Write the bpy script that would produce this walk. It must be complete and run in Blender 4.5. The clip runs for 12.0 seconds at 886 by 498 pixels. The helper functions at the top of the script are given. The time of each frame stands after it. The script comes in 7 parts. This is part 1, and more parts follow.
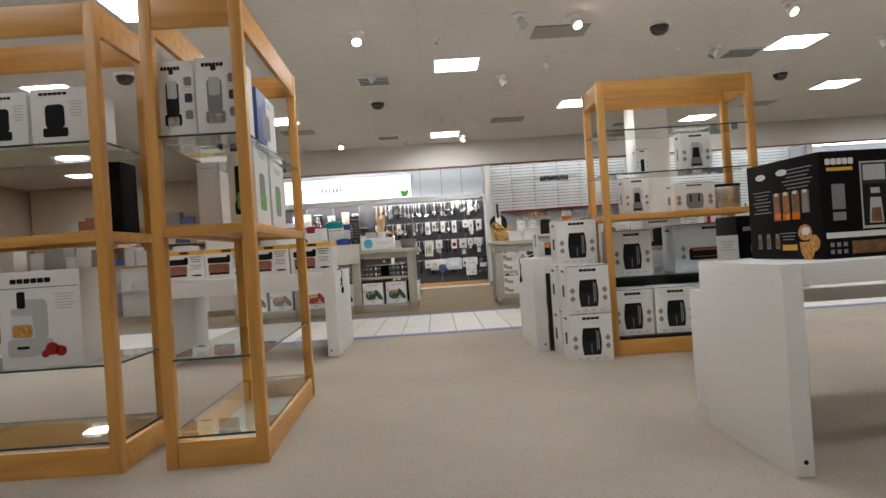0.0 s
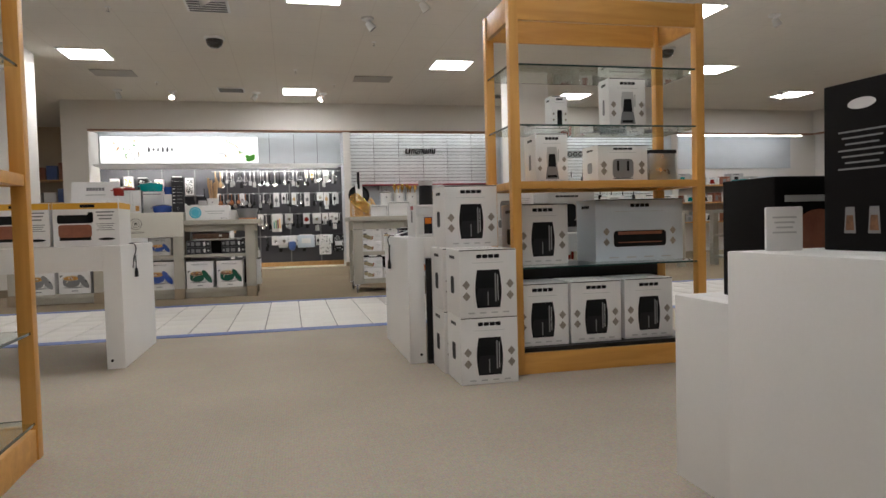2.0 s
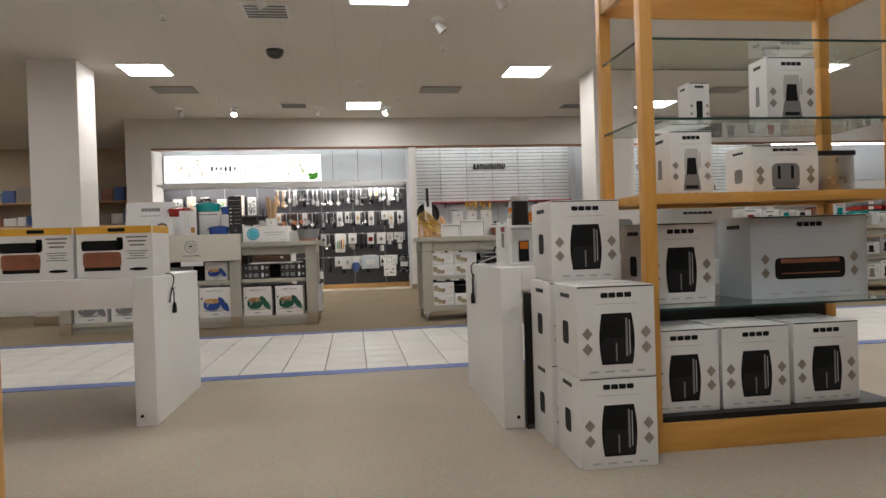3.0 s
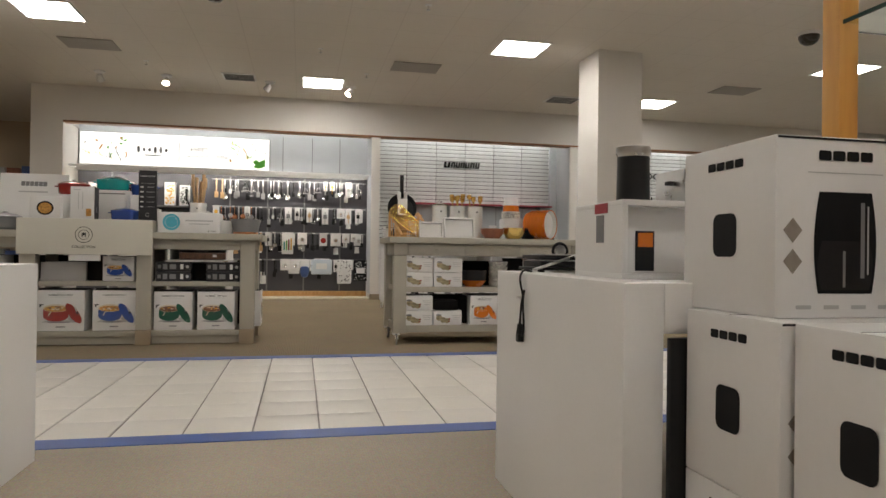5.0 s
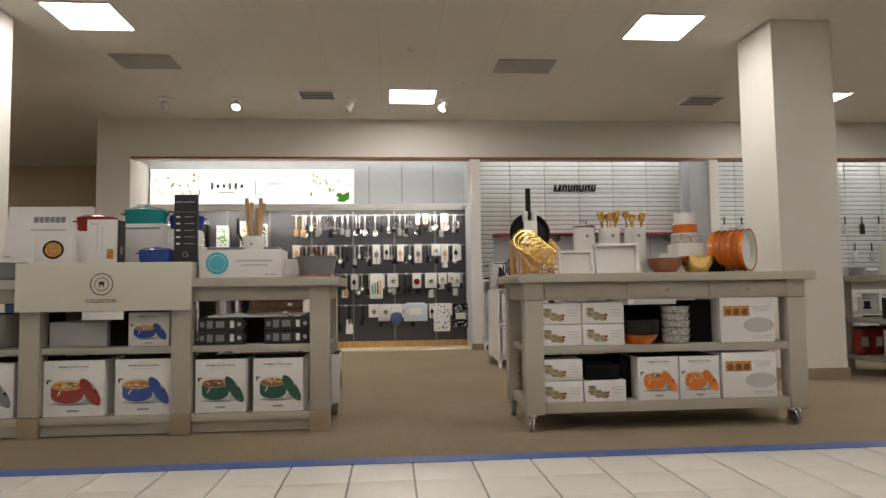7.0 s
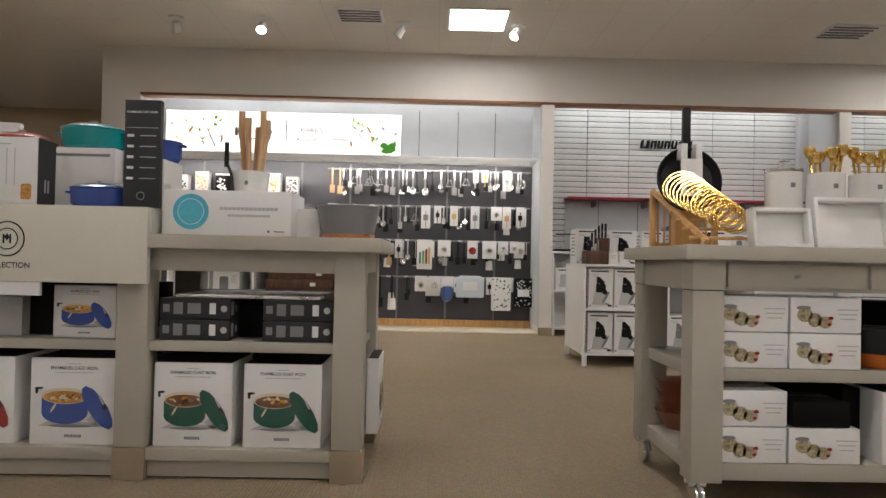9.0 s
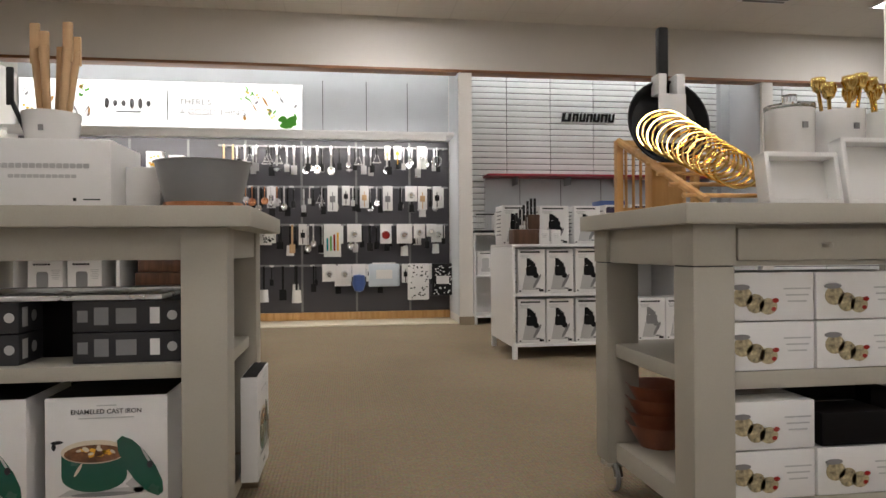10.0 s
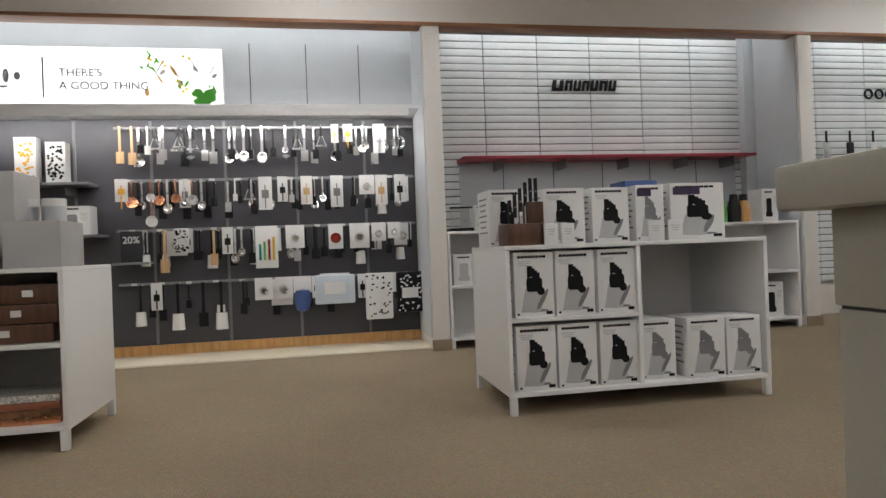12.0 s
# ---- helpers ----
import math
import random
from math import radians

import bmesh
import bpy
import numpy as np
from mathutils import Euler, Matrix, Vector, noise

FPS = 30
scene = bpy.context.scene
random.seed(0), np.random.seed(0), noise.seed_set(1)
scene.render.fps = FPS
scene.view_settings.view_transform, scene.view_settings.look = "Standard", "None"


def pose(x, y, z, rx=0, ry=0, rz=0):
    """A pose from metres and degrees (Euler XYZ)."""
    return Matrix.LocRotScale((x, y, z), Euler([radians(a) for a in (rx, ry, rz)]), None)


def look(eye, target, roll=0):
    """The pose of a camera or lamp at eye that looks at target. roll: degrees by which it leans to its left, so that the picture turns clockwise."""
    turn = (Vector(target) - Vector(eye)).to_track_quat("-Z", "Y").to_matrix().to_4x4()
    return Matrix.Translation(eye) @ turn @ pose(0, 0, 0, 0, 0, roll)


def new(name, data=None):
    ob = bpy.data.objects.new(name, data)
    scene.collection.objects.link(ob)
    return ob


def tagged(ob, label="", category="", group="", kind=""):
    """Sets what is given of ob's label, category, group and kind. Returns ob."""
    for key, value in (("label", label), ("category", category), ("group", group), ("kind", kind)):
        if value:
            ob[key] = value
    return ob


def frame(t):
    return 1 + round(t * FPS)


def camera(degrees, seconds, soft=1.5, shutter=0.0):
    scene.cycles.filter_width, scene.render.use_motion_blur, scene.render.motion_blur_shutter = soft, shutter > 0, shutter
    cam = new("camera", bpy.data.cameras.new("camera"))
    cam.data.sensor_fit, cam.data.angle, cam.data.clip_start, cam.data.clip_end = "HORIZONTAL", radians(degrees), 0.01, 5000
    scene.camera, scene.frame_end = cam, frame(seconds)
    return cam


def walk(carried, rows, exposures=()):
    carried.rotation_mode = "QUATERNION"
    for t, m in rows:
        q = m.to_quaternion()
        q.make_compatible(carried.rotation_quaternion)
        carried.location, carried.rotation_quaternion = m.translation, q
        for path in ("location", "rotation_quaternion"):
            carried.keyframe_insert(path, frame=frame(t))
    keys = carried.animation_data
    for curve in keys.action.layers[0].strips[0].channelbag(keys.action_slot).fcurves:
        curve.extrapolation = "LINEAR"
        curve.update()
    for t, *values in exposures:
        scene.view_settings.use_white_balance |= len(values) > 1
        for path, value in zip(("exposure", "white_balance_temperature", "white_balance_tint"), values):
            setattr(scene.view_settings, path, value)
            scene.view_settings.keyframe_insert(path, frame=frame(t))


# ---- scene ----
cam = camera(67.5, 12.0, 1.5)
UNIT = 1.07  # metres to one unit of the plan: makes the aisle tiles 12 inches wide
PATH = [
    (0, (0.031, 0.095, 0.83), (0.054, 2.095, 0.836), -3.8),
    (0.5, (0.08, 0.463, 0.859), (0.149, 2.462, 0.844), -3.9),
    (0.9, (0.085, 0.736, 0.867), (0.505, 2.691, 0.894), -1.6),
    (1, (0.059, 0.792, 0.866), (0.505, 2.741, 0.911), -1.0),
    (1.5, (0.068, 1.157, 0.839), (0.535, 3.101, 0.876), -2.9),
    (2, (0.126, 1.55, 0.795), (0.575, 3.498, 0.72), -1.5),
    (2.5, (0.097, 1.953, 0.837), (0.558, 3.899, 0.811), -0.4),
    (3, (0.129, 2.366, 0.839), (0.397, 4.347, 0.822), -1.8),
    (3.5, (0.179, 2.806, 0.814), (0.553, 4.77, 0.813), 0.3),
    (3.7, (0.164, 2.957, 0.844), (0.601, 4.909, 0.859), 0.7),
    (5.5, (0.102, 4.366, 0.762), (0.491, 6.328, 0.771), 0.9),
    (6, (0.116, 4.772, 0.782), (0.366, 6.621, 0.716), -0.3),
    (6.5, (0.063, 5.235, 0.825), (0.447, 7.193, 0.96), 0.3),
    (7, (0.101, 5.684, 0.816), (0.257, 7.674, 0.944), -0.8),
    (9, (-0.027, 7.233, 0.838), (0.006, 9.232, 0.873), 1.2),
    (9.5, (-0.005, 7.603, 0.840), (-0.035, 9.603, 0.853), -1.8),
    (10, (0.024, 7.965, 0.802), (0.315, 9.944, 0.803), -0.4),
    (10.5, (0.057, 8.348, 0.841), (0.486, 10.301, 0.850), -1.6),
    (11, (0.23, 8.759, 0.848), (0.555, 10.733, 0.822), -3.3),
    (11.5, (0.285, 9.131, 0.825), (0.735, 11.08, 0.792), -1.0),
    (12, (0.324, 9.506, 0.833), (0.691, 11.472, 0.833), -2.2),
]
walk(cam, [(t, look(Vector(eye) * UNIT, Vector(target) * UNIT, roll)) for t, eye, target, roll in PATH], [(0, -0.04, 6250, 10), (1, -0.10, 6180, 10), (2, -0.20, 6330, 10), (3.5, -0.20, 6550, 10), (5.5, -0.44, 6900, 10), (6, -0.50, 6900, 10), (6.5, -0.40, 6950, 10), (7, -0.28, 6900, 10),
      (9, -0.20, 6650, 12), (10, -0.28, 6600, 12), (11, -0.38, 6450, 12), (12, -0.40, 6320, 10)])

# ---------------------------------------------------------------- world and exposure
world = bpy.data.worlds.new("world")
scene.world = world
world.use_nodes = True
world.node_tree.nodes["Background"].inputs[0].default_value = (0.9, 0.88, 0.85, 1)
world.node_tree.nodes["Background"].inputs[1].default_value = 0.02
PANEL_GLOW, STRIP_GLOW, SPOT_GLOW = 34.0, 18.0, 60.0
BEAM = 70.0  # watts of each lit spotlight
CEIL = 3.23


# ---------------------------------------------------------------- materials
def material(name, base, rough=0.5, metal=0.0, vary=0.06, scale=6.0, bump=0.0, bump_scale=120.0, spec=0.5, coat=0.0):
    """A surface with a large mottling, a fine grain and a fine relief."""
    m = bpy.data.materials.new(name)
    m.use_nodes = True
    nt = m.node_tree
    n, link = nt.nodes, nt.links.new
    bsdf = n["Principled BSDF"]
    bsdf.inputs["Roughness"].default_value = rough
    bsdf.inputs["Metallic"].default_value = metal
    bsdf.inputs["Specular IOR Level"].default_value = spec
    bsdf.inputs["Coat Weight"].default_value = coat
    co = n.new("ShaderNodeTexCoord")
    big, fine = n.new("ShaderNodeTexNoise"), n.new("ShaderNodeTexNoise")
    big.inputs["Scale"].default_value, big.inputs["Detail"].default_value = scale, 4
    fine.inputs["Scale"].default_value, fine.inputs["Detail"].default_value = bump_scale, 3
    link(co.outputs["Object"], big.inputs["Vector"])
    link(co.outputs["Object"], fine.inputs["Vector"])
    add = n.new("ShaderNodeMath")
    add.operation = "MULTIPLY_ADD"
    link(fine.outputs["Fac"], add.inputs[0])
    add.inputs[1].default_value = 0.35
    link(big.outputs["Fac"], add.inputs[2])
    ramp = n.new("ShaderNodeValToRGB")
    ramp.color_ramp.elements[0].position, ramp.color_ramp.elements[1].position = 0.4, 0.95
    ramp.color_ramp.elements[0].color = (*[min(1, max(0, c * (1 - vary))) for c in base], 1)
    ramp.color_ramp.elements[1].color = (*[min(1, c * (1 + vary)) for c in base], 1)
    link(add.outputs[0], ramp.inputs[0])
    link(ramp.outputs[0], bsdf.inputs["Base Color"])
    rr = n.new("ShaderNodeMapRange")
    rr.inputs["To Min"].default_value, rr.inputs["To Max"].default_value = max(0.02, rough - 0.06), min(1, rough + 0.08)
    link(big.outputs["Fac"], rr.inputs["Value"])
    link(rr.outputs[0], bsdf.inputs["Roughness"])
    if bump:
        b = n.new("ShaderNodeBump")
        b.inputs["Strength"].default_value, b.inputs["Distance"].default_value = bump, 0.002
        link(fine.outputs["Fac"], b.inputs["Height"])
        link(b.outputs[0], bsdf.inputs["Normal"])
    return m


def wood_material(name, dark, light, rough=0.4, stretch=(2, 30, 30)):
    m = material(name, light, rough)
    nt = m.node_tree
    n, link = nt.nodes, nt.links.new
    co, mp, tex, ramp = n.new("ShaderNodeTexCoord"), n.new("ShaderNodeMapping"), n.new("ShaderNodeTexNoise"), n.new("ShaderNodeValToRGB")
    mp.inputs["Scale"].default_value = stretch
    tex.inputs["Scale"].default_value, tex.inputs["Detail"].default_value, tex.inputs["Distortion"].default_value = 1.6, 6, 0.6
    ramp.color_ramp.elements[0].position, ramp.color_ramp.elements[1].position = 0.3, 0.7
    ramp.color_ramp.elements[0].color, ramp.color_ramp.elements[1].color = (*dark, 1), (*light, 1)
    link(co.outputs["Object"], mp.inputs["Vector"])
    link(mp.outputs[0], tex.inputs["Vector"])
    link(tex.outputs["Fac"], ramp.inputs[0])
    link(ramp.outputs[0], n["Principled BSDF"].inputs["Base Color"])
    return m


def glow_material(name, colour, strength):
    m = bpy.data.materials.new(name)
    m.use_nodes = True
    b = m.node_tree.nodes["Principled BSDF"]
    b.inputs["Base Color"].default_value = (0.9, 0.9, 0.9, 1)
    b.inputs["Emission Color"].default_value = (*colour, 1)
    b.inputs["Emission Strength"].default_value = strength
    return m


def glass_material(name, tint, rough=0.02):
    m = bpy.data.materials.new(name)
    m.use_nodes = True
    b = m.node_tree.nodes["Principled BSDF"]
    b.inputs["Base Color"].default_value = (*tint, 1)
    b.inputs["Roughness"].default_value = rough
    b.inputs["Transmission Weight"].default_value = 1.0
    b.inputs["IOR"].default_value = 1.35
    return m


def carpet_material(name, base, ribs, rib_depth, loop):
    """Looped carpet: blotches, loops, and fine ribs along the aisle."""
    m = material(name, base, 0.97, 0, 0.10, 0.9, 0.0, loop, 0.1)
    nt = m.node_tree
    n, link = nt.nodes, nt.links.new
    co, wave, vor, mix, b = (n.new("ShaderNode" + k) for k in ("TexCoord", "TexWave", "TexVoronoi", "Math", "Bump"))
    wave.bands_direction = "X"
    wave.inputs["Scale"].default_value, wave.inputs["Distortion"].default_value = ribs, 4.0
    wave.inputs["Detail Scale"].default_value = 3.0
    vor.inputs["Scale"].default_value = loop
    link(co.outputs["Object"], wave.inputs["Vector"])
    link(co.outputs["Object"], vor.inputs["Vector"])
    mix.operation = "ADD"
    link(wave.outputs["Fac"], mix.inputs[0])
    link(vor.outputs["Distance"], mix.inputs[1])
    b.inputs["Strength"].default_value, b.inputs["Distance"].default_value = rib_depth, 0.006
    link(mix.outputs[0], b.inputs["Height"])
    link(b.outputs[0], n["Principled BSDF"].inputs["Normal"])
    ramp = n["Color Ramp"]
    shade = n.new("ShaderNodeMix")
    shade.data_type, shade.blend_type = "RGBA", "MULTIPLY"
    shade.inputs["Factor"].default_value = 0.2
    link(ramp.outputs[0], shade.inputs["A"])
    link(vor.outputs["Color"], shade.inputs["B"])
    link(shade.outputs["Result"], n["Principled BSDF"].inputs["Base Color"])
    return m


def ceiling_material(name, base):
    """Painted tiles with hairline joints and pores."""
    m = material(name, base, 0.9, 0, 0.03, 0.7, 0.25, 260, 0.2)
    nt = m.node_tree
    n, link = nt.nodes, nt.links.new
    co, brick, mix = n.new("ShaderNodeTexCoord"), n.new("ShaderNodeTexBrick"), n.new("ShaderNodeMix")
    brick.offset = 0.0
    for key, value in (("Scale", 1.0), ("Mortar Size", 0.004), ("Brick Width", 0.6), ("Row Height", 0.6)):
        brick.inputs[key].default_value = value
    brick.inputs["Color1"].default_value = brick.inputs["Color2"].default_value = (1, 1, 1, 1)
    brick.inputs["Mortar"].default_value = (0.88, 0.87, 0.86, 1)
    mix.data_type, mix.blend_type = "RGBA", "MULTIPLY"
    mix.inputs["Factor"].default_value = 1.0
    link(co.outputs["Object"], brick.inputs["Vector"])
    link(n["Color Ramp"].outputs[0], mix.inputs["A"])
    link(brick.outputs["Color"], mix.inputs["B"])
    link(mix.outputs["Result"], n["Principled BSDF"].inputs["Base Color"])
    return m


def piece_material(name, base, rough, spread=0.08):
    """For pieces that are objects of their own: each a little lighter or darker."""
    m = material(name, base, rough, 0, 0.05, 5, 0.05, 40)
    nt = m.node_tree
    n, link = nt.nodes, nt.links.new
    info, rng, mix = n.new("ShaderNodeObjectInfo"), n.new("ShaderNodeMapRange"), n.new("ShaderNodeMix")
    rng.inputs["To Min"].default_value, rng.inputs["To Max"].default_value = 1 - spread, 1.0
    mix.data_type, mix.blend_type = "RGBA", "MULTIPLY"
    mix.inputs["Factor"].default_value = 1.0
    link(info.outputs["Random"], rng.inputs["Value"])
    link(n["Color Ramp"].outputs[0], mix.inputs["A"])
    link(rng.outputs[0], mix.inputs["B"])
    link(mix.outputs["Result"], n["Principled BSDF"].inputs["Base Color"])
    return m


BEIGE = carpet_material("beige carpet", (0.44, 0.39, 0.325), 30, 0.15, 150)
OLIVE = carpet_material("ribbed tan carpet", (0.30, 0.24, 0.163), 22, 0.45, 90)
CEILING = ceiling_material("ceiling paint", (0.76, 0.72, 0.66))
WALL = material("wall paint", (0.74, 0.71, 0.67), 0.8, 0, 0.03, 1.2, 0.15, 200, 0.3)
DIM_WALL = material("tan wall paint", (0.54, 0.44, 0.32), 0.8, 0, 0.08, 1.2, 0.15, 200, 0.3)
TRIM = wood_material("brown wood trim", (0.19, 0.075, 0.03), (0.33, 0.15, 0.06), 0.45)
TILE = piece_material("glazed floor tile", (0.72, 0.69, 0.64), 0.32)
GROUT = material("grey grout", (0.30, 0.28, 0.26), 0.9, 0, 0.15, 8, 0.3)
BLUE = material("blue metal strip", (0.06, 0.115, 0.36), 0.4, 0.0, 0.15, 6)
MAPLE = wood_material("honey maple", (0.54, 0.26, 0.055), (0.68, 0.36, 0.09), 0.38, (14, 14, 1.2))
MAPLE_X = wood_material("honey maple rail", (0.54, 0.26, 0.055), (0.68, 0.36, 0.09), 0.38, (1.2, 14, 14))
WHITE = material("white laminate", (0.79, 0.785, 0.775), 0.35, 0, 0.03, 2.5, 0.04, 90)
GREY = material("putty grey painted wood", (0.40, 0.375, 0.315), 0.55, 0, 0.06, 4, 0.12, 150)
FOOT = material("worn tan wood foot", (0.30, 0.235, 0.16), 0.6, 0, 0.12, 8, 0.2)
SLAT = piece_material("white slatwall", (0.74, 0.76, 0.76), 0.45, 0.04)
SLOT = material("dark slot", (0.05, 0.05, 0.05), 0.7)
PANELGREY = material("grey wall panel", (0.066, 0.064, 0.074), 0.5, 0, 0.05, 3, 0.05)
PALEGREY = material("pale grey panel", (0.52, 0.54, 0.56), 0.5, 0, 0.04, 3, 0.05)
STEEL = material("brushed steel", (0.62, 0.62, 0.62), 0.28, 1.0, 0.06, 20)
CHROME = material("chrome", (0.8, 0.8, 0.8), 0.12, 1.0, 0.02, 5)
GOLD = material("polished gold", (0.83, 0.58, 0.20), 0.16, 1.0, 0.05, 12)
COPPER = material("copper", (0.72, 0.33, 0.18), 0.25, 1.0, 0.06, 12)
IVORY = material("ivory board", (0.60, 0.575, 0.50), 0.5, 0, 0.03, 3, 0.05)
WALNUT = wood_material("dark walnut", (0.05, 0.022, 0.012), (0.12, 0.055, 0.03), 0.4, (20, 20, 2))
PLUM = material("dark violet print", (0.035, 0.02, 0.06), 0.45)
RAILSTEEL = material("dull steel rail", (0.30, 0.30, 0.31), 0.5, 0.8, 0.1, 20)
BLACK = material("black plastic", (0.010, 0.010, 0.011), 0.42, 0, 0.1, 10, 0.03, 120, 0.3)
INK = material("black print", (0.008, 0.008, 0.009), 0.55, 0, 0.1, 10, 0, 120, 0.2)
CARD = material("white carton", (0.74, 0.73, 0.72), 0.5, 0, 0.03, 4, 0.05, 60)
BLUECARD = material("pale blue carton", (0.56, 0.62, 0.68), 0.45, 0, 0.03, 4, 0.05, 60)
DARKCARD = material("charcoal carton", (0.032, 0.032, 0.035), 0.5, 0, 0.08, 6, 0.05, 60, 0.25)
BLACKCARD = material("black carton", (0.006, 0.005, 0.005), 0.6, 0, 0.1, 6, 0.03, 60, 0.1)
GREYCARD = material("grey carton", (0.42, 0.41, 0.40), 0.5, 0, 0.05, 4)
NAVY = material("blue carton", (0.06, 0.11, 0.30), 0.4, 0, 0.05, 4)
GREYPRINT = material("grey print", (0.20, 0.20, 0.205), 0.5, 0, 0.1, 8)
LIGHTPRINT = material("light grey print", (0.46, 0.46, 0.455), 0.5, 0, 0.05, 8)
BRONZE = material("taupe print", (0.27, 0.235, 0.20), 0.5, 0, 0.15, 40)
YELLOW = material("amber print", (0.76, 0.40, 0.035), 0.45, 0, 0.06, 8)
ORANGE = material("orange glaze", (0.66, 0.17, 0.015), 0.25, 0, 0.06, 8, 0, 40, 0.5, 0.4)
RED = material("red enamel", (0.30, 0.022, 0.018), 0.22, 0, 0.06, 8, 0, 40, 0.5, 0.5)
REDSHELF = material("red shelf edge", (0.34, 0.02, 0.035), 0.4, 0, 0.06, 8)
GREEN = material("green enamel", (0.008, 0.085, 0.05), 0.25, 0, 0.1, 8, 0, 40, 0.5, 0.4)
TEAL = material("teal enamel", (0.0, 0.26, 0.27), 0.22, 0, 0.06, 8, 0, 40, 0.5, 0.5)
COBALT = material("cobalt enamel", (0.022, 0.065, 0.29), 0.22, 0, 0.06, 8, 0, 40, 0.5, 0.5)
GREYENAMEL = material("grey enamel", (0.20, 0.20, 0.205), 0.3, 0, 0.06, 8, 0, 40, 0.5, 0.4)
CREAMPRINT = material("cream print", (0.66, 0.58, 0.45), 0.5, 0, 0.1, 20)
FOOD = material("printed food", (0.50, 0.24, 0.05), 0.5, 0, 0.6, 70)
BOWLPRINT = material("printed bowls", (0.36, 0.30, 0.18), 0.5, 0, 0.7, 75)
FOODBROWN = material("printed dark food", (0.17, 0.075, 0.03), 0.5, 0, 0.7, 28)
CERAMIC = material("white ceramic", (0.75, 0.74, 0.72), 0.2, 0, 0.02, 5, 0, 40, 0.5, 0.3)
PATTERN = material("speckled ceramic", (0.50, 0.49, 0.46), 0.3, 0, 0.7, 60)
TERRACOTTA = material("brown stoneware", (0.28, 0.10, 0.055), 0.35, 0, 0.25, 14)
BAMBOO = wood_material("bamboo", (0.52, 0.26, 0.08), (0.70, 0.42, 0.17), 0.45, (14, 14, 1.5))
BEECH = wood_material("beech", (0.47, 0.28, 0.13), (0.62, 0.41, 0.22), 0.5, (20, 20, 2))
SKYPRINT = material("turquoise print", (0.07, 0.42, 0.55), 0.5, 0, 0.1, 30)
LEAFPRINT = material("green print", (0.10, 0.36, 0.06), 0.5, 0, 0.4, 30)
GLASS = glass_material("clear shelf glass", (0.86, 0.95, 0.92))
GLASS_EDGE = material("green glass edge", (0.03, 0.06, 0.055), 0.15)
ACRYLIC = glass_material("clear acrylic", (0.97, 0.98, 0.98), 0.05)
DOME = material("smoked dome", (0.025, 0.018, 0.016), 0.08, 0, 0.02, 5, 0, 40, 0.5, 0.8)
PANEL_LIGHT = glow_material("lit diffuser", (1.0, 0.985, 0.965), PANEL_GLOW)
STRIP_LIGHT = glow_material("lit tube", (0.95, 0.98, 1.0), STRIP_GLOW)
SPOT_LIGHT = glow_material("lit lens", (1.0, 0.90, 0.74), SPOT_GLOW)
CANOPY_LIGHT = glow_material("lit canopy tube", (1.0, 0.97, 0.92), 66.0)
SIGN_LIGHT = glow_material("backlit sign", (1.0, 1.0, 0.98), 1.15)
# translucent inks of the backlit sign
SIGN_LEAF = glow_material("backlit green ink", (0.30, 0.62, 0.22), 0.6)
SIGN_LEMON = glow_material("backlit yellow ink", (1.0, 0.80, 0.25), 0.75)
SIGN_GREY = glow_material("backlit grey ink", (0.62, 0.62, 0.60), 0.65)
SIGN_WOOD = glow_material("backlit brown ink", (0.85, 0.62, 0.36), 0.65)
for ink, base in ((SIGN_LEAF, (0.12, 0.34, 0.07)), (SIGN_LEMON, (0.75, 0.5, 0.06)), (SIGN_GREY, (0.3, 0.3, 0.3)), (SIGN_WOOD, (0.45, 0.25, 0.09))):
    bsdf = ink.node_tree.nodes["Principled BSDF"]
    bsdf.inputs["Base Color"].default_value = (*base, 1)
    bsdf.inputs["Emission Color"].default_value = (*base, 1)
    bsdf.inputs["Emission Strength"].default_value = 0.5
DECK = material("cream laminate deck", (0.80, 0.73, 0.58), 0.35, 0, 0.04, 3, 0.05)
VENT = material("vent enamel", (0.36, 0.33, 0.30), 0.6, 0, 0.05, 5)


# ---------------------------------------------------------------- builders
def slab(bm, x0, x1, y0, y1, z0, z1, bevel=0.0):
    m = Matrix.Translation(((x0 + x1) / 2, (y0 + y1) / 2, (z0 + z1) / 2)) @ Matrix.Diagonal((x1 - x0, y1 - y0, z1 - z0, 1))
    made = bmesh.ops.create_cube(bm, size=1, matrix=m)
    if bevel:
        edges = list({e for v in made["verts"] for e in v.link_edges})
        bmesh.ops.bevel(bm, geom=edges, offset=bevel, segments=2, profile=0.6, affect="EDGES")
    return bm


def block(x0, x1, y0, y1, z0, z1, bevel=0.003):
    return slab(bmesh.new(), x0, x1, y0, y1, z0, z1, bevel)


def rod(a, b, r, r2=None, seg=12, bm=None):
    bm = bm or bmesh.new()
    a, b = Vector(a), Vector(b)
    m = Matrix.Translation((a + b) / 2) @ (b - a).to_track_quat("Z", "Y").to_matrix().to_4x4()
    bmesh.ops.create_cone(bm, cap_ends=True, segments=seg, radius1=r, radius2=r if r2 is None else r2, depth=(b - a).length, matrix=m)
    return bm


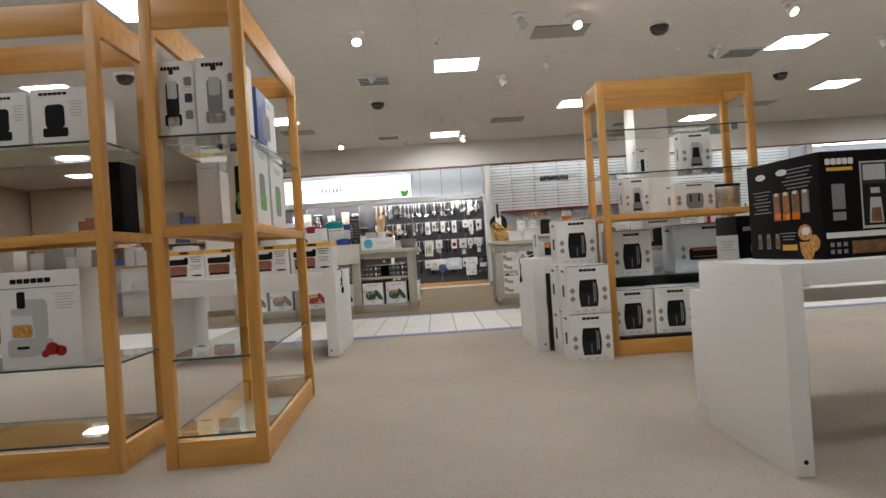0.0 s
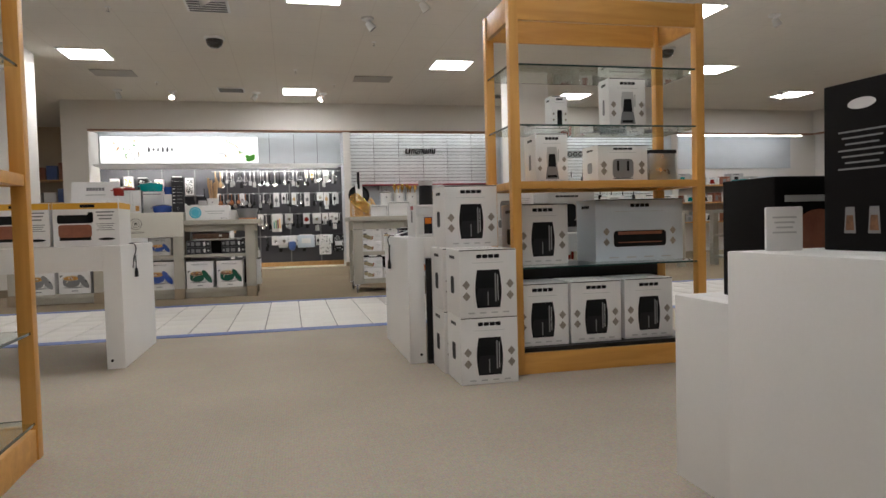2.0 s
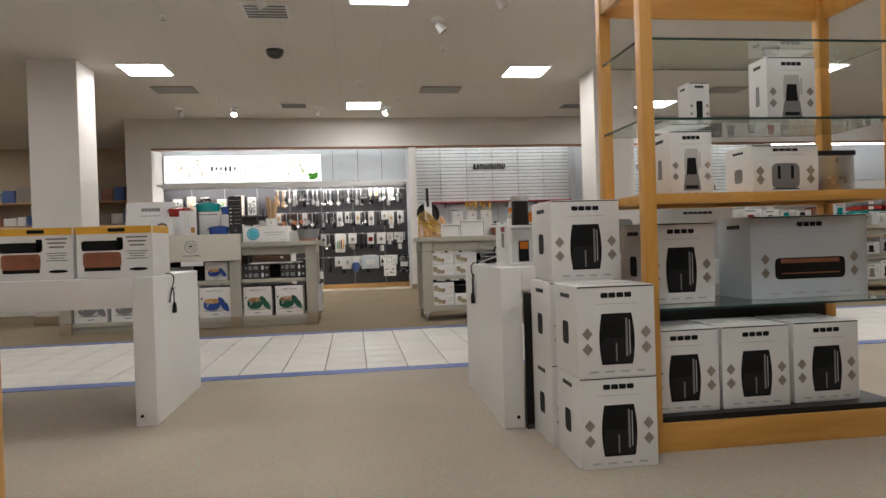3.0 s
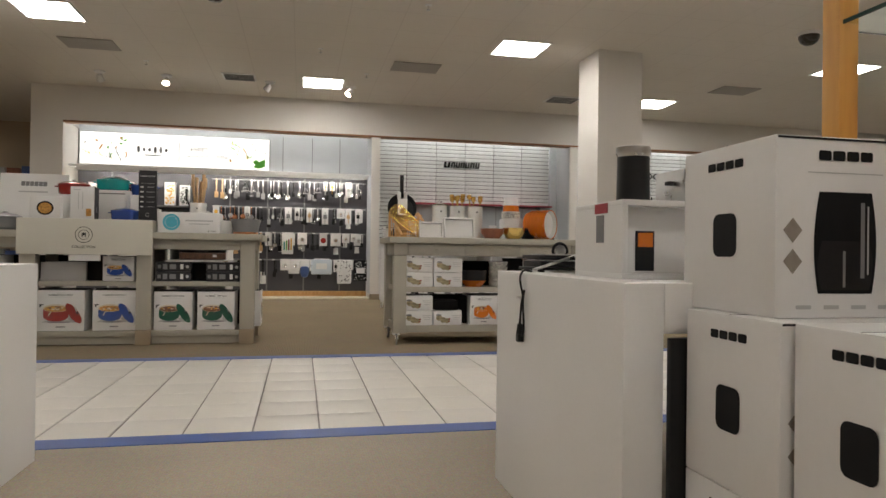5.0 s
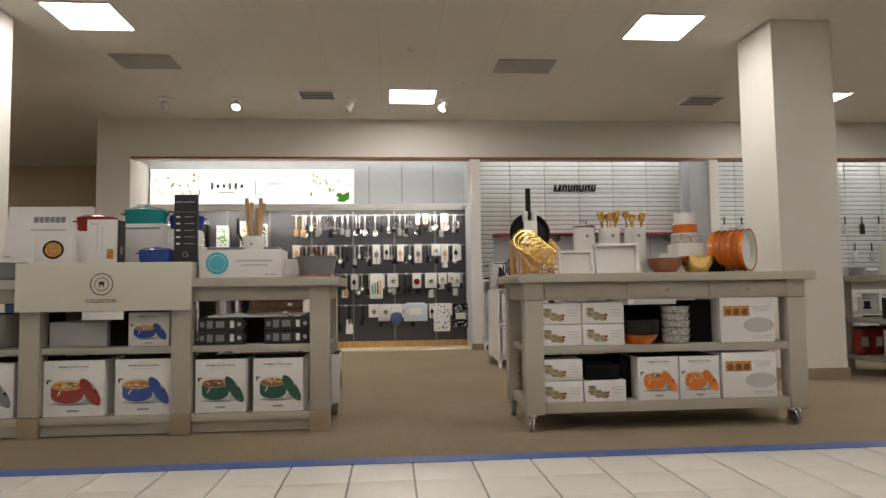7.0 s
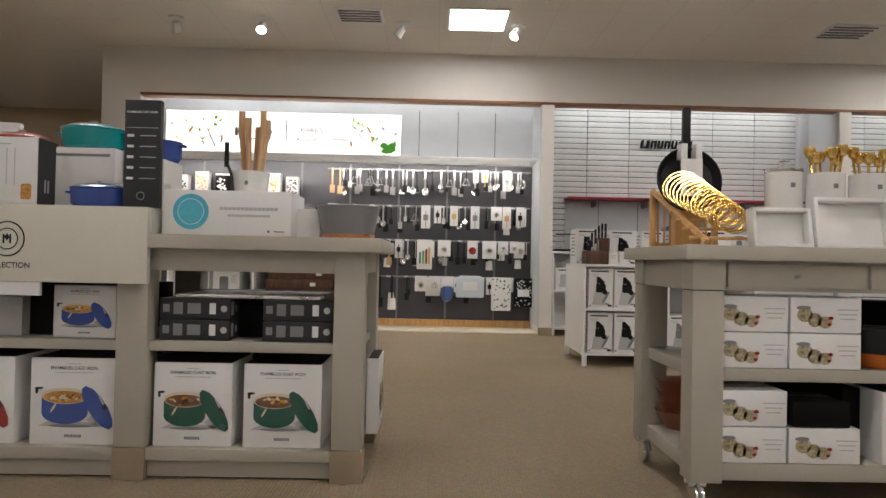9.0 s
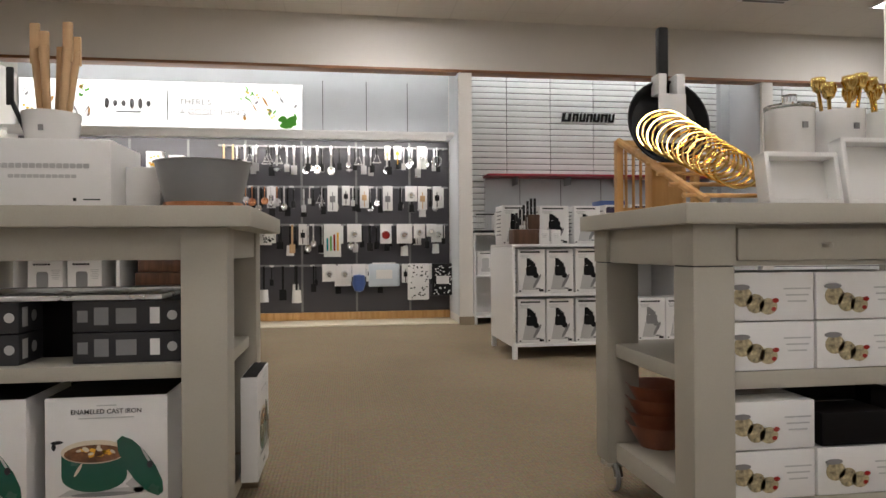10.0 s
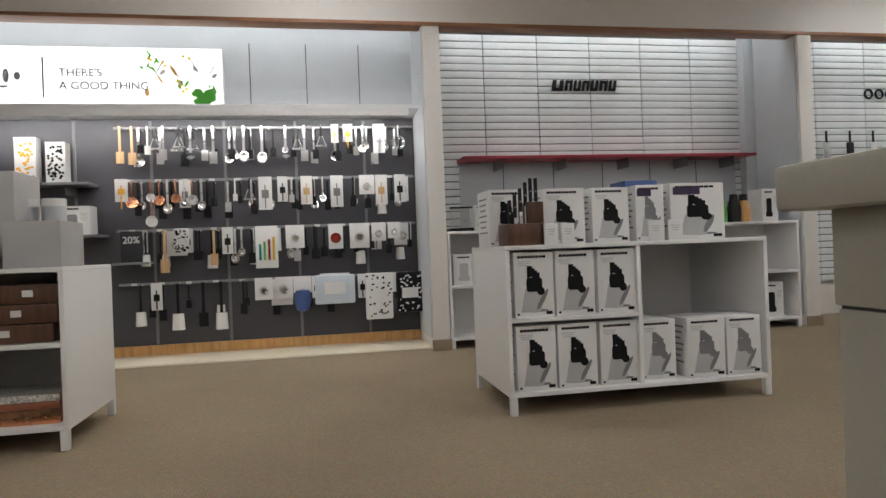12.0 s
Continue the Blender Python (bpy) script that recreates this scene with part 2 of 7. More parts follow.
def lathe(profile, seg=28, bm=None, at=(0, 0, 0), sx=1.0):
    """Turns a profile of (radius, height) about z."""
    bm = bm or bmesh.new()
    rings = []
    for r, z in profile:
        if r < 1e-5:
            rings.append([bm.verts.new((at[0], at[1], at[2] + z))])
        else:
            rings.append([bm.verts.new((at[0] + sx * r * math.cos(i * math.tau / seg), at[1] + r * math.sin(i * math.tau / seg), at[2] + z)) for i in range(seg)])
    for lo, hi in zip(rings, rings[1:]):
        for i in range(seg):
            j = (i + 1) % seg
            if len(lo) == 1 and len(hi) == 1:
                continue
            if len(lo) == 1:
                bm.faces.new((lo[0], hi[j], hi[i]))
            elif len(hi) == 1:
                bm.faces.new((lo[i], lo[j], hi[0]))
            else:
                bm.faces.new((lo[i], lo[j], hi[j], hi[i]))
    return bm


def ring(r, thick, seg=32, side=8, m=None, bm=None):
    bm = bm or bmesh.new()
    m = m or Matrix()
    vs = [[bm.verts.new(m @ Vector(((r + thick * math.cos(b * math.tau / side)) * math.cos(a * math.tau / seg), (r + thick * math.cos(b * math.tau / side)) * math.sin(a * math.tau / seg), thick * math.sin(b * math.tau / side)))) for b in range(side)] for a in range(seg)]
    for a in range(seg):
        for b in range(side):
            bm.faces.new((vs[a][b], vs[(a + 1) % seg][b], vs[(a + 1) % seg][(b + 1) % side], vs[a][(b + 1) % side]))
    return bm


def mesh_of(name, bm, mat):
    me = bpy.data.meshes.new(name)
    bmesh.ops.recalc_face_normals(bm, faces=bm.faces)
    bm.to_mesh(me)
    bm.free()
    me.polygons.foreach_set("use_smooth", [True] * len(me.polygons))
    me.set_sharp_from_angle(angle=radians(32))
    me.materials.append(mat)
    return me


def part(name, bm, mat, parent=None, label=""):
    ob = new(name, mesh_of(name, bm, mat))
    if parent is not None:
        ob.parent = parent
    return tagged(ob, label)


def thing(name, at, label, category, group="", turn=0.0):
    ob = new(name)
    ob.empty_display_size = 0.1
    ob.matrix_basis = pose(*at, 0, 0, turn)
    return tagged(ob, label, category, group)


def structure(name, bm, mat, label=""):
    return tagged(part(name, bm, mat), label, kind="structure")


def outline(shape, w, h):
    if shape == "rect":
        return [(-w / 2, -h / 2), (w / 2, -h / 2), (w / 2, h / 2), (-w / 2, h / 2)]
    if shape == "diamond":
        return [(0, -h / 2), (w / 2, 0), (0, h / 2), (-w / 2, 0)]
    if shape in ("lean", "fall"):
        k = 0.55 if shape == "lean" else -0.55
        return [(w / 2 * math.cos(a * math.tau / 12) + k * h / 2 * math.sin(a * math.tau / 12), h / 2 * math.sin(a * math.tau / 12)) for a in range(12)]
    if shape == "leaning_block":
        return [(-w * 0.5, -h / 2), (w * 0.32, -h / 2), (w * 0.5, h * 0.22), (w * 0.02, h / 2), (-w * 0.32, h * 0.4)]
    if shape == "taper":
        return [(-w / 2, -h / 2), (w / 2, -h / 2), (w * 0.38, h / 2), (-w * 0.38, h / 2)]
    if shape == "barrel":
        side = [(0.5 * (0.80 + 0.22 * math.sin(math.pi * min(1, 0.12 + 0.8 * k / 8))), -0.5 + k / 8) for k in range(9)]
        return [(w * a, h * b) for a, b in side] + [(-w * a, h * b) for a, b in reversed(side)]
    if shape == "bowl":
        return [(w / 2 * math.cos(a * math.pi / 12), -h / 2 + h * (1 + math.sin(a * math.pi / 12))) for a in range(-12, 1)]
    if shape == "ellipse":
        return [(w / 2 * math.cos(a * math.tau / 24), h / 2 * math.sin(a * math.tau / 24)) for a in range(24)]
    r = min(w, h) * 0.22
    pts = []
    for cx, cy, a0 in ((w / 2 - r, -h / 2 + r, -90), (w / 2 - r, h / 2 - r, 0), (-w / 2 + r, h / 2 - r, 90), (-w / 2 + r, -h / 2 + r, 180)):
        pts += [(cx + r * math.cos(radians(a0 + k * 30)), cy + r * math.sin(radians(a0 + k * 30))) for k in range(4)]
    return pts


def printed(parent, name, mat, face, depth, items, lift=0.0012, label=""):
    """Flat print on a carton's front, left or right side: items of (shape, u, v, w, h), u from the side's left end."""
    bm = bmesh.new()
    for shape, u, v, w, h in items:
        vs = [bm.verts.new((u + a, -lift, v + b) if face == "front" else (-lift, depth - u - a, v + b) if face == "left" else (depth[0] + lift, u + a, v + b)) for a, b in outline(shape, w, h)]
        bm.faces.new(vs)
    me = bpy.data.meshes.new(name)
    bm.to_mesh(me)
    bm.free()
    me.materials.append(mat)
    ob = new(name, me)
    ob.parent = parent
    return tagged(ob, label)


LETTERS = {}


def lettering(parent, text, size, at, mat, name="lettering", face=(90, 0, 0), thick=0.0, align="CENTER"):
    key = (text, size, thick, align)
    if key not in LETTERS:
        cu = bpy.data.curves.new("lettering", "FONT")
        cu.body, cu.size, cu.extrude, cu.align_x, cu.offset = text, size, thick, align, size * 0.012
        tmp = new("tmp", cu)
        bpy.context.view_layer.update()
        LETTERS[key] = bpy.data.meshes.new_from_object(tmp.evaluated_get(bpy.context.evaluated_depsgraph_get()))
        bpy.data.objects.remove(tmp)
    me = LETTERS[key].copy()
    me.materials.clear()
    me.materials.append(mat)
    ob = new(name, me)
    ob.parent = parent
    ob.matrix_basis = pose(*at, *face)
    return ob


def carton(name, at, w, d, h, mat, label, turn=0.0, group="", category="box", lid=True):
    """A closed cardboard box: body, and a seam of tape along its top."""
    t = thing(name, at, label, category, group, turn)
    part("carton", block(0, w, 0, d, 0, h, 0.004), mat, t)
    if lid:
        part("flap_seam", block(0.002, w - 0.002, d / 2 - 0.001, d / 2 + 0.001, h - 0.001, h + 0.0008, 0), GREYPRINT, t)
    return t

# ---------------------------------------------------------------- structure
X0, X1, Y0, Y1 = -11.0, 15.0, -5.0, 21.0
structure("floor_beige_carpet", block(X0, X1, Y0, 6.79, -0.06, 0.0, 0), BEIGE, "smooth beige looped carpet")
structure("floor_tan_carpet", block(X0, X1, 9.03, Y1, -0.06, 0.0, 0), OLIVE, "ribbed tan-brown carpet")
structure("trim_aisle_near", block(X0, X1, 6.79, 6.92, -0.06, 0.003, 0), BLUE, "dull blue strip between carpet and tiles")
structure("trim_aisle_far", block(X0, X1, 8.915, 9.03, -0.06, 0.003, 0), BLUE, "dull blue strip between carpet and tiles")
aisle = structure("floor_aisle", block(X0, X1, 6.92, 8.915, -0.06, -0.004, 0), GROUT, "aisle of glossy off-white floor tiles with grey joints")
structure("ceiling", block(X0, X1, Y0, Y1, CEIL, CEIL + 0.1, 0), CEILING, "off-white tiled ceiling")
# added walls close the room; the unseen south one is tan to cut bounced fill
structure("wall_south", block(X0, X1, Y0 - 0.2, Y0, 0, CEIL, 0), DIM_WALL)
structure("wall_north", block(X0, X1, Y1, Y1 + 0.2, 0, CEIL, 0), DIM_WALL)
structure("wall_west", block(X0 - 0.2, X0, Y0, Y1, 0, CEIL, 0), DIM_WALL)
structure("wall_east", block(X1, X1 + 0.2, Y0, Y1, 0, CEIL, 0), WALL)

# the wall of display bays: soffit, back wall, piers
FRONT, BACK, HEAD = 14.87, 15.62, 2.67
EAST = 12.2
structure("wall_soffit", block(-3.85, EAST + 0.14, FRONT, FRONT + 0.14, HEAD + 0.03, CEIL, 0), WALL, "off-white soffit over the display bays")
structure("trim_soffit", block(-3.41, EAST, FRONT - 0.012, FRONT + 0.15, HEAD, HEAD + 0.03, 0.004), TRIM, "brown wood strip under the soffit")
structure("wall_bay_back", block(-3.85, EAST + 0.9, BACK, BACK + 0.15, 0, CEIL, 0), WALL)
structure("wall_pier_west", block(-3.85, -3.41, FRONT, BACK, 0, HEAD + 0.03, 0), WALL, "white end pier")
structure("wall_bay_lid", block(-3.85, EAST, FRONT + 0.14, BACK, CEIL - 0.1, CEIL - 0.02, 0), WALL)
for i, (a, b) in enumerate(((1.22, 1.36), (4.70, 4.84), (8.5, 8.64))):
    structure("wall_pier_%d" % (i + 1), block(a, b, FRONT, BACK, 0, HEAD + 0.03, 0.004), WALL, "white pier between display bays")
    structure("wall_pier_side_%d" % (i + 1), block(a - 0.01, a - 0.002, FRONT + 0.03, BACK - 0.13, 0.1, CEIL - 0.12, 0), PALEGREY, "grey panel on the side of a pier")
    structure("baseboard_%d" % (i + 1), block(a - 0.012, b + 0.012, FRONT - 0.014, FRONT, 0, 0.09, 0.004), FOOT, "ribbed brown vinyl base")
structure("wall_return_east", block(EAST + 0.75, EAST + 0.9, 9.5, BACK, 0, CEIL, 0), WALL)
structure("wall_soffit_east", block(EAST, EAST + 0.14, 9.5, FRONT, HEAD + 0.03, CEIL, 0), WALL, "off-white soffit over the side bays")
structure("trim_soffit_east", block(EAST - 0.012, EAST + 0.15, 9.5, FRONT - 0.014, HEAD, HEAD + 0.03, 0.004), TRIM, "brown wood strip under the soffit")
structure("wall_panel_east", block(8.66, EAST, BACK - 0.03, BACK - 0.002, 1.95, 2.75, 0), PALEGREY, "pale blue-grey panel over the shelves")

# utensil bay: grey panels above and below the lit sign
structure("wall_panel_upper", block(-3.41, 1.22, BACK - 0.03, BACK - 0.002, 2.08, CEIL - 0.1, 0), PALEGREY, "pale grey panels with thin joints")
structure("wall_panel_lower", block(-3.41, 1.22, BACK - 0.03, BACK - 0.002, 0.10, 2.05, 0), PANELGREY, "dark grey display panel")
for k, x in enumerate((-0.22, 0.27, 0.74)):
    structure("trim_joint_%d" % k, block(x - 0.004, x + 0.004, BACK - 0.034, BACK - 0.03, 2.08, 2.72, 0), SLOT)
for k in range(7):
    x = -2.9 + 0.61 * k
    structure("trim_standard_%d" % k, block(x - 0.012, x + 0.012, BACK - 0.037, BACK - 0.03, 0.1, 2.03, 0), GREYPRINT)
structure("baseboard_bay", block(-3.41, 1.22, BACK - 0.06, BACK - 0.03, 0, 0.10, 0.004), BAMBOO, "honey wood base")
structure("trim_bay_deck", block(-3.41, 1.22, 15.02, BACK - 0.06, 0, 0.014, 0.002), DECK, "cream toe deck along the display wall")
structure("trim_canopy", block(-3.41, 1.22, 15.12, BACK - 0.03, 2.045, 2.08, 0.004), WHITE, "white canopy shelf over the utensils")


def slatwall(x0, x1, z0, z1, pitch=0.0695):
    wall = structure("wall_slat", block(x0, x1, BACK - 0.02, BACK - 0.002, z0, z1, 0), SLOT, "white slatwall panels with dark grooves")
    cols, n = 6, int((z1 - z0) / pitch)
    w = (x1 - x0) / cols
    me = mesh_of("slat", block(0, w - 0.008, -0.014, 0, 0, pitch - 0.009, 0.002), SLAT)
    for c in range(cols):
        for r in range(n):
            s = new("slat", me)
            s.parent = wall
            s.location = (x0 + c * w + 0.004, BACK - 0.02, z0 + r * pitch)
    return wall


slatwall(1.38, 4.58, 0.35, 2.92)
slatwall(4.86, 8.48, 0.35, 2.92)
structure("wall_panel_knives", block(1.64, 4.50, BACK - 0.05, BACK - 0.036, 0.98, 1.62, 0), PALEGREY, "plain grey panels under the red shelf")
for k in range(5):
    structure("trim_panel_joint_%d" % k, block(2.06 + 0.5 * k, 2.066 + 0.5 * k, BACK - 0.054, BACK - 0.05, 0.98, 1.62, 0), SLOT)
structure("wall_grey_pier", block(4.58, 4.70, BACK - 0.12, BACK, 0, 2.95, 0.003), PALEGREY)

# columns
for i, (x, y, w) in enumerate(((3.53, 11.28, 0.57), (-3.72, 11.0, 0.57), (3.56, 3.93, 0.57), (-3.62, 3.6, 0.57))):
    structure("column_%d" % (i + 1), block(x, x + w, y, y + w, 0, CEIL, 0.006), WALL, "square white-painted column")
    structure("baseboard_column_%d" % (i + 1), block(x - 0.012, x + w + 0.012, y - 0.012, y + w + 0.012, 0, 0.10, 0.004), FOOT, "ribbed brown vinyl base")


# ---------------------------------------------------------------- lights and ceiling fittings
def ceiling_light(x, y):
    t = thing("ceiling_light", (x, y, CEIL), "square recessed fluorescent panel with a lit white diffuser", "ceiling light", "ceiling panels")
    bm = bmesh.new()
    for a, b, c, d in ((-0.3, 0.3, -0.3, -0.275), (-0.3, 0.3, 0.275, 0.3), (-0.3, -0.275, -0.275, 0.275), (0.275, 0.3, -0.275, 0.275)):
        slab(bm, a, b, c, d, -0.012, 0, 0.002)
    part("frame", bm, WHITE, t)
    part("diffuser", block(-0.275, 0.275, -0.275, 0.275, -0.007, 0, 0), PANEL_LIGHT, t, "glowing white diffuser")
    return t


# (-7.2, 13.6) and (-8.4, 16.3) are added only to brighten the far west
PANELS = [(0.46, 8.68), (4.85, 8.6), (-4.75, 8.7), (2.62, 11.5), (-2.48, 11.48), (7.0, 11.3), (0.38, 13.75), (5.6, 13.7), (10.1, 13.1), (2.66, 6.2), (-2.5, 6.2), (7.1, 6.2),
          (0.46, 3.5), (4.85, 3.5), (-4.75, 3.5), (2.62, 0.9), (-2.48, 0.9), (0.46, -1.8), (-6.9, 6.2), (-7.2, 13.6), (9.4, 8.6), (-8.4, 16.3)]
for x, y in PANELS:
    ceiling_light(x, y)


def spot_head(x, y, lit, aim):
    t = thing("track_spotlight", (x, y, CEIL), "white swivelling ceiling spotlight, " + ("lit" if lit else "switched off"), "spotlight", "spotlights")
    part("canopy", lathe([(0, 0), (0.075, 0), (0.07, -0.02), (0.02, -0.03), (0, -0.03)]), WHITE, t)
    a, b = Vector((0, 0, -0.05)), Vector((aim[0], aim[1], -0.125))
    part("stem", rod((0, 0, -0.02), a, 0.01), WHITE, t)
    part("head", rod(a, b, 0.036, 0.052, 20), WHITE, t)
    q = (b - a).normalized()
    part("lens", rod(b + q * 0.001, b + q * 0.004, 0.044, 0.044, 20), SPOT_LIGHT if lit else GREYPRINT, t)
    if lit:
        beam = bpy.data.lights.new("beam", "SPOT")
        beam.energy, beam.color, beam.spot_size, beam.spot_blend, beam.shadow_soft_size = BEAM, (1.0, 0.90, 0.76), radians(56), 0.8, 0.04
        lamp = new("beam", beam)
        lamp.parent = t
        lamp.matrix_basis = Matrix.Translation(b + q * 0.02) @ q.to_track_quat("-Z", "Y").to_matrix().to_4x4()
    return t


for x, y, lit, ax, ay in ((-0.66, 7.2, 1, 0.0, -0.05), (1.65, 7.1, 1, 0.03, -0.06), (3.95, 7.1, 1, 0.03, -0.06), (-1.78, 13.9, 1, 0.0, -0.05), (-2.65, 13.9, 0, 0, 0.06),
                          (-0.37, 13.9, 0, -0.06, 0.02), (0.8, 13.88, 1, -0.05, -0.03), (9.6, 12.8, 1, -0.05, -0.03), (-0.68, 8.75, 0, 0.05, 0.03), (1.1, 9.4, 0, 0.06, 0), (1.59, 8.62, 0, 0.06, 0.02), (1.05, 6.95, 0, 0.05, 0.03), (3.8, 8.59, 0, -0.06, 0.0), (5.95, 8.57, 0, 0.05, 0.0), (-2.2, 4.4, 1, 0, -0.05)):
    spot_head(x, y, lit, (ax, ay))
for x, y in ((-0.72, 10.47), (2.72, 7.55), (5.49, 10.2), (-3.6, 8.2)):
    t = thing("camera_dome", (x, y, CEIL), "smoked dark security camera dome on the ceiling", "camera dome", "camera domes")
    part("collar", lathe([(0, 0), (0.13, 0), (0.13, -0.02), (0.11, -0.03), (0, -0.03)]), WHITE, t)
    part("dome", lathe([(0.108, -0.028), (0.105, -0.06), (0.085, -0.1), (0.05, -0.125), (0, -0.132)]), DOME, t, "dark smoked dome")


def vent(x, y, w, d, slats):
    t = thing("ceiling_vent", (x, y, CEIL), "square metal air vent in the ceiling" if slats else "plain grey return-air grille in the ceiling", "vent", "ceiling vents")
    part("frame", block(-w / 2, w / 2, -d / 2, d / 2, -0.012, 0, 0.004), WHITE if slats else VENT, t)
    for k in range(slats):
        yk = -d / 2 + d * (k + 0.7) / (slats + 0.4)
        part("slat", block(-w / 2 + 0.03, w / 2 - 0.03, yk - 0.012, yk + 0.012, -0.022, -0.012, 0.003), GREYPRINT, t)


for v in ((1.6, 7.58, 0.62, 0.42, 0), (-0.66, 9.2, 0.46, 0.42, 5), (4.3, 8.95, 0.5, 0.4, 5), (-0.78, 13.7, 0.46, 0.36, 5), (1.55, 12.6, 0.62, 0.42, 0), (-2.4, 12.6, 0.6, 0.42, 0), (4.1, 13.8, 0.5, 0.4, 5), (6.3, 12.6, 0.6, 0.42, 0)):
    vent(*v)
for x, y in ((0.2, 7.6), (1.3, 10.4), (-1.7, 9.4), (3.3, 8.6), (0.95, 13.1), (-1.9, 13.2), (4.4, 12.9), (0.3, 12.1), (3.2, 5.8)):
    t = thing("sprinkler", (x, y, CEIL), "small white ceiling sprinkler head", "sprinkler", "sprinklers")
    part("flange", lathe([(0, 0), (0.035, 0), (0.03, -0.008), (0, -0.01)], 16), WHITE, t)
    part("nozzle", lathe([(0, -0.05), (0.02, -0.05), (0.02, -0.046), (0.006, -0.042), (0.009, -0.008), (0, -0.008)], 12), CHROME, t)
for x0, x1, y, z in ((-3.35, 1.18, 0.24, CEIL - 0.1), (1.40, 4.65, 0.24, CEIL - 0.1), (5.22, 8.45, 0.24, CEIL - 0.1), (8.66, 12.1, 0.192, 2.745)):
    t = thing("strip_light", (x0, FRONT + y, z), "fluorescent tube batten fixed behind the soffit", "strip light", "bay battens")
    part("batten", block(0, x1 - x0, -0.05, 0.05, -0.05, 0, 0.004), WHITE, t)
    part("tube", rod((0.05, 0, -0.075), (x1 - x0 - 0.05, 0, -0.075), 0.018), STRIP_LIGHT, t, "glowing tube")
t = thing("canopy_light", (-3.3, 15.17, 2.045), "slim fluorescent strip under the white canopy shelf", "strip light", "bay battens")
part("batten", block(0, 4.42, -0.02, 0.02, -0.02, 0, 0.003), WHITE, t)
part("lip", block(0, 4.42, -0.05, -0.04, -0.06, 0, 0.002), WHITE, t)
part("tube", rod((0.03, 0, -0.032), (4.39, 0, -0.032), 0.011), CANOPY_LIGHT, t, "glowing tube")


# ---------------------------------------------------------------- fixtures
def etagere(at, w, d, glass, turn=0.0, deck=None):
    """Open honey-maple display tower: four posts, top frame, middle shelf, base, glass shelves."""
    t = thing("display_tower", at, "tall open honey-maple display tower with glass shelves", "display shelf", "maple display towers", turn)
    p = 0.05
    for x in (0, w - p):
        for y in (0, d - p):
            part("post", block(x, x + p, y, y + p, 0, 1.96, 0.004), MAPLE, t)
    for name, z0, z1 in (("top_rail", 1.83, 1.958), ("base_rail", 0.0, 0.11)):
        part(name, block(p, w - p, 0.006, 0.03, z0, z1, 0.003), MAPLE_X, t)
        part(name, block(p, w - p, d - 0.03, d - 0.006, z0, z1, 0.003), MAPLE_X, t)
        part(name, block(0.006, 0.03, p, d - p, z0, z1, 0.003), MAPLE_X, t)
        part(name, block(w - 0.03, w - 0.006, p, d - p, z0, z1, 0.003), MAPLE_X, t)
    bm = bmesh.new()
    for a in ((p, w - p, 0.004, 0.06), (p, w - p, d - 0.06, d - 0.004), (0.004, 0.05, p, d - p), (w - 0.05, w - 0.004, p, d - p)):
        slab(bm, *a, 0.965, 1.005, 0.003)
    part("middle_frame", bm, MAPLE_X, t)
    part("middle_shelf", block(0.05, w - 0.05, 0.06, d - 0.06, 0.985, 1.0, 0), MAPLE_X, t)
    for z in glass:
        g = part("glass_shelf", block(0.012, w - 0.012, 0.012, d - 0.012, z, z + 0.009, 0), GLASS, t, "clear glass shelf with a dark edge")
        g.visible_shadow = False
        bm = bmesh.new()
        for a in ((0.05, w - 0.05, 0.008, 0.012), (0.05, w - 0.05, d - 0.012, d - 0.008), (0.008, 0.012, 0.05, d - 0.05), (w - 0.012, w - 0.008, 0.05, d - 0.05)):
            slab(bm, *a, z, z + 0.009)
        part("shelf_edge", bm, GLASS_EDGE, t)
    if deck:
        # black sheet added to darken the space behind the lower cartons
        part("back_panel", block(0.05, w - 0.05, d - 0.04, d - 0.03, 0.132, 0.545, 0), BLACK, t, "black fill panel added behind the cartons")
        part("deck", block(0.03, w - 0.03, 0.03, d - 0.03, 0.10, 0.132, 0), deck, t)
    return t


etagere((1.245, 4.79, 0), 1.12, 0.46, (0.55, 1.29, 1.60), 0, BLACK)
etagere((-1.135, 2.845, 0), 0.42, 1.32, (0.125, 0.445, 1.375), 2.1)
etagere((-2.445, 2.845, 0), 1.13, 0.52, (0.125, 0.445, 1.375))


def parsons_table(at, w, d, h, slab_t, leg, label="glossy white slab-leg display table"):
    t = thing("display_table", at, label, "table", "white display tables")
    part("tabletop", block(leg, w - leg, 0, d, h - slab_t, h, 0.004), WHITE, t)
    part("panel_leg", block(0, leg, 0, d, 0, h, 0.004), WHITE, t)
    part("panel_leg", block(w - leg, w, 0, d, 0, h, 0.004), WHITE, t)
    for x in (leg - 0.03, w - leg + 0.03):
        part("foot_cap", rod((x, -0.003, 0.05), (x, 0.002, 0.05), 0.008), BLACK, t)
    return t


parsons_table((1.172, 2.285, 0), 1.42, 0.695, 0.71, 0.075, 0.070)
parsons_table((0.775, 5.265, 0), 1.55, 0.925, 0.72, 0.11, 0.095)
parsons_table((-2.35, 5.73, 0), 1.515, 0.92, 0.72, 0.145, 0.10)
parsons_table((1.272, 2.985, 0), 1.2, 0.385, 0.56, 0.06, 0.06, "low white slab-leg nesting table behind a taller one")
parsons_table((0.94, 6.2, 0), 1.2, 0.44, 0.57, 0.06, 0.06, "low white slab-leg nesting table behind a taller one")

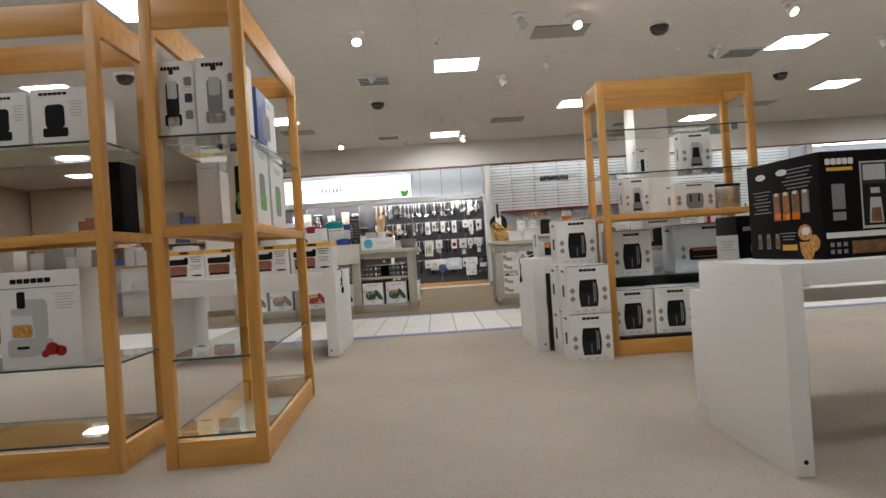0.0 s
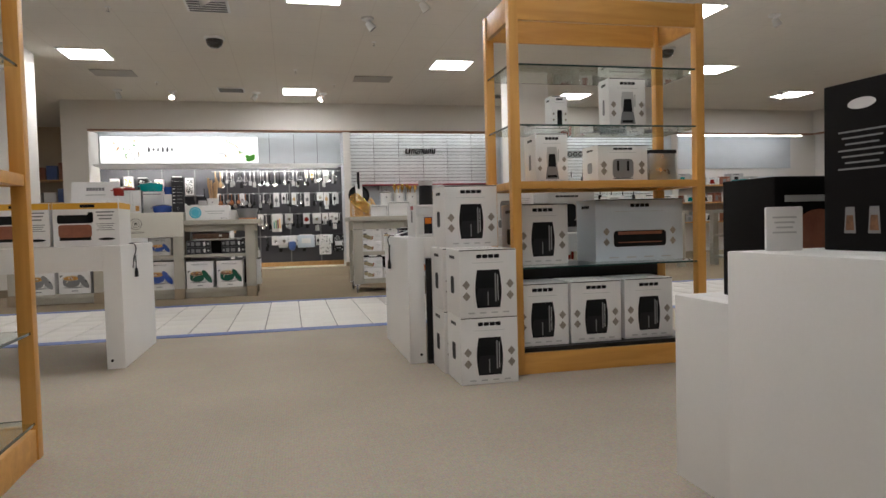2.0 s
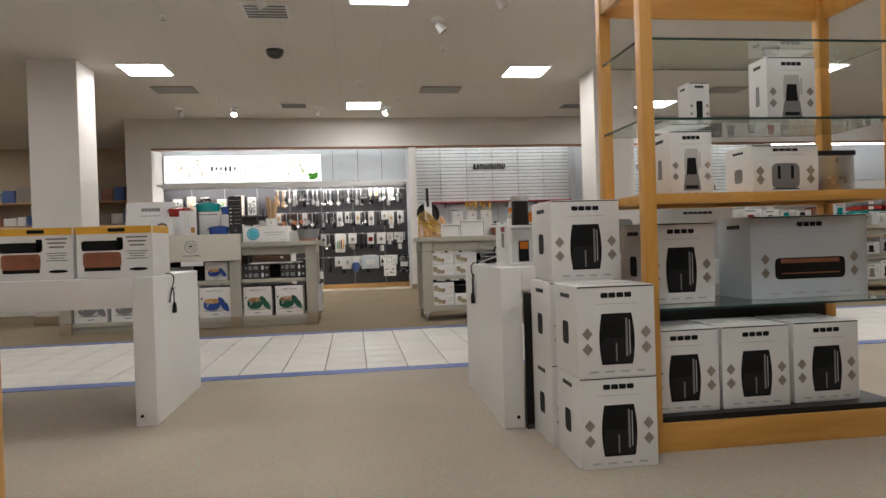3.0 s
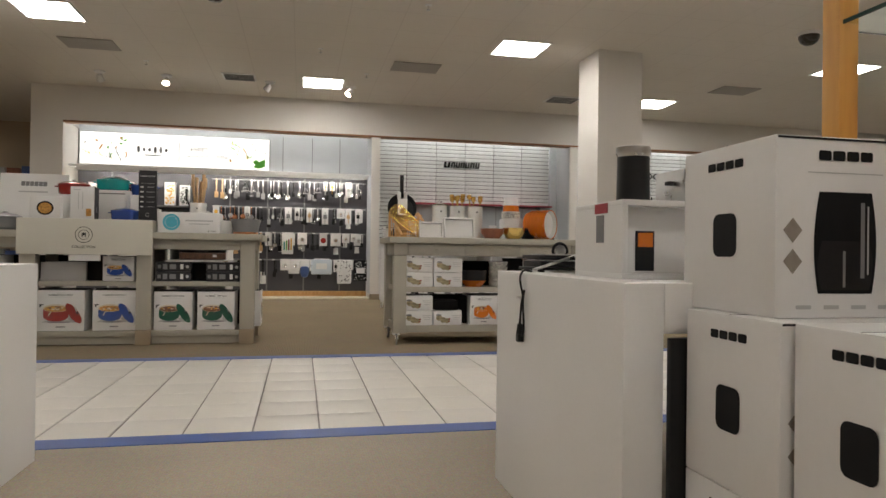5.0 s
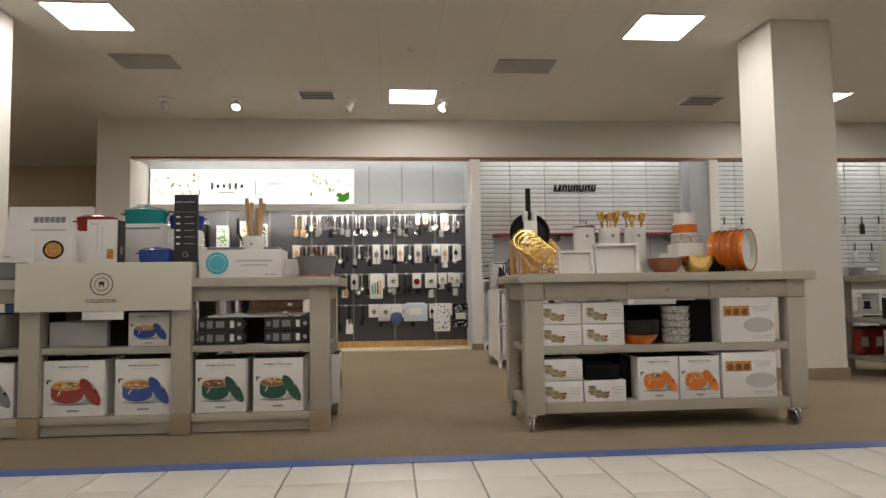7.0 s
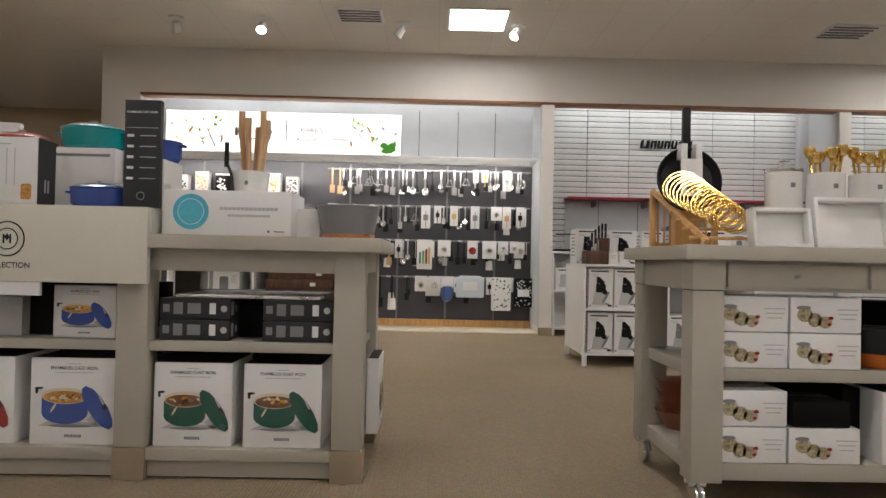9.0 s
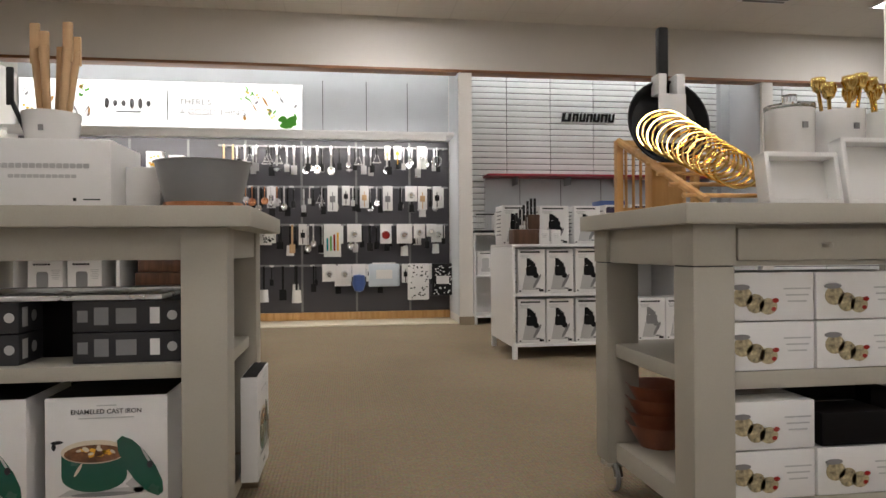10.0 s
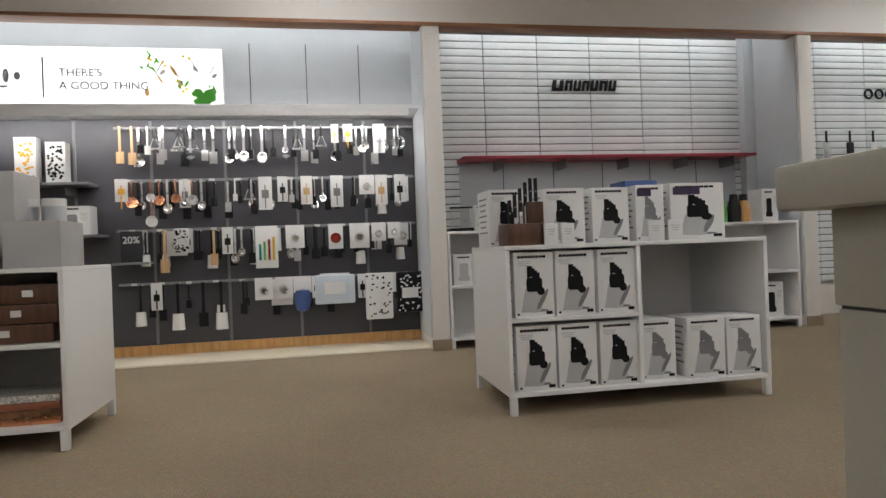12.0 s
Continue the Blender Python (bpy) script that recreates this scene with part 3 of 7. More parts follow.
# long putty-grey table with two shelves
GT = thing("display_counter", (-2.92, 9.72, 0), "long putty-grey painted wooden counter with two open shelves", "counter")
GL, GD = 2.65, 0.66
part("worktop", block(-0.05, GL + 0.06, -0.05, GD + 0.05, 0.862, 0.915, 0.006), GREY, GT)
part("apron", block(0.02, GL - 0.02, 0.015, 0.04, 0.78, 0.862, 0.002), GREY, GT)
part("apron", block(0.02, GL - 0.02, GD - 0.04, GD - 0.015, 0.78, 0.862, 0.002), GREY, GT)
part("apron", block(GL - 0.04, GL - 0.012, 0.1, GD - 0.1, 0.78, 0.862, 0.002), GREY, GT)
for x in (0.0, 0.87, 1.725, 2.53):
    for y in (0.0, GD - 0.105):
        leg = part("leg", block(x, x + 0.115, y, y + 0.105, 0.122, 0.862, 0.005), GREY, GT)
        part("foot", block(x - 0.002, x + 0.117, y - 0.002, y + 0.107, 0.0, 0.12, 0.004), FOOT, leg, "worn tan foot block")
for x0, x1 in ((0.115, 0.87), (0.985, 1.725), (1.84, 2.53)):
    part("shelf", block(x0, x1, 0.02, GD - 0.02, 0.478, 0.515, 0.003), GREY, GT)
    part("bottom_shelf", block(x0, x1, 0.01, GD - 0.01, 0.072, 0.117, 0.003), GREY, GT)
    part("kick_rail", block(x0, x1, 0.03, 0.06, 0.008, 0.071, 0.003), GREY, GT)
part("side_stretcher", block(GL - 0.09, GL - 0.03, 0.105, GD - 0.105, 0.478, 0.515, 0.003), GREY, GT)
part("side_stretcher", block(GL - 0.09, GL - 0.03, 0.105, GD - 0.105, 0.072, 0.117, 0.003), GREY, GT)

# putty-grey trolley table on castors
RT = thing("trolley_table", (0.865, 9.48, 0), "putty-grey wooden trolley table with drawers, shelves and castors", "table")
RL, RD = 1.70, 0.645
part("worktop", block(-0.04, RL + 0.05, -0.04, RD + 0.04, 0.86, 0.91, 0.006), GREY, RT)
for y in (0.0, RD - 0.10):
    for x in (0.0, RL - 0.11):
        part("leg", block(x, x + 0.11, y, y + 0.10, 0.10, 0.754, 0.005), GREY, RT)
        part("leg_block", block(x - 0.002, x + 0.112, y - 0.002, y + 0.102, 0.757, 0.86, 0.003), GREY, RT)
        part("leg_joint", block(x + 0.003, x + 0.107, y + 0.003, y + 0.097, 0.75, 0.76, 0), SLOT, RT)
        c = part("castor", rod((x + 0.015, y + 0.03, 0.05), (x + 0.045, y + 0.03, 0.05), 0.046, None, 24), CHROME, RT, "chrome castor wheel")
        part("tyre", ring(0.043, 0.009, 24, 8, Matrix.Translation((x + 0.03, y + 0.03, 0.052)) @ Matrix.Rotation(radians(90), 4, "Y")), GREYPRINT, c)
        part("fork", block(x + 0.0, x + 0.06, y + 0.01, y + 0.06, 0.085, 0.101, 0.003), STEEL, c)
part("apron", block(0.11, RL - 0.11, 0.02, 0.045, 0.755, 0.86, 0.002), GREY, RT)
part("apron", block(0.11, RL - 0.11, RD - 0.045, RD - 0.02, 0.755, 0.86, 0.002), GREY, RT)
part("apron", block(0.012, 0.035, 0.1, RD - 0.1, 0.755, 0.86, 0.002), GREY, RT)
part("apron", block(RL - 0.035, RL - 0.012, 0.1, RD - 0.1, 0.755, 0.86, 0.002), GREY, RT)
for k in range(3):
    dr = part("drawer_front", block(0.125 + k * 0.495, 0.605 + k * 0.495, 0.008, 0.02, 0.768, 0.85, 0.004), GREY, RT)
    part("knob", lathe([(0, 0), (0.012, 0.0), (0.014, 0.01), (0, 0.016)], 14, None, (0.365 + k * 0.495, 0.0, 0.80)), GREY, dr)
part("shelf", block(0.03, RL - 0.03, 0.02, RD - 0.02, 0.445, 0.49, 0.004), GREY, RT)
part("bottom_shelf", block(0.03, RL - 0.03, 0.02, RD - 0.02, 0.105, 0.165, 0.004), GREY, RT)


def bookcase(at, w, d, h, middles, shelves, label, leg=0.09):
    t = thing("display_bookcase", at, label, "bookcase", "white bookcases")
    b = 0.022
    part("top", block(0, w, 0, d, h - b, h, 0.003), WHITE, t)
    part("bottom", block(b, w - b, 0, d, leg, leg + b, 0.003), WHITE, t)
    part("side", block(0, b, 0, d, leg, h - b, 0.003), WHITE, t)
    part("side", block(w - b, w, 0, d, leg, h - b, 0.003), WHITE, t)
    part("back", block(b, w - b, d - 0.012, d, leg + b, h - b, 0), WHITE, t)
    for x in middles:
        part("divider", block(x, x + b, 0.004, d - 0.012, leg + b, h - b, 0.002), WHITE, t)
    for x0, x1, z in shelves:
        part("shelf", block(x0, x1, 0.006, d - 0.012, z, z + b, 0.002), WHITE, t)
    for x in (0.002, w - 0.037):
        for y in (0.0, d - 0.035):
            part("leg", block(x, x + 0.035, y, y + 0.035, 0, leg, 0.003), WHITE, t)
    return t


bookcase((1.215, 12.63, 0), 1.43, 0.72, 0.835, (0.69,), ((0.022, 0.69, 0.455),), "white bookcase stacked with knife-block cartons")
bookcase((-2.2, 12.715, 0), 1.4, 0.70, 0.82, (0.69,), ((0.022, 0.69, 0.46), (0.712, 1.378, 0.46)), "white bookcase with trays and ceramics on its shelves")
bookcase((1.37, 14.88, 0), 3.28, 0.45, 0.975, (1.1, 2.15), ((0.022, 1.1, 0.5), (1.122, 2.15, 0.5), (2.172, 3.258, 0.5)), "white low bookcase standing against the slatwall", 0.07)

# red-edged shelf on the slatwall
t = thing("wall_shelf", (1.62, 15.28, 1.63), "dark red metal shelf fixed to the slatwall", "shelf")
part("board", block(0, 2.92, 0, 0.30, 0.0, 0.025, 0.004), REDSHELF, t)
for x in (0.35, 0.98, 1.6, 2.2, 2.7):
    part("bracket", block(x, x + 0.006, 0.04, 0.302, -0.09, 0.0, 0), GREYPRINT, t)
# brand lettering as a plain dark mark
t = thing("wall_sign", (2.58, BACK - 0.06, 2.315), "row of black block letters mounted on the slatwall", "sign")
for k, w in enumerate((0.12, 0.075, 0.075, 0.075, 0.08, 0.085, 0.075)):
    x = sum((0.12, 0.075, 0.075, 0.075, 0.08, 0.085, 0.075)[:k]) + 0.012 * k
    bm = bmesh.new()
    slab(bm, x, x + w * 0.3, 0, 0.026, 0, 0.10, 0.002)
    slab(bm, x + w * 0.62, x + w * 0.92, 0, 0.026, 0, 0.10, 0.002)
    slab(bm, x + w * 0.25, x + w * 0.68, 0.001, 0.025, 0.0 if k % 2 == 0 else 0.075, 0.025 if k % 2 == 0 else 0.098, 0)
    bmesh.ops.transform(bm, matrix=Matrix(((1, 0, 0.16, 0), (0, 1, 0, 0), (0, 0, 1, 0), (0, 0, 0, 1))), verts=bm.verts)
    part("letter_block", bm, INK, t)

# backlit sign
t = thing("light_box", (-3.38, BACK - 0.09, 2.13), "long backlit white sign printed with kitchen things", "lit sign")
part("case", block(0, 2.94, 0.012, 0.06, 0, 0.525, 0.003), WHITE, t)
part("face", block(0.01, 2.93, 0.0, 0.012, 0.01, 0.515, 0), SIGN_LIGHT, t, "glowing white face")
lettering(t, "THERE'S", 0.095, (1.62, -0.003, 0.27), GREYPRINT, align="LEFT")
lettering(t, "A GOOD THING", 0.095, (1.62, -0.003, 0.16), GREYPRINT, align="LEFT")
printed(t, "divider", INK, "front", 0, [("rect", 1.50, 0.26, 0.012, 0.34)], 0.003)
printed(t, "brand_mark", GREYPRINT, "front", 0, [("ellipse", 0.88 + 0.085 * k, 0.27, 0.05, 0.07 + 0.05 * (k in (0, 3, 4))) for k in range(6)] + [("rect", 1.1, 0.18, 0.26, 0.018)], 0.003)
rnd = random.Random(5)
for name, mat in (("herb_print", SIGN_LEAF), ("lemon_print", SIGN_LEMON), ("tool_print", SIGN_GREY), ("spoon_print", SIGN_WOOD)):
    items = []
    for k in range(9):
        u, v = rnd.choice((rnd.uniform(0.06, 0.74), rnd.uniform(2.28, 2.86))), rnd.uniform(0.08, 0.44)
        if mat is SIGN_GREY:
            slant = rnd.choice(("lean", "fall"))
            items.append((slant, u, v, rnd.uniform(0.012, 0.02), rnd.uniform(0.10, 0.2)))
            items.append((slant, u + 0.02, v - 0.05, rnd.uniform(0.03, 0.05), 0.05))
        elif mat is SIGN_WOOD:
            items.append((rnd.choice(("lean", "fall", "ellipse")), u, v, rnd.uniform(0.02, 0.05), rnd.uniform(0.04, 0.11)))
        elif mat is SIGN_LEMON:
            items += [("ellipse", u + rnd.uniform(-0.04, 0.04), v + rnd.uniform(-0.03, 0.03), 0.03, 0.028) for i in range(2)]
        else:
            items += [(rnd.choice(("lean", "fall", "diamond")), u + rnd.uniform(-0.05, 0.05), v + rnd.uniform(-0.04, 0.04), rnd.uniform(0.012, 0.03), rnd.uniform(0.025, 0.06)) for i in range(4)]
    printed(t, name, mat, "front", 0, items, 0.002)
printed(t, "lettuce_print", SIGN_LEAF, "front", 0, [("ellipse", 2.78 + 0.06 * math.cos(k), 0.10 + 0.045 * math.sin(k * 2.3), 0.07 + 0.012 * (k % 4), 0.06) for k in range(12)], 0.0025)


# ---------------------------------------------------------------- cartons
def blocks(u, v, w, h, n):
    """A brand name as plain blocks."""
    s = w / n
    return [("round", u - w / 2 + s * (k + 0.5), v, s * 0.9, h) for k in range(n)]


def lines(u, v, w, n, step=0.012, h=0.004):
    return [("rect", u, v - k * step, w * (1 - 0.15 * (k % 3)), h) for k in range(n)]


def fryer_box(x, y, z, w=0.295, d=0.27, h=0.333, turn=0.0, product="fryer", body=CARD):
    t = carton("appliance_box", (x, y, z), w, d, h, body, "white appliance carton printed with a %s and four diamonds" % {"fryer": "black air fryer", "oven": "long toaster oven", "toaster": "steel toaster", "blender": "glass blender", "mill": "black coffee grinder"}[product], turn, "appliance cartons")
    c = w / 2
    printed(t, "brand_mark", INK, "front", d, blocks(c, h * 0.895, min(0.12, w * 0.42), h * 0.055, 4))
    printed(t, "caption", LIGHTPRINT, "front", d, [("rect", c, h * 0.80, w * 0.55, 0.002)])
    dia = min(w * 0.15, 0.04)
    for u in (w * 0.12, w * 0.88):
        for v in (0.31, 0.48):
            printed(t, "diamond_print", BRONZE, "front", d, [("diamond", u, h * v, dia, dia * 1.15)])
    printed(t, "top_edge", INK, "front", d, [("rect", c, h - 0.0045, w - 0.006, 0.004)])
    printed(t, "foot_text", LIGHTPRINT, "front", d, [("rect", w * (0.2 + 0.2 * k), h * 0.06, w * 0.11, h * 0.022) for k in range(4)])
    if product == "fryer":
        printed(t, "fryer_print", INK, "front", d, [("barrel", c, h * 0.415, w * 0.45, h * 0.56)])
        printed(t, "fryer_base", BLACK, "front", d, [("barrel", c, h * 0.29, w * 0.40, h * 0.27)], 0.0016)
        printed(t, "fryer_highlight", GREYPRINT, "front", d, [("rect", c + w * 0.125, h * 0.43, w * 0.03, h * 0.42), ("rect", c - w * 0.01, h * 0.27, w * 0.02, h * 0.2)], 0.002)
        printed(t, "fryer_glint", LIGHTPRINT, "front", d, [("rect", c + w * 0.165, h * 0.43, w * 0.012, h * 0.38)], 0.002)
        printed(t, "side_print", INK, "left", d, [("round", d / 2, h * 0.46, d * 0.26, h * 0.26)])
    elif product == "oven":
        printed(t, "oven_print", INK, "front", d, [("round", c, h * 0.36, w * 0.60, h * 0.26)])
        printed(t, "oven_highlight", TERRACOTTA, "front", d, [("rect", c, h * 0.45, w * 0.5, h * 0.05), ("rect", c, h * 0.30, w * 0.5, h * 0.015)], 0.0018)
    elif product == "toaster":
        printed(t, "toaster_print", GREYPRINT, "front", d, [("round", c, h * 0.38, w * 0.42, h * 0.5)])
        printed(t, "toaster_slots", INK, "front", d, [("round", c - w * 0.1, h * 0.45, w * 0.045, h * 0.26), ("round", c + w * 0.1, h * 0.45, w * 0.045, h * 0.26), ("rect", c, h * 0.12, w * 0.4, h * 0.02)], 0.0018)
        printed(t, "side_print", GREYPRINT, "left", d, [("round", d / 2, h * 0.42, d * 0.3, h * 0.28)])
    elif product == "blender":
        printed(t, "jar_print", LIGHTPRINT, "front", d, [("barrel", c, h * 0.52, w * 0.34, h * 0.42), ("rect", c + w * 0.2, h * 0.56, w * 0.035, h * 0.24)])
        printed(t, "blade_print", INK, "front", d, [("taper", c, h * 0.46, w * 0.26, h * 0.26)], 0.0018)
        printed(t, "base_print", GREYPRINT, "front", d, [("taper", c, h * 0.22, w * 0.42, h * 0.24)], 0.002)
        printed(t, "dial_print", INK, "front", d, [("rect", c, h * 0.15, w * 0.3, h * 0.05)], 0.0024)
        printed(t, "side_print", GREYPRINT, "left", d, [("taper", d / 2, h * 0.45, d * 0.22, h * 0.3)])
    else:
        printed(t, "mill_print", INK, "front", d, [("round", c, h * 0.36, w * 0.3, h * 0.46)])
    printed(t, "side_brand_mark", INK, "left", d, blocks(d / 2, h * 0.88, d * 0.4, h * 0.05, 4))
    return t


# stack beside the tower
for z in (0.0, 0.334):
    fryer_box(0.922, 4.672, z)
    fryer_box(0.905, 4.955, z, d=0.28)
fryer_box(0.937, 5.01, 0.668, d=0.29)
# in the tower
for x, y in ((1.278, 4.86), (1.59, 4.865), (1.915, 4.88)):
    fryer_box(x, y, 0.133)
fryer_box(1.325, 4.955, 0.56)
fryer_box(1.79, 4.965, 0.56, 0.545, 0.25, 0.35, 0, "oven", BLUECARD)
fryer_box(1.455, 4.99, 1.001, 0.185, 0.2, 0.278, -2, "blender")
fryer_box(1.82, 4.985, 1.001, 0.308, 0.2, 0.215, 0, "toaster")
fryer_box(1.575, 5.045, 1.301, 0.095, 0.1, 0.196, 0, "mill")
fryer_box(1.885, 4.965, 1.301, 0.225, 0.13, 0.285, 0, "blender")
t = carton("steel_bin", (2.16, 5.02, 1.001), 0.17, 0.18, 0.17, STEEL, "brushed steel bread bin on the tower shelf", category="bread bin", lid=False)
part("lid", block(-0.005, 0.175, -0.005, 0.185, 0.17, 0.192, 0.006), BLACK, t)


def kitchen_box(name, x, y, z, w, d, h, mat, label, shape_mat, turn=0, face="front", accents=()):
    t = carton(name, (x, y, z), w, d, h, mat, label, turn, "kitchen cartons")
    fw = w if face == "front" else d
    dep = d if face != "right" else (w, d)
    printed(t, "brand_mark", INK, face, dep, blocks(fw * 0.4, h * 0.9, fw * 0.5, h * 0.05, 6))
    printed(t, "product_print", shape_mat, face, dep, [("round", fw * 0.42, h * 0.5, fw * 0.34, h * 0.42), ("round", fw * 0.42, h * 0.22, fw * 0.44, h * 0.16)])
    printed(t, "text_block", LIGHTPRINT, face, dep, lines(fw * 0.8, h * 0.75, fw * 0.25, 6))
    for m, u, v, a, b in accents:
        printed(t, "accent_print", m, face, dep, [("round", fw * u, h * v, fw * a, h * b)], 0.0018)
    return t


DOTS = tuple((PLUM if k % 2 else GREYPRINT, 0.84, 0.28 + 0.22 * k, 0.20, 0.12) for k in range(3)) + ((LIGHTPRINT, 0.42, 0.62, 0.26, 0.24), (BLACK, 0.42, 0.86, 0.12, 0.08), (STEEL, 0.42, 0.20, 0.30, 0.12))
kitchen_box("mixer_box", -1.10, 2.90, 1.385, 0.16, 0.22, 0.32, CARD, "white carton printed with a stand blender", INK, 1, "front", DOTS)
kitchen_box("mixer_box", -0.93, 2.89, 1.385, 0.185, 0.22, 0.325, CARD, "white carton printed with a stand blender", GREYPRINT, 2, "front", DOTS)
for x, y, z, w, d, h, m, face, acc in ((-0.965, 3.22, 1.385, 0.20, 0.42, 0.28, NAVY, "right", ()), (-0.91, 3.19, 1.006, 0.125, 0.30, 0.40, CARD, "right", ((LEAFPRINT, 0.5, 0.3, 0.4, 0.2),)), (-0.95, 3.55, 1.006, 0.15, 0.35, 0.36, CARD, "right", ((LEAFPRINT, 0.4, 0.4, 0.25, 0.25),))):
    t = kitchen_box("appliance_box", x, y, z, w, d, h, m, "blue and white appliance carton" if m is NAVY else "white and green appliance carton", INK, 2.1, "front", acc)
    printed(t, "side_panel", CARD, "right", (w, d), [("rect", d * (0.72 if m is NAVY else 0.5), h / 2, d * (0.5 if m is NAVY else 0.92), h * 0.94)])
    printed(t, "side_print", GREYPRINT, "right", (w, d), [("round", d * 0.45, h * 0.42, d * 0.4, h * 0.45)] + lines(d * 0.5, h * 0.9, d * 0.6, 3), 0.0018)
    for mm, u, v, a, b in acc:
        printed(t, "side_accent", mm, "right", (w, d), [("round", d * u, h * v, d * a, h * b)], 0.0022)
t = carton("sign_card", (-1.10, 3.32, 1.006), 0.10, 0.04, 0.33, CARD, "blank white upright display card on the shelf", 4, category="sign card", lid=False)
printed(t, "rule", LIGHTPRINT, "front", 0.04, [("rect", 0.05, 0.3, 0.06, 0.004)])
# left tower
t = kitchen_box("food_processor_box", -1.815, 2.90, 0.455, 0.345, 0.30, 0.405, CARD, "white carton printed with a food processor and tomatoes", LIGHTPRINT)
printed(t, "chute_print", INK, "front", 0.3, [("round", 0.095, 0.285, 0.035, 0.07)], 0.0018)
printed(t, "lid_print", LIGHTPRINT, "front", 0.3, [("round", 0.095, 0.235, 0.09, 0.03)], 0.002)
printed(t, "bowl_print", BLUECARD, "front", 0.3, [("taper", 0.095, 0.175, 0.105, 0.10)], 0.0019)
printed(t, "food_print", FOOD, "front", 0.3, [("round", 0.095, 0.155, 0.085, 0.055)], 0.0021)
printed(t, "base_print", LIGHTPRINT, "front", 0.3, [("round", 0.095, 0.085, 0.13, 0.075)], 0.002)
printed(t, "switch_print", INK, "front", 0.3, [("rect", 0.095, 0.085, 0.05, 0.012)], 0.0024)
for u, v, r in ((0.215, 0.075, 0.06), (0.25, 0.065, 0.05), (0.185, 0.055, 0.035)):
    printed(t, "tomato_print", RED, "front", 0.3, [("ellipse", u, v, r, r * 0.9)], 0.0018)
printed(t, "violet_rule", NAVY, "front", 0.3, [("rect", 0.17, 0.335, 0.33, 0.003)])
kitchen_box("appliance_box", -1.845, 2.92, 1.385, 0.19, 0.22, 0.235, CARD, "white carton printed with a food chopper", INK)
kitchen_box("appliance_box", -1.635, 2.91, 1.385, 0.24, 0.24, 0.24, CARD, "white carton printed with a food chopper", INK)
carton("black_box", (-1.46, 3.07, 1.006), 0.11, 0.16, 0.32, BLACKCARD, "plain black carton on the tower's middle shelf", lid=False)

# black espresso carton on the table
t = carton("espresso_box", (1.405, 2.425, 0.71), 0.385, 0.46, 0.383, BLACKCARD, "big black carton printed with a coffee maker and glasses", 5.0, category="box")
printed(t, "brand_mark", CARD, "front", 0.46, blocks(0.075, 0.345, 0.11, 0.022, 5))
printed(t, "brand_rule", YELLOW, "front", 0.46, [("rect", 0.075, 0.318, 0.10, 0.012)])
printed(t, "maker_print", DARKCARD, "front", 0.46, [("rect", 0.25, 0.22, 0.20, 0.24)])
for u, v, w, h in ((0.25, 0.337, 0.20, 0.006), (0.153, 0.22, 0.006, 0.24), (0.347, 0.22, 0.006, 0.24), (0.27, 0.22, 0.006, 0.24), (0.21, 0.106, 0.12, 0.010)):
    printed(t, "maker_edge", LIGHTPRINT, "front", 0.46, [("rect", u, v, w, h)], 0.0022)
printed(t, "maker_tank", LIGHTPRINT, "front", 0.46, [("rect", 0.205, 0.30, 0.085, 0.055)], 0.0018)
printed(t, "water_tank", LIGHTPRINT, "front", 0.46, [("round", 0.315, 0.285, 0.055, 0.10)], 0.0018)
printed(t, "keypad_print", INK, "front", 0.46, [("rect", 0.315, 0.165, 0.052, 0.115)], 0.0018)
for k in range(6):
    printed(t, "key_print", LIGHTPRINT, "front", 0.46, [("rect", 0.303 + 0.024 * (k % 2), 0.195 - 0.03 * (k // 2), 0.014, 0.014)], 0.0024)
printed(t, "maker_recess", INK, "front", 0.46, [("barrel", 0.205, 0.18, 0.10, 0.16)], 0.0018)
printed(t, "carafe_print", LIGHTPRINT, "front", 0.46, [("taper", 0.205, 0.165, 0.055, 0.09)], 0.0024)
printed(t, "nozzle_print", LIGHTPRINT, "front", 0.46, [("rect", 0.205, 0.235, 0.035, 0.02)], 0.0024)
printed(t, "coffee_print", FOODBROWN, "front", 0.46, [("taper", 0.205, 0.148, 0.045, 0.05)], 0.0028)
printed(t, "inset_print", GREYPRINT, "front", 0.46, [("rect", 0.065, 0.22, 0.05, 0.09), ("rect", 0.065, 0.15, 0.05, 0.03)])
printed(t, "white_band", CARD, "front", 0.46, [("rect", 0.19, 0.083, 0.36, 0.02)])
printed(t, "icon_row", GREYPRINT, "front", 0.46, [("rect", 0.03 + 0.025 * (k % 3), 0.05 - 0.025 * (k // 3), 0.015, 0.015) for k in range(6)])
printed(t, "cups_print", FOODBROWN, "front", 0.46, [("rect", 0.19, 0.037, 0.17, 0.045)])
printed(t, "amber_label", YELLOW, "front", 0.46, [("rect", 0.327, 0.036, 0.085, 0.05)])
printed(t, "drinks_print", FOODBROWN, "left", 0.46, [("rect", 0.20 + 0.058 * k, 0.215, 0.045, 0.085) for k in range(4)])
printed(t, "drinks_glow", ORANGE, "left", 0.46, [("rect", 0.20 + 0.058 * k, 0.165, 0.045, 0.028) for k in range(3)], 0.0018)
printed(t, "latte_print", FOOD, "left", 0.46, [("bowl", 0.37, 0.03, 0.09, 0.07), ("ellipse", 0.36, 0.10, 0.08, 0.06), ("ellipse", 0.41, 0.06, 0.06, 0.06)])
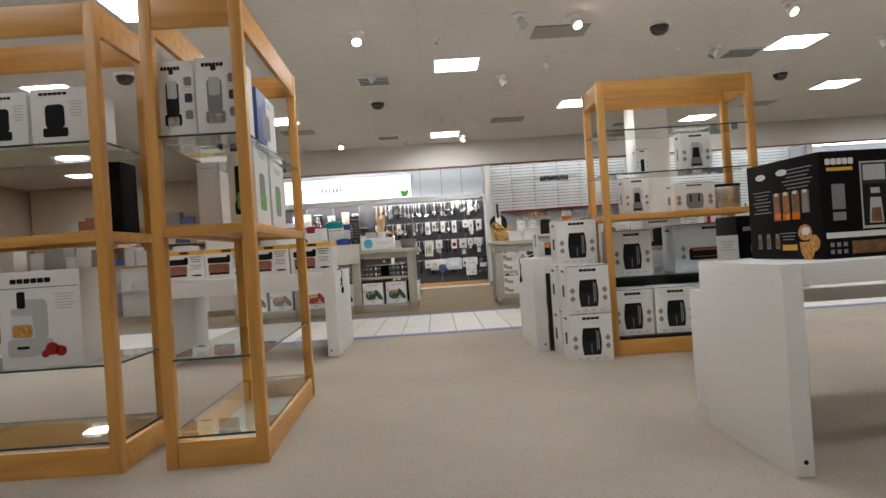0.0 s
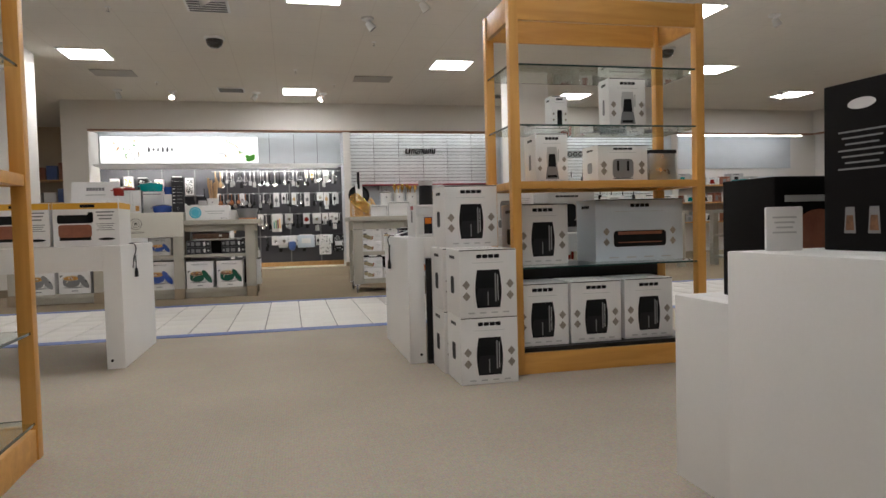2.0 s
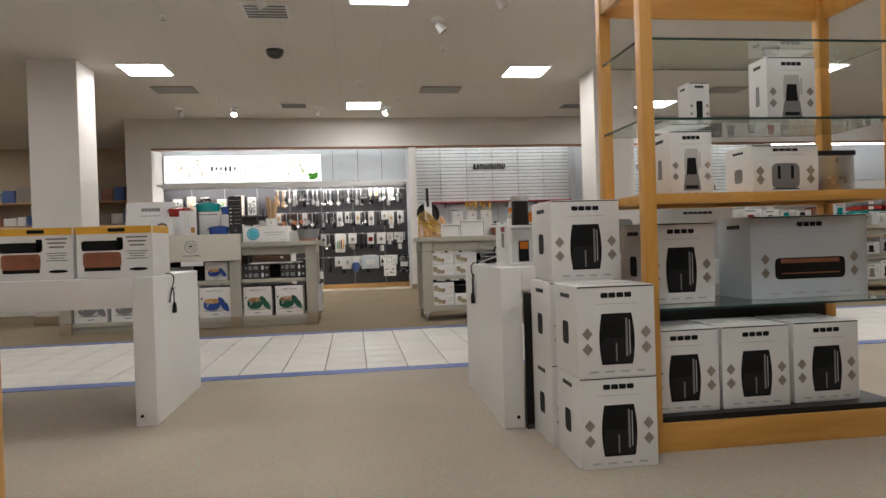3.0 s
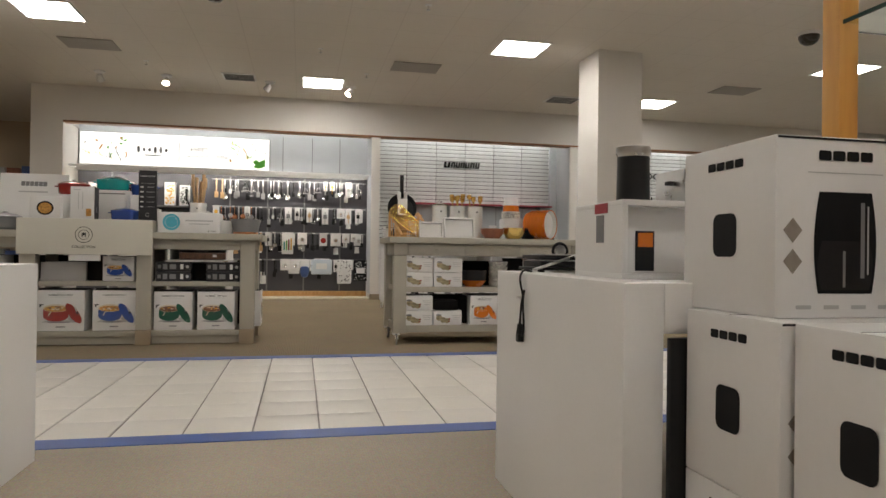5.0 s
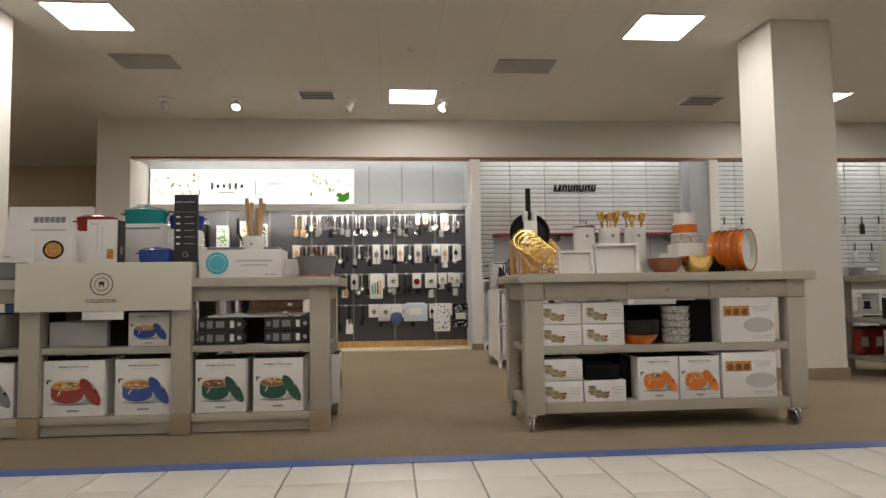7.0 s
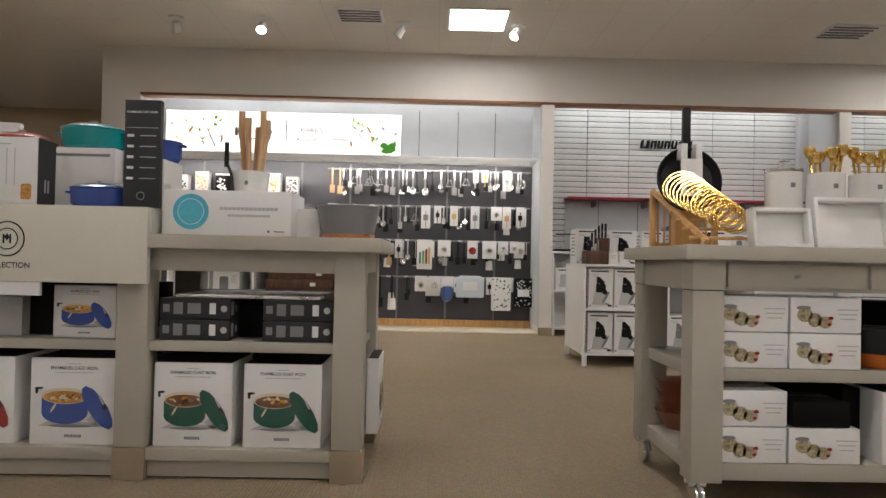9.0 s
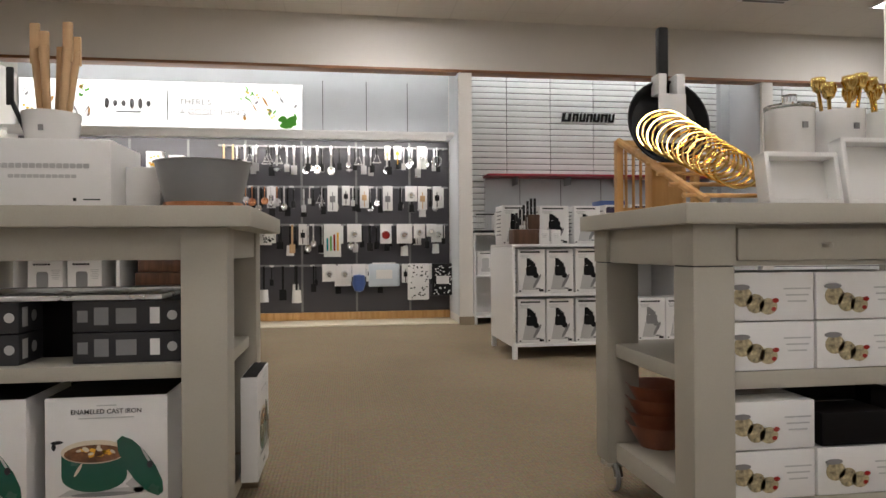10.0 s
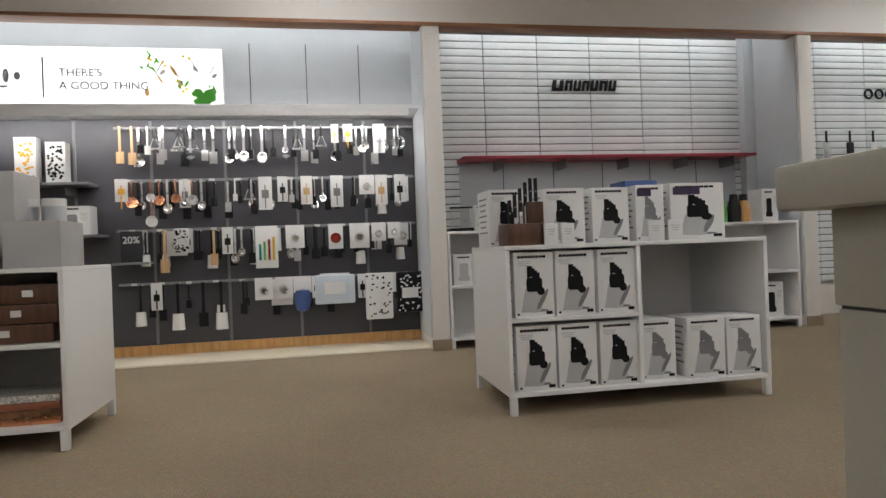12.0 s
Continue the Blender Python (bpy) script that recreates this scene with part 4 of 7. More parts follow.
for u, v, w, h in ((0.365, 0.105, 0.05, 0.03), (0.10, 0.33, 0.07, 0.025), (0.24, 0.335, 0.07, 0.025)):
    printed(t, "cream_print", CARD, "left", 0.46, [("ellipse", u, v, w, h)], 0.0018)
for k in range(4):
    printed(t, "drink_glass", (TERRACOTTA, COPPER, FOODBROWN, GREYPRINT)[k], "left", 0.46, [("taper", 0.20 + 0.058 * k, 0.215, 0.034, 0.08)], 0.0018)
    printed(t, "drink_foam", CREAMPRINT, "left", 0.46, [("ellipse", 0.20 + 0.058 * k, 0.252, 0.028, 0.014)], 0.0024)
printed(t, "amber_label", YELLOW, "left", 0.46, [("rect", 0.265, 0.045, 0.09, 0.022)])
printed(t, "text_block", GREYPRINT, "left", 0.46, lines(0.10, 0.27, 0.12, 7, 0.014) + lines(0.33, 0.34, 0.18, 6, 0.014) + lines(0.26, 0.10, 0.1, 3))
for k in range(3):
    printed(t, "glass_icon", GREYPRINT, "left", 0.46, [("taper", 0.07 + 0.06 * k, 0.07, 0.03, 0.06)])
    printed(t, "glass_fill", FOODBROWN, "left", 0.46, [("taper", 0.07 + 0.06 * k, 0.064, 0.022, 0.034)], 0.0018)
t = carton("coffee_box", (1.40, 3.09, 0.56), 0.32, 0.22, 0.34, BLACKCARD, "dark brown-black carton printed with a coffee drink")
printed(t, "brand_mark", LIGHTPRINT, "front", 0.22, [("rect", 0.13, 0.28, 0.2, 0.018)])
printed(t, "drink_print", TERRACOTTA, "front", 0.22, [("ellipse", 0.14, 0.19, 0.16, 0.12), ("round", 0.14, 0.09, 0.1, 0.09)])
t = carton("price_stand", (1.235, 2.92, 0.71), 0.085, 0.012, 0.105, CARD, "slanted acrylic price card holder on the table", -18, category="price stand", lid=False)
printed(t, "price_print", LIGHTPRINT, "front", 0.012, lines(0.042, 0.08, 0.055, 4))
t = carton("price_stand", (1.285, 3.12, 0.56), 0.07, 0.010, 0.07, CARD, "small acrylic price card holder on the plinth", -10, category="price stand", lid=False)
printed(t, "price_print", LIGHTPRINT, "front", 0.01, lines(0.035, 0.05, 0.045, 3))

# griddle cartons on the white table
for x in (-2.33, -1.965, -1.60, -1.225):
    t = carton("griddle_box", (x, 5.85, 0.72), 0.36, 0.30, 0.258, CARD, "white carton with an amber top band and a griddle picture", 0, "griddle cartons")
    printed(t, "amber_band", YELLOW, "front", 0.3, [("rect", 0.18, 0.237, 0.354, 0.036)])
    printed(t, "brand_mark", INK, "front", 0.3, [("round", 0.19, 0.237, 0.08, 0.018)], 0.0018)
    printed(t, "griddle_print", INK, "front", 0.3, [("round", 0.12, 0.16, 0.19, 0.05), ("rect", 0.12, 0.045, 0.17, 0.02), ("round", 0.205, 0.17, 0.03, 0.06)])
    printed(t, "grill_print", TERRACOTTA, "front", 0.3, [("round", 0.12, 0.09, 0.18, 0.075)], 0.0018)
    printed(t, "text_block", GREYPRINT, "front", 0.3, lines(0.285, 0.20, 0.10, 3, 0.02, 0.008) + lines(0.285, 0.13, 0.1, 4))
    printed(t, "plate_print", INK, "front", 0.3, [("ellipse", 0.29, 0.04, 0.09, 0.016)])
    printed(t, "side_band", YELLOW, "right", (0.36, 0.3), [("rect", 0.15, 0.237, 0.29, 0.036)])


def cord(points, label, plug_at):
    t = thing("power_cord", points[0], label, "cord", "cords")
    cu = bpy.data.curves.new("cable", "CURVE")
    cu.dimensions, cu.bevel_depth = "3D", 0.003
    sp = cu.splines.new("BEZIER")
    sp.bezier_points.add(len(points) - 1)
    for b, q in zip(sp.bezier_points, points):
        b.co = Vector(q) - Vector(points[0])
        b.handle_left_type = b.handle_right_type = "AUTO"
    cu.materials.append(BLACK)
    c = new("cable", cu)
    c.parent = t
    q = Vector(plug_at) - Vector(points[0])
    part("plug", slab(rod(q, q + Vector((0, 0, 0.03)), 0.012, 0.008), q.x - 0.01, q.x + 0.01, q.y - 0.012, q.y + 0.012, q.z - 0.025, q.z, 0.003), BLACK, t)
    part("cable_tie", ring(0.011, 0.004, 14, 6, Matrix.Translation(q + Vector((0, 0, 0.11)))), CARD, t)


# black sheet added to fill the gap between table leg and carton stack
t = thing("gap_panel", (0.874, 5.243, 0), "plain black panel filling the gap beside a white table leg", "board")
part("board", block(0, 0.33, 0, 0.018, 0, 0.603, 0.003), BLACK, t)
part("foot_strip", block(0, 0.33, -0.006, 0.0, 0, 0.02, 0.001), SLOT, t)
cord([(0.80, 5.91, 0.726), (0.766, 5.90, 0.724), (0.762, 5.88, 0.64), (0.763, 5.90, 0.53), (0.762, 5.90, 0.60), (0.762, 5.875, 0.66), (0.762, 5.90, 0.60), (0.763, 5.905, 0.54)], "black power cord with a plug hanging over a table's side", (0.762, 5.905, 0.535))
cord([(-0.86, 6.05, 0.725), (-0.826, 6.04, 0.72), (-0.822, 6.0, 0.63), (-0.824, 5.97, 0.58), (-0.822, 6.02, 0.65), (-0.822, 6.05, 0.55)], "black power cord with a plug hanging over a table's side", (-0.822, 6.05, 0.54))

# sandwich press, grinder and white display box on the other table
t = thing("sandwich_press", (0.785, 6.0, 0.72), "black sandwich press with a flat steel handle", "sandwich press")
part("base", block(0.062, 0.33, 0, 0.18, 0.006, 0.016, 0.004), BLACK, t)
part("body", block(0.078, 0.328, 0.004, 0.176, 0.016, 0.036, 0.007), BLACK, t)
part("rim", block(0.076, 0.33, 0.001, 0.179, 0.0365, 0.0405, 0.0015), CHROME, t, "chrome rim")
part("lid", block(0.074, 0.33, 0.002, 0.178, 0.041, 0.056, 0.006), BLACK, t)
part("lid_plate", block(0.10, 0.31, 0.02, 0.16, 0.056, 0.060, 0.002), STEEL, t)
way = Vector((0.175, 0.07, 0.048))
bar = block(0, way.length, -0.010, 0.010, -0.003, 0.003, 0.002)
bmesh.ops.transform(bar, matrix=Matrix.Translation((0.030, -0.07, 0.010)) @ way.to_track_quat("X", "Z").to_matrix().to_4x4(), verts=bar.verts)
part("handle", bar, STEEL, t, "brushed steel flat handle")
part("grip", ring(0.025, 0.005, 28, 8, Matrix.Translation((0.155, 0.03, 0.070)) @ Matrix.Rotation(radians(90), 4, "X")), BLACK, t)
part("dial", rod((0.155, 0.025, 0.070), (0.155, 0.035, 0.070), 0.019, None, 24), CHROME, t)
for x in (0.09, 0.31):
    part("foot", rod((x, 0.03, 0), (x, 0.03, 0.006), 0.012), BLACK, t)
t = thing("coffee_maker", (1.125, 5.98, 0.72), "black coffee maker with a polished steel jug", "coffee maker")
part("base", block(-0.005, 0.2, -0.1, 0.2, 0, 0.022, 0.006), BLACK, t)
part("body", block(0.004, 0.196, 0.03, 0.196, 0.022, 0.17, 0.010), BLACK, t)
part("head", block(-0.004, 0.2, 0.02, 0.2, 0.17, 0.225, 0.012), STEEL, t, "brushed steel head")
part("jug_stand", rod((-0.055, -0.05, 0.0), (-0.055, -0.05, 0.095), 0.044, 0.036, 28), BLACK, t)
part("jug", lathe([(0, 0.095), (0.036, 0.095), (0.055, 0.115), (0.058, 0.165), (0.050, 0.205), (0.046, 0.205), (0.05, 0.165), (0, 0.11)], 36, None, (-0.055, -0.05, 0)), CHROME, t, "polished steel jug")
part("jug_rim", ring(0.048, 0.003, 36, 8, Matrix.Translation((-0.055, -0.05, 0.206))), BLACK, t)
part("spout", rod((0.1, 0.02, 0.17), (0.1, 0.0, 0.14), 0.012), CHROME, t)
t = thing("display_cube", (0.86, 5.44, 0.72), "white display cube with an open front and a small bottle picture", "display cube")
for a in ((0, 0.34, 0, 0.28, 0, 0.014), (0, 0.34, 0, 0.28, 0.18, 0.194), (0, 0.014, 0, 0.28, 0.014, 0.18), (0.326, 0.34, 0, 0.28, 0.014, 0.18), (0.014, 0.326, 0.05, 0.064, 0.014, 0.18)):
    part("panel", block(*a, 0.001), WHITE, t)
bm = bmesh.new()
slab(bm, 0.06, 0.11, 0.045, 0.049, 0.02, 0.12)
part("label_print", bm, INK, t)
part("orange_print", block(0.065, 0.105, 0.043, 0.046, 0.08, 0.115, 0), ORANGE, t)
part("side_tag", block(-0.003, 0.0, 0.10, 0.14, 0.09, 0.16, 0), GREYPRINT, t)
part("pink_sticker", block(-0.003, 0.0, 0.08, 0.15, 0.165, 0.19, 0), REDSHELF, t)
t = thing("coffee_grinder", (0.95, 5.56, 0.914), "black electric coffee grinder with a clear lid", "coffee grinder")
part("body", lathe([(0, 0), (0.043, 0), (0.041, 0.12), (0, 0.12)]), BLACK, t)
part("lid", lathe([(0.041, 0.12), (0.045, 0.13), (0.043, 0.146), (0, 0.148)]), STEEL, t)
t = carton("steel_toaster", (1.06, 5.46, 0.914), 0.2, 0.18, 0.09, STEEL, "small brushed steel appliance on the display cube", category="toaster", lid=False)
part("lever", block(-0.02, 0.0, 0.08, 0.1, 0.05, 0.06, 0.002), BLACK, t)
kitchen_box("appliance_box", 1.35, 5.55, 0.72, 0.3, 0.3, 0.30, CARD, "white appliance carton behind the display tower", GREYPRINT)
kitchen_box("appliance_box", 1.75, 5.55, 0.72, 0.32, 0.3, 0.26, GREYCARD, "grey appliance carton behind the display tower", INK)


# ---------------------------------------------------------------- long counter
def pot_box(x, y, z, w, d, h, pot, label, filling=FOOD, turn=0.0, face="front"):
    t = carton("cookware_box", (x, y, z), w, d, h, CARD, label, turn, "cast iron cartons")
    fw = w if face == "front" else d
    dep = d if face == "front" else (w, d)
    part("dark_top", block(0.004, w - 0.004, 0.004, d - 0.004, h, h + 0.001, 0), BLACKCARD, t, "black carton top")
    printed(t, "grey_tabletop", LIGHTPRINT, face, dep, [("taper", fw * 0.5, h * 0.235, fw * 0.8, h * 0.05), ("diamond", fw * 0.76, h * 0.29, fw * 0.22, h * 0.18)])
    printed(t, "pot_print", pot, face, dep, [("bowl", fw * 0.40, h * 0.30, fw * 0.53, h * 0.13), ("rect", fw * 0.40, h * 0.455, fw * 0.53, h * 0.19)], 0.0016)
    printed(t, "pot_rim", CREAMPRINT, face, dep, [("ellipse", fw * 0.40, h * 0.56, fw * 0.54, h * 0.19)], 0.0018)
    printed(t, "food_print", filling, face, dep, [("ellipse", fw * 0.40, h * 0.545, fw * 0.49, h * 0.145)], 0.002)
    rnd = random.Random(int(abs(x) * 100))
    for name, ink, many, lift in (("noodles_print", YELLOW, 9, 0.0022), ("meat_print", FOODBROWN, 10, 0.0024), ("pale_print", CREAMPRINT, 6, 0.0026)):
        chunks = []
        for k in range(many):
            g, q = rnd.uniform(0, 6.28), rnd.uniform(0.1, 0.85)
            chunks.append((rnd.choice(("lean", "fall", "ellipse")), fw * (0.40 + 0.21 * q * math.cos(g)), h * (0.55 + 0.06 * q * math.sin(g)), fw * rnd.uniform(0.03, 0.07), h * rnd.uniform(0.02, 0.045)))
        printed(t, name, ink, face, dep, chunks, lift)
    printed(t, "handle_print", BLACK, face, dep, [("lean", fw * 0.10, h * 0.645, fw * 0.10, h * 0.03), ("ellipse", fw * 0.075, h * 0.61, fw * 0.035, h * 0.06)], 0.0016)
    printed(t, "lid_print", pot, face, dep, [("fall", fw * 0.775, h * 0.43, fw * 0.25, h * 0.50)], 0.0028)
    printed(t, "lid_rim", LIGHTPRINT, face, dep, [("fall", fw * 0.83, h * 0.50, fw * 0.025, h * 0.16)], 0.0032)
    printed(t, "pot_glint", CREAMPRINT, face, dep, [("lean", fw * 0.27, h * 0.42, fw * 0.03, h * 0.11)], 0.0022)
    printed(t, "pot_shadow", GREYPRINT, face, dep, [("ellipse", fw * 0.47, h * 0.215, fw * 0.52, h * 0.035)], 0.0014)
    printed(t, "knob_print", BLACK, face, dep, [("ellipse", fw * 0.855, h * 0.44, fw * 0.05, h * 0.06)], 0.0034)
    if face == "front":
        lettering(t, "ENAMELED CAST IRON", h * 0.052, (fw * 0.5, -0.002, h * 0.865), INK)
    printed(t, "brand_mark", GREYPRINT, face, dep, blocks(fw * 0.5, h * 0.1, fw * 0.2, h * 0.035, 6))
    printed(t, "rule", LIGHTPRINT, face, dep, [("rect", fw * 0.5, h * 0.93, fw * 0.16, 0.003), ("rect", fw * 0.5, h * 0.83, fw * 0.45, 0.003)])
    return t


yb = 9.76
pot_box(-1.065, yb, 0.118, 0.295, 0.28, 0.315, GREEN, "white carton printed with a green dutch oven", FOODBROWN)
pot_box(-0.728, yb, 0.118, 0.295, 0.28, 0.315, GREEN, "white carton printed with a green dutch oven", FOODBROWN)
pot_box(-1.525, yb, 0.118, 0.325, 0.3, 0.325, COBALT, "white carton printed with a blue dutch oven")
pot_box(-1.93, yb, 0.118, 0.345, 0.3, 0.325, RED, "white carton printed with a red dutch oven")
pot_box(-2.42, yb, 0.118, 0.33, 0.3, 0.32, GREYENAMEL, "white carton printed with a grey dutch oven")
pot_box(-2.79, yb, 0.118, 0.33, 0.3, 0.32, GREYENAMEL, "white carton printed with a grey dutch oven")
pot_box(-0.285, 9.98, 0.118, 0.05, 0.27, 0.31, GREEN, "white carton with a green dutch oven, standing at the counter's end", FOODBROWN, 0, "right")
pot_box(-1.46, yb + 0.02, 0.516, 0.235, 0.25, 0.20, COBALT, "small white carton printed with a blue dutch oven")
pot_box(-2.45, yb + 0.02, 0.516, 0.25, 0.25, 0.20, GREYENAMEL, "small white carton printed with a grey dutch oven")
carton("grey_box", (-1.925, yb + 0.05, 0.516), 0.33, 0.28, 0.15, GREYCARD, "plain light grey carton on the shelf")
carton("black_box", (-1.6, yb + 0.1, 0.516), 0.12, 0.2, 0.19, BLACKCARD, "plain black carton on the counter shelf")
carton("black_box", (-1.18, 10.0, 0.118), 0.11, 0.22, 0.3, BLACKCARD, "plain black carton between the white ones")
for x in (-1.055, -0.665):
    for z in (0.516, 0.597):
        t = carton("pan_box", (x, yb + 0.01, z), 0.265, 0.4, 0.078, DARKCARD, "flat charcoal bakeware carton with grey labels", 0, "flat dark cartons")
        printed(t, "label_print", GREYPRINT, "front", 0.4, [("rect", 0.13, 0.04, 0.05, 0.04), ("rect", 0.025, 0.04, 0.025, 0.03), ("rect", 0.07, 0.04, 0.035, 0.045)])
        printed(t, "barcode", CARD, "front", 0.4, [("rect", 0.20, 0.04, 0.024, 0.042)])
        printed(t, "seal_print", LIGHTPRINT, "front", 0.4, [("ellipse", 0.243, 0.04, 0.025, 0.025)], 0.0018)
        printed(t, "side_seal", LIGHTPRINT, "right", (0.265, 0.4), [("ellipse", 0.08, 0.04, 0.03, 0.03), ("rect", 0.03, 0.04, 0.03, 0.05)])
carton("black_box", (-0.79, yb + 0.14, 0.516), 0.12, 0.2, 0.15, BLACKCARD, "plain black carton between flat cartons")
carton("flat_tray", (-1.0, yb + 0.02, 0.677), 0.55, 0.36, 0.014, STEEL, "flat metal baking tray lying on the cartons", lid=False, category="tray")

# black filler cartons, added to darken the backs of the counter's shelves
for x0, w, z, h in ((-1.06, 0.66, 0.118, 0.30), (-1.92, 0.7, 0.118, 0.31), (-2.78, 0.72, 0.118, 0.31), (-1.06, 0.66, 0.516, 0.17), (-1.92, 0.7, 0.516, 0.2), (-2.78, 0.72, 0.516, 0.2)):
    carton("black_box", (x0, 10.19, z), w, 0.14, h, BLACKCARD, "long black filler carton added to darken the shelf's back")
# the same dark filler, added behind the trolley table's cartons
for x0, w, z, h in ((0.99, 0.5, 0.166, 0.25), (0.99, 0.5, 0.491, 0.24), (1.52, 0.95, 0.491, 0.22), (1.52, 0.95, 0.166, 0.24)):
    carton("black_box", (x0, 9.68 if x0 < 1.4 else 9.83, z), w, 0.09 if x0 < 1.4 else 0.2, h, BLACKCARD, "black filler carton added to darken the trolley shelf's back")

# riser with the hanging front sign
t = thing("display_riser", (-2.05, 9.665, 0.915), "cream riser box with a hanging front sign and round emblem", "display riser")
part("top_box", block(0, 0.985, 0.035, 0.60, 0, 0.095, 0.003), IVORY, t)
part("front_sign", block(0, 0.985, 0.0, 0.032, -0.185, 0.096, 0.003), IVORY, t)
part("sign_tab", block(0.37, 0.60, 0.006, 0.02, -0.235, -0.186, 0.002), CARD, t)
cy = -0.03
part("emblem", ring(0.062, 0.0025, 40, 6, Matrix.Translation((0.48, -0.001, cy)) @ Matrix.Rotation(radians(90), 4, "X")), INK, t)
part("emblem_inner", ring(0.038, 0.0018, 40, 6, Matrix.Translation((0.48, -0.001, cy)) @ Matrix.Rotation(radians(90), 4, "X")), INK, t)
printed(t, "emblem_mark", INK, "front", 0, [("rect", 0.468, cy, 0.007, 0.034), ("rect", 0.492, cy, 0.007, 0.034), ("diamond", 0.48, cy + 0.006, 0.02, 0.03)])
lettering(t, "COLLECTION", 0.028, (0.48, -0.002, -0.135), INK)


def dutch_oven(x, y, z, r, h, mat, label, sx=1.0, lid=True):
    t = thing("dutch_oven", (x, y, z), label, "dutch oven", "enamel pots")
    part("pot", lathe([(0, 0), (r * 0.86, 0), (r * 0.97, h * 0.18), (r, h * 0.9), (r * 1.02, h), (r * 0.95, h), (r * 0.9, h * 0.2), (0, h * 0.12)], 36, None, (0, 0, 0), sx), mat, t)
    for s in (-1, 1):
        part("handle", ring(r * 0.16, r * 0.055, 20, 8, Matrix.Translation((s * r * 1.05 * sx, 0, h * 0.82)) @ Matrix.Diagonal((1, 1.6, 1, 1))), mat, t)
    if lid:
        part("lid", lathe([(r * 1.03, h), (r * 1.02, h * 1.06), (r * 0.7, h * 1.25), (r * 0.2, h * 1.33), (0, h * 1.34)], 36, None, (0, 0, 0.002), sx), mat, t)
        part("knob", lathe([(0, h * 1.34), (r * 0.08, h * 1.34), (r * 0.07, h * 1.4), (r * 0.16, h * 1.46), (r * 0.12, h * 1.52), (0, h * 1.53)], 18), STEEL, t, "steel knob")
    return t


zr = 1.011
t = carton("glassware_box", (-1.70, 9.76, zr), 0.175, 0.12, 0.262, CARD, "white and charcoal carton printed with a drink glass")
printed(t, "drink_print", FOOD, "front", 0.12, [("round", 0.135, 0.055, 0.04, 0.06)])
printed(t, "stem_print", LIGHTPRINT, "front", 0.12, [("rect", 0.06, 0.15, 0.004, 0.14), ("rect", 0.09, 0.15, 0.004, 0.14), ("rect", 0.05, 0.235, 0.05, 0.006)])
printed(t, "dark_side", DARKCARD, "right", (0.175, 0.12), [("rect", 0.06, 0.131, 0.118, 0.258)])
printed(t, "side_print", LIGHTPRINT, "right", (0.175, 0.12), [("rect", 0.05, 0.08, 0.01, 0.05), ("rect", 0.07, 0.08, 0.01, 0.05)], 0.0018)
t = carton("riser_box", (-1.60, 9.94, zr), 0.28, 0.2, 0.255, CARD, "plain white display riser block on the counter", category="riser")
part("shelf_slot", block(0.02, 0.26, -0.004, 0.0, 0.22, 0.23, 0), GREYPRINT, t)
carton("riser_box", (-1.30, 9.86, zr), 0.24, 0.12, 0.105, CARD, "low white display riser block on the counter", category="riser", lid=False)
carton("riser_box", (-1.315, 10.0, zr), 0.17, 0.2, 0.225, CARD, "plain white display riser block on the counter", category="riser", lid=False)
dutch_oven(-1.46, 10.04, zr + 0.255, 0.102, 0.085, TEAL, "teal enamelled oval dutch oven with its lid", 1.25)
dutch_oven(-1.23, 10.12, zr + 0.225, 0.086, 0.09, COBALT, "cobalt blue enamelled dutch oven without a lid", 1.25, False)
dutch_oven(-1.30, 9.78, zr, 0.075, 0.07, COBALT, "small cobalt blue oval dutch oven", 1.4)
dutch_oven(-1.76, 10.04, zr + 0.21, 0.10, 0.085, RED, "red enamelled dutch oven with its lid", 1.2)
carton("riser_box", (-1.90, 9.94, zr), 0.28, 0.2, 0.21, CARD, "low white display riser block on the counter", category="riser", lid=False)
t = carton("feature_sign", (-1.185, 9.72, zr), 0.135, 0.03, 0.405, DARKCARD, "tall charcoal product sign with rows of pale text", 0, category="sign", lid=False)
lettering(t, "ENAMELED CAST IRON", 0.011, (0.067, -0.002, 0.355), CARD)
printed(t, "rule", LIGHTPRINT, "front", 0.03, [("rect", 0.067, 0.30, 0.12, 0.0015)] + [("rect", 0.06 + 0.03, 0.27 - 0.04 * k, 0.06, 0.003) for k in range(5)])
printed(t, "heading_print", CARD, "front", 0.03, [("round", 0.025, 0.27 - 0.04 * k, 0.025, 0.01) for k in range(5)])
part("emblem", ring(0.014, 0.0012, 24, 6, Matrix.Translation((0.067, -0.001, 0.045)) @ Matrix.Rotation(radians(90), 4, "X")), LIGHTPRINT, t)
t = carton("recipe_card", (-1.98, 9.72, zr), 0.225, 0.05, 0.17, CARD, "white framed card with a picture of a pot of food", -4, category="card", lid=False)
printed(t, "pot_print", INK, "front", 0.05, [("ellipse", 0.115, 0.08, 0.125, 0.11)])
printed(t, "food_print", FOOD, "front", 0.05, [("ellipse", 0.115, 0.08, 0.10, 0.085)], 0.0018)
t = carton("counter_sign", (-2.35, 10.05, zr), 0.52, 0.03, 0.40, CARD, "large blank-looking white sign with a small heading", 0, category="sign", lid=False)
printed(t, "brand_mark", GREYPRINT, "front", 0.03, blocks(0.26, 0.31, 0.2, 0.04, 6))
printed(t, "text_line", LIGHTPRINT, "front", 0.03, [("rect", 0.26, 0.24, 0.22, 0.012)])
part("strut", block(0.24, 0.28, 0.03, 0.05, 0.02, 0.2, 0.002), CARD, t)
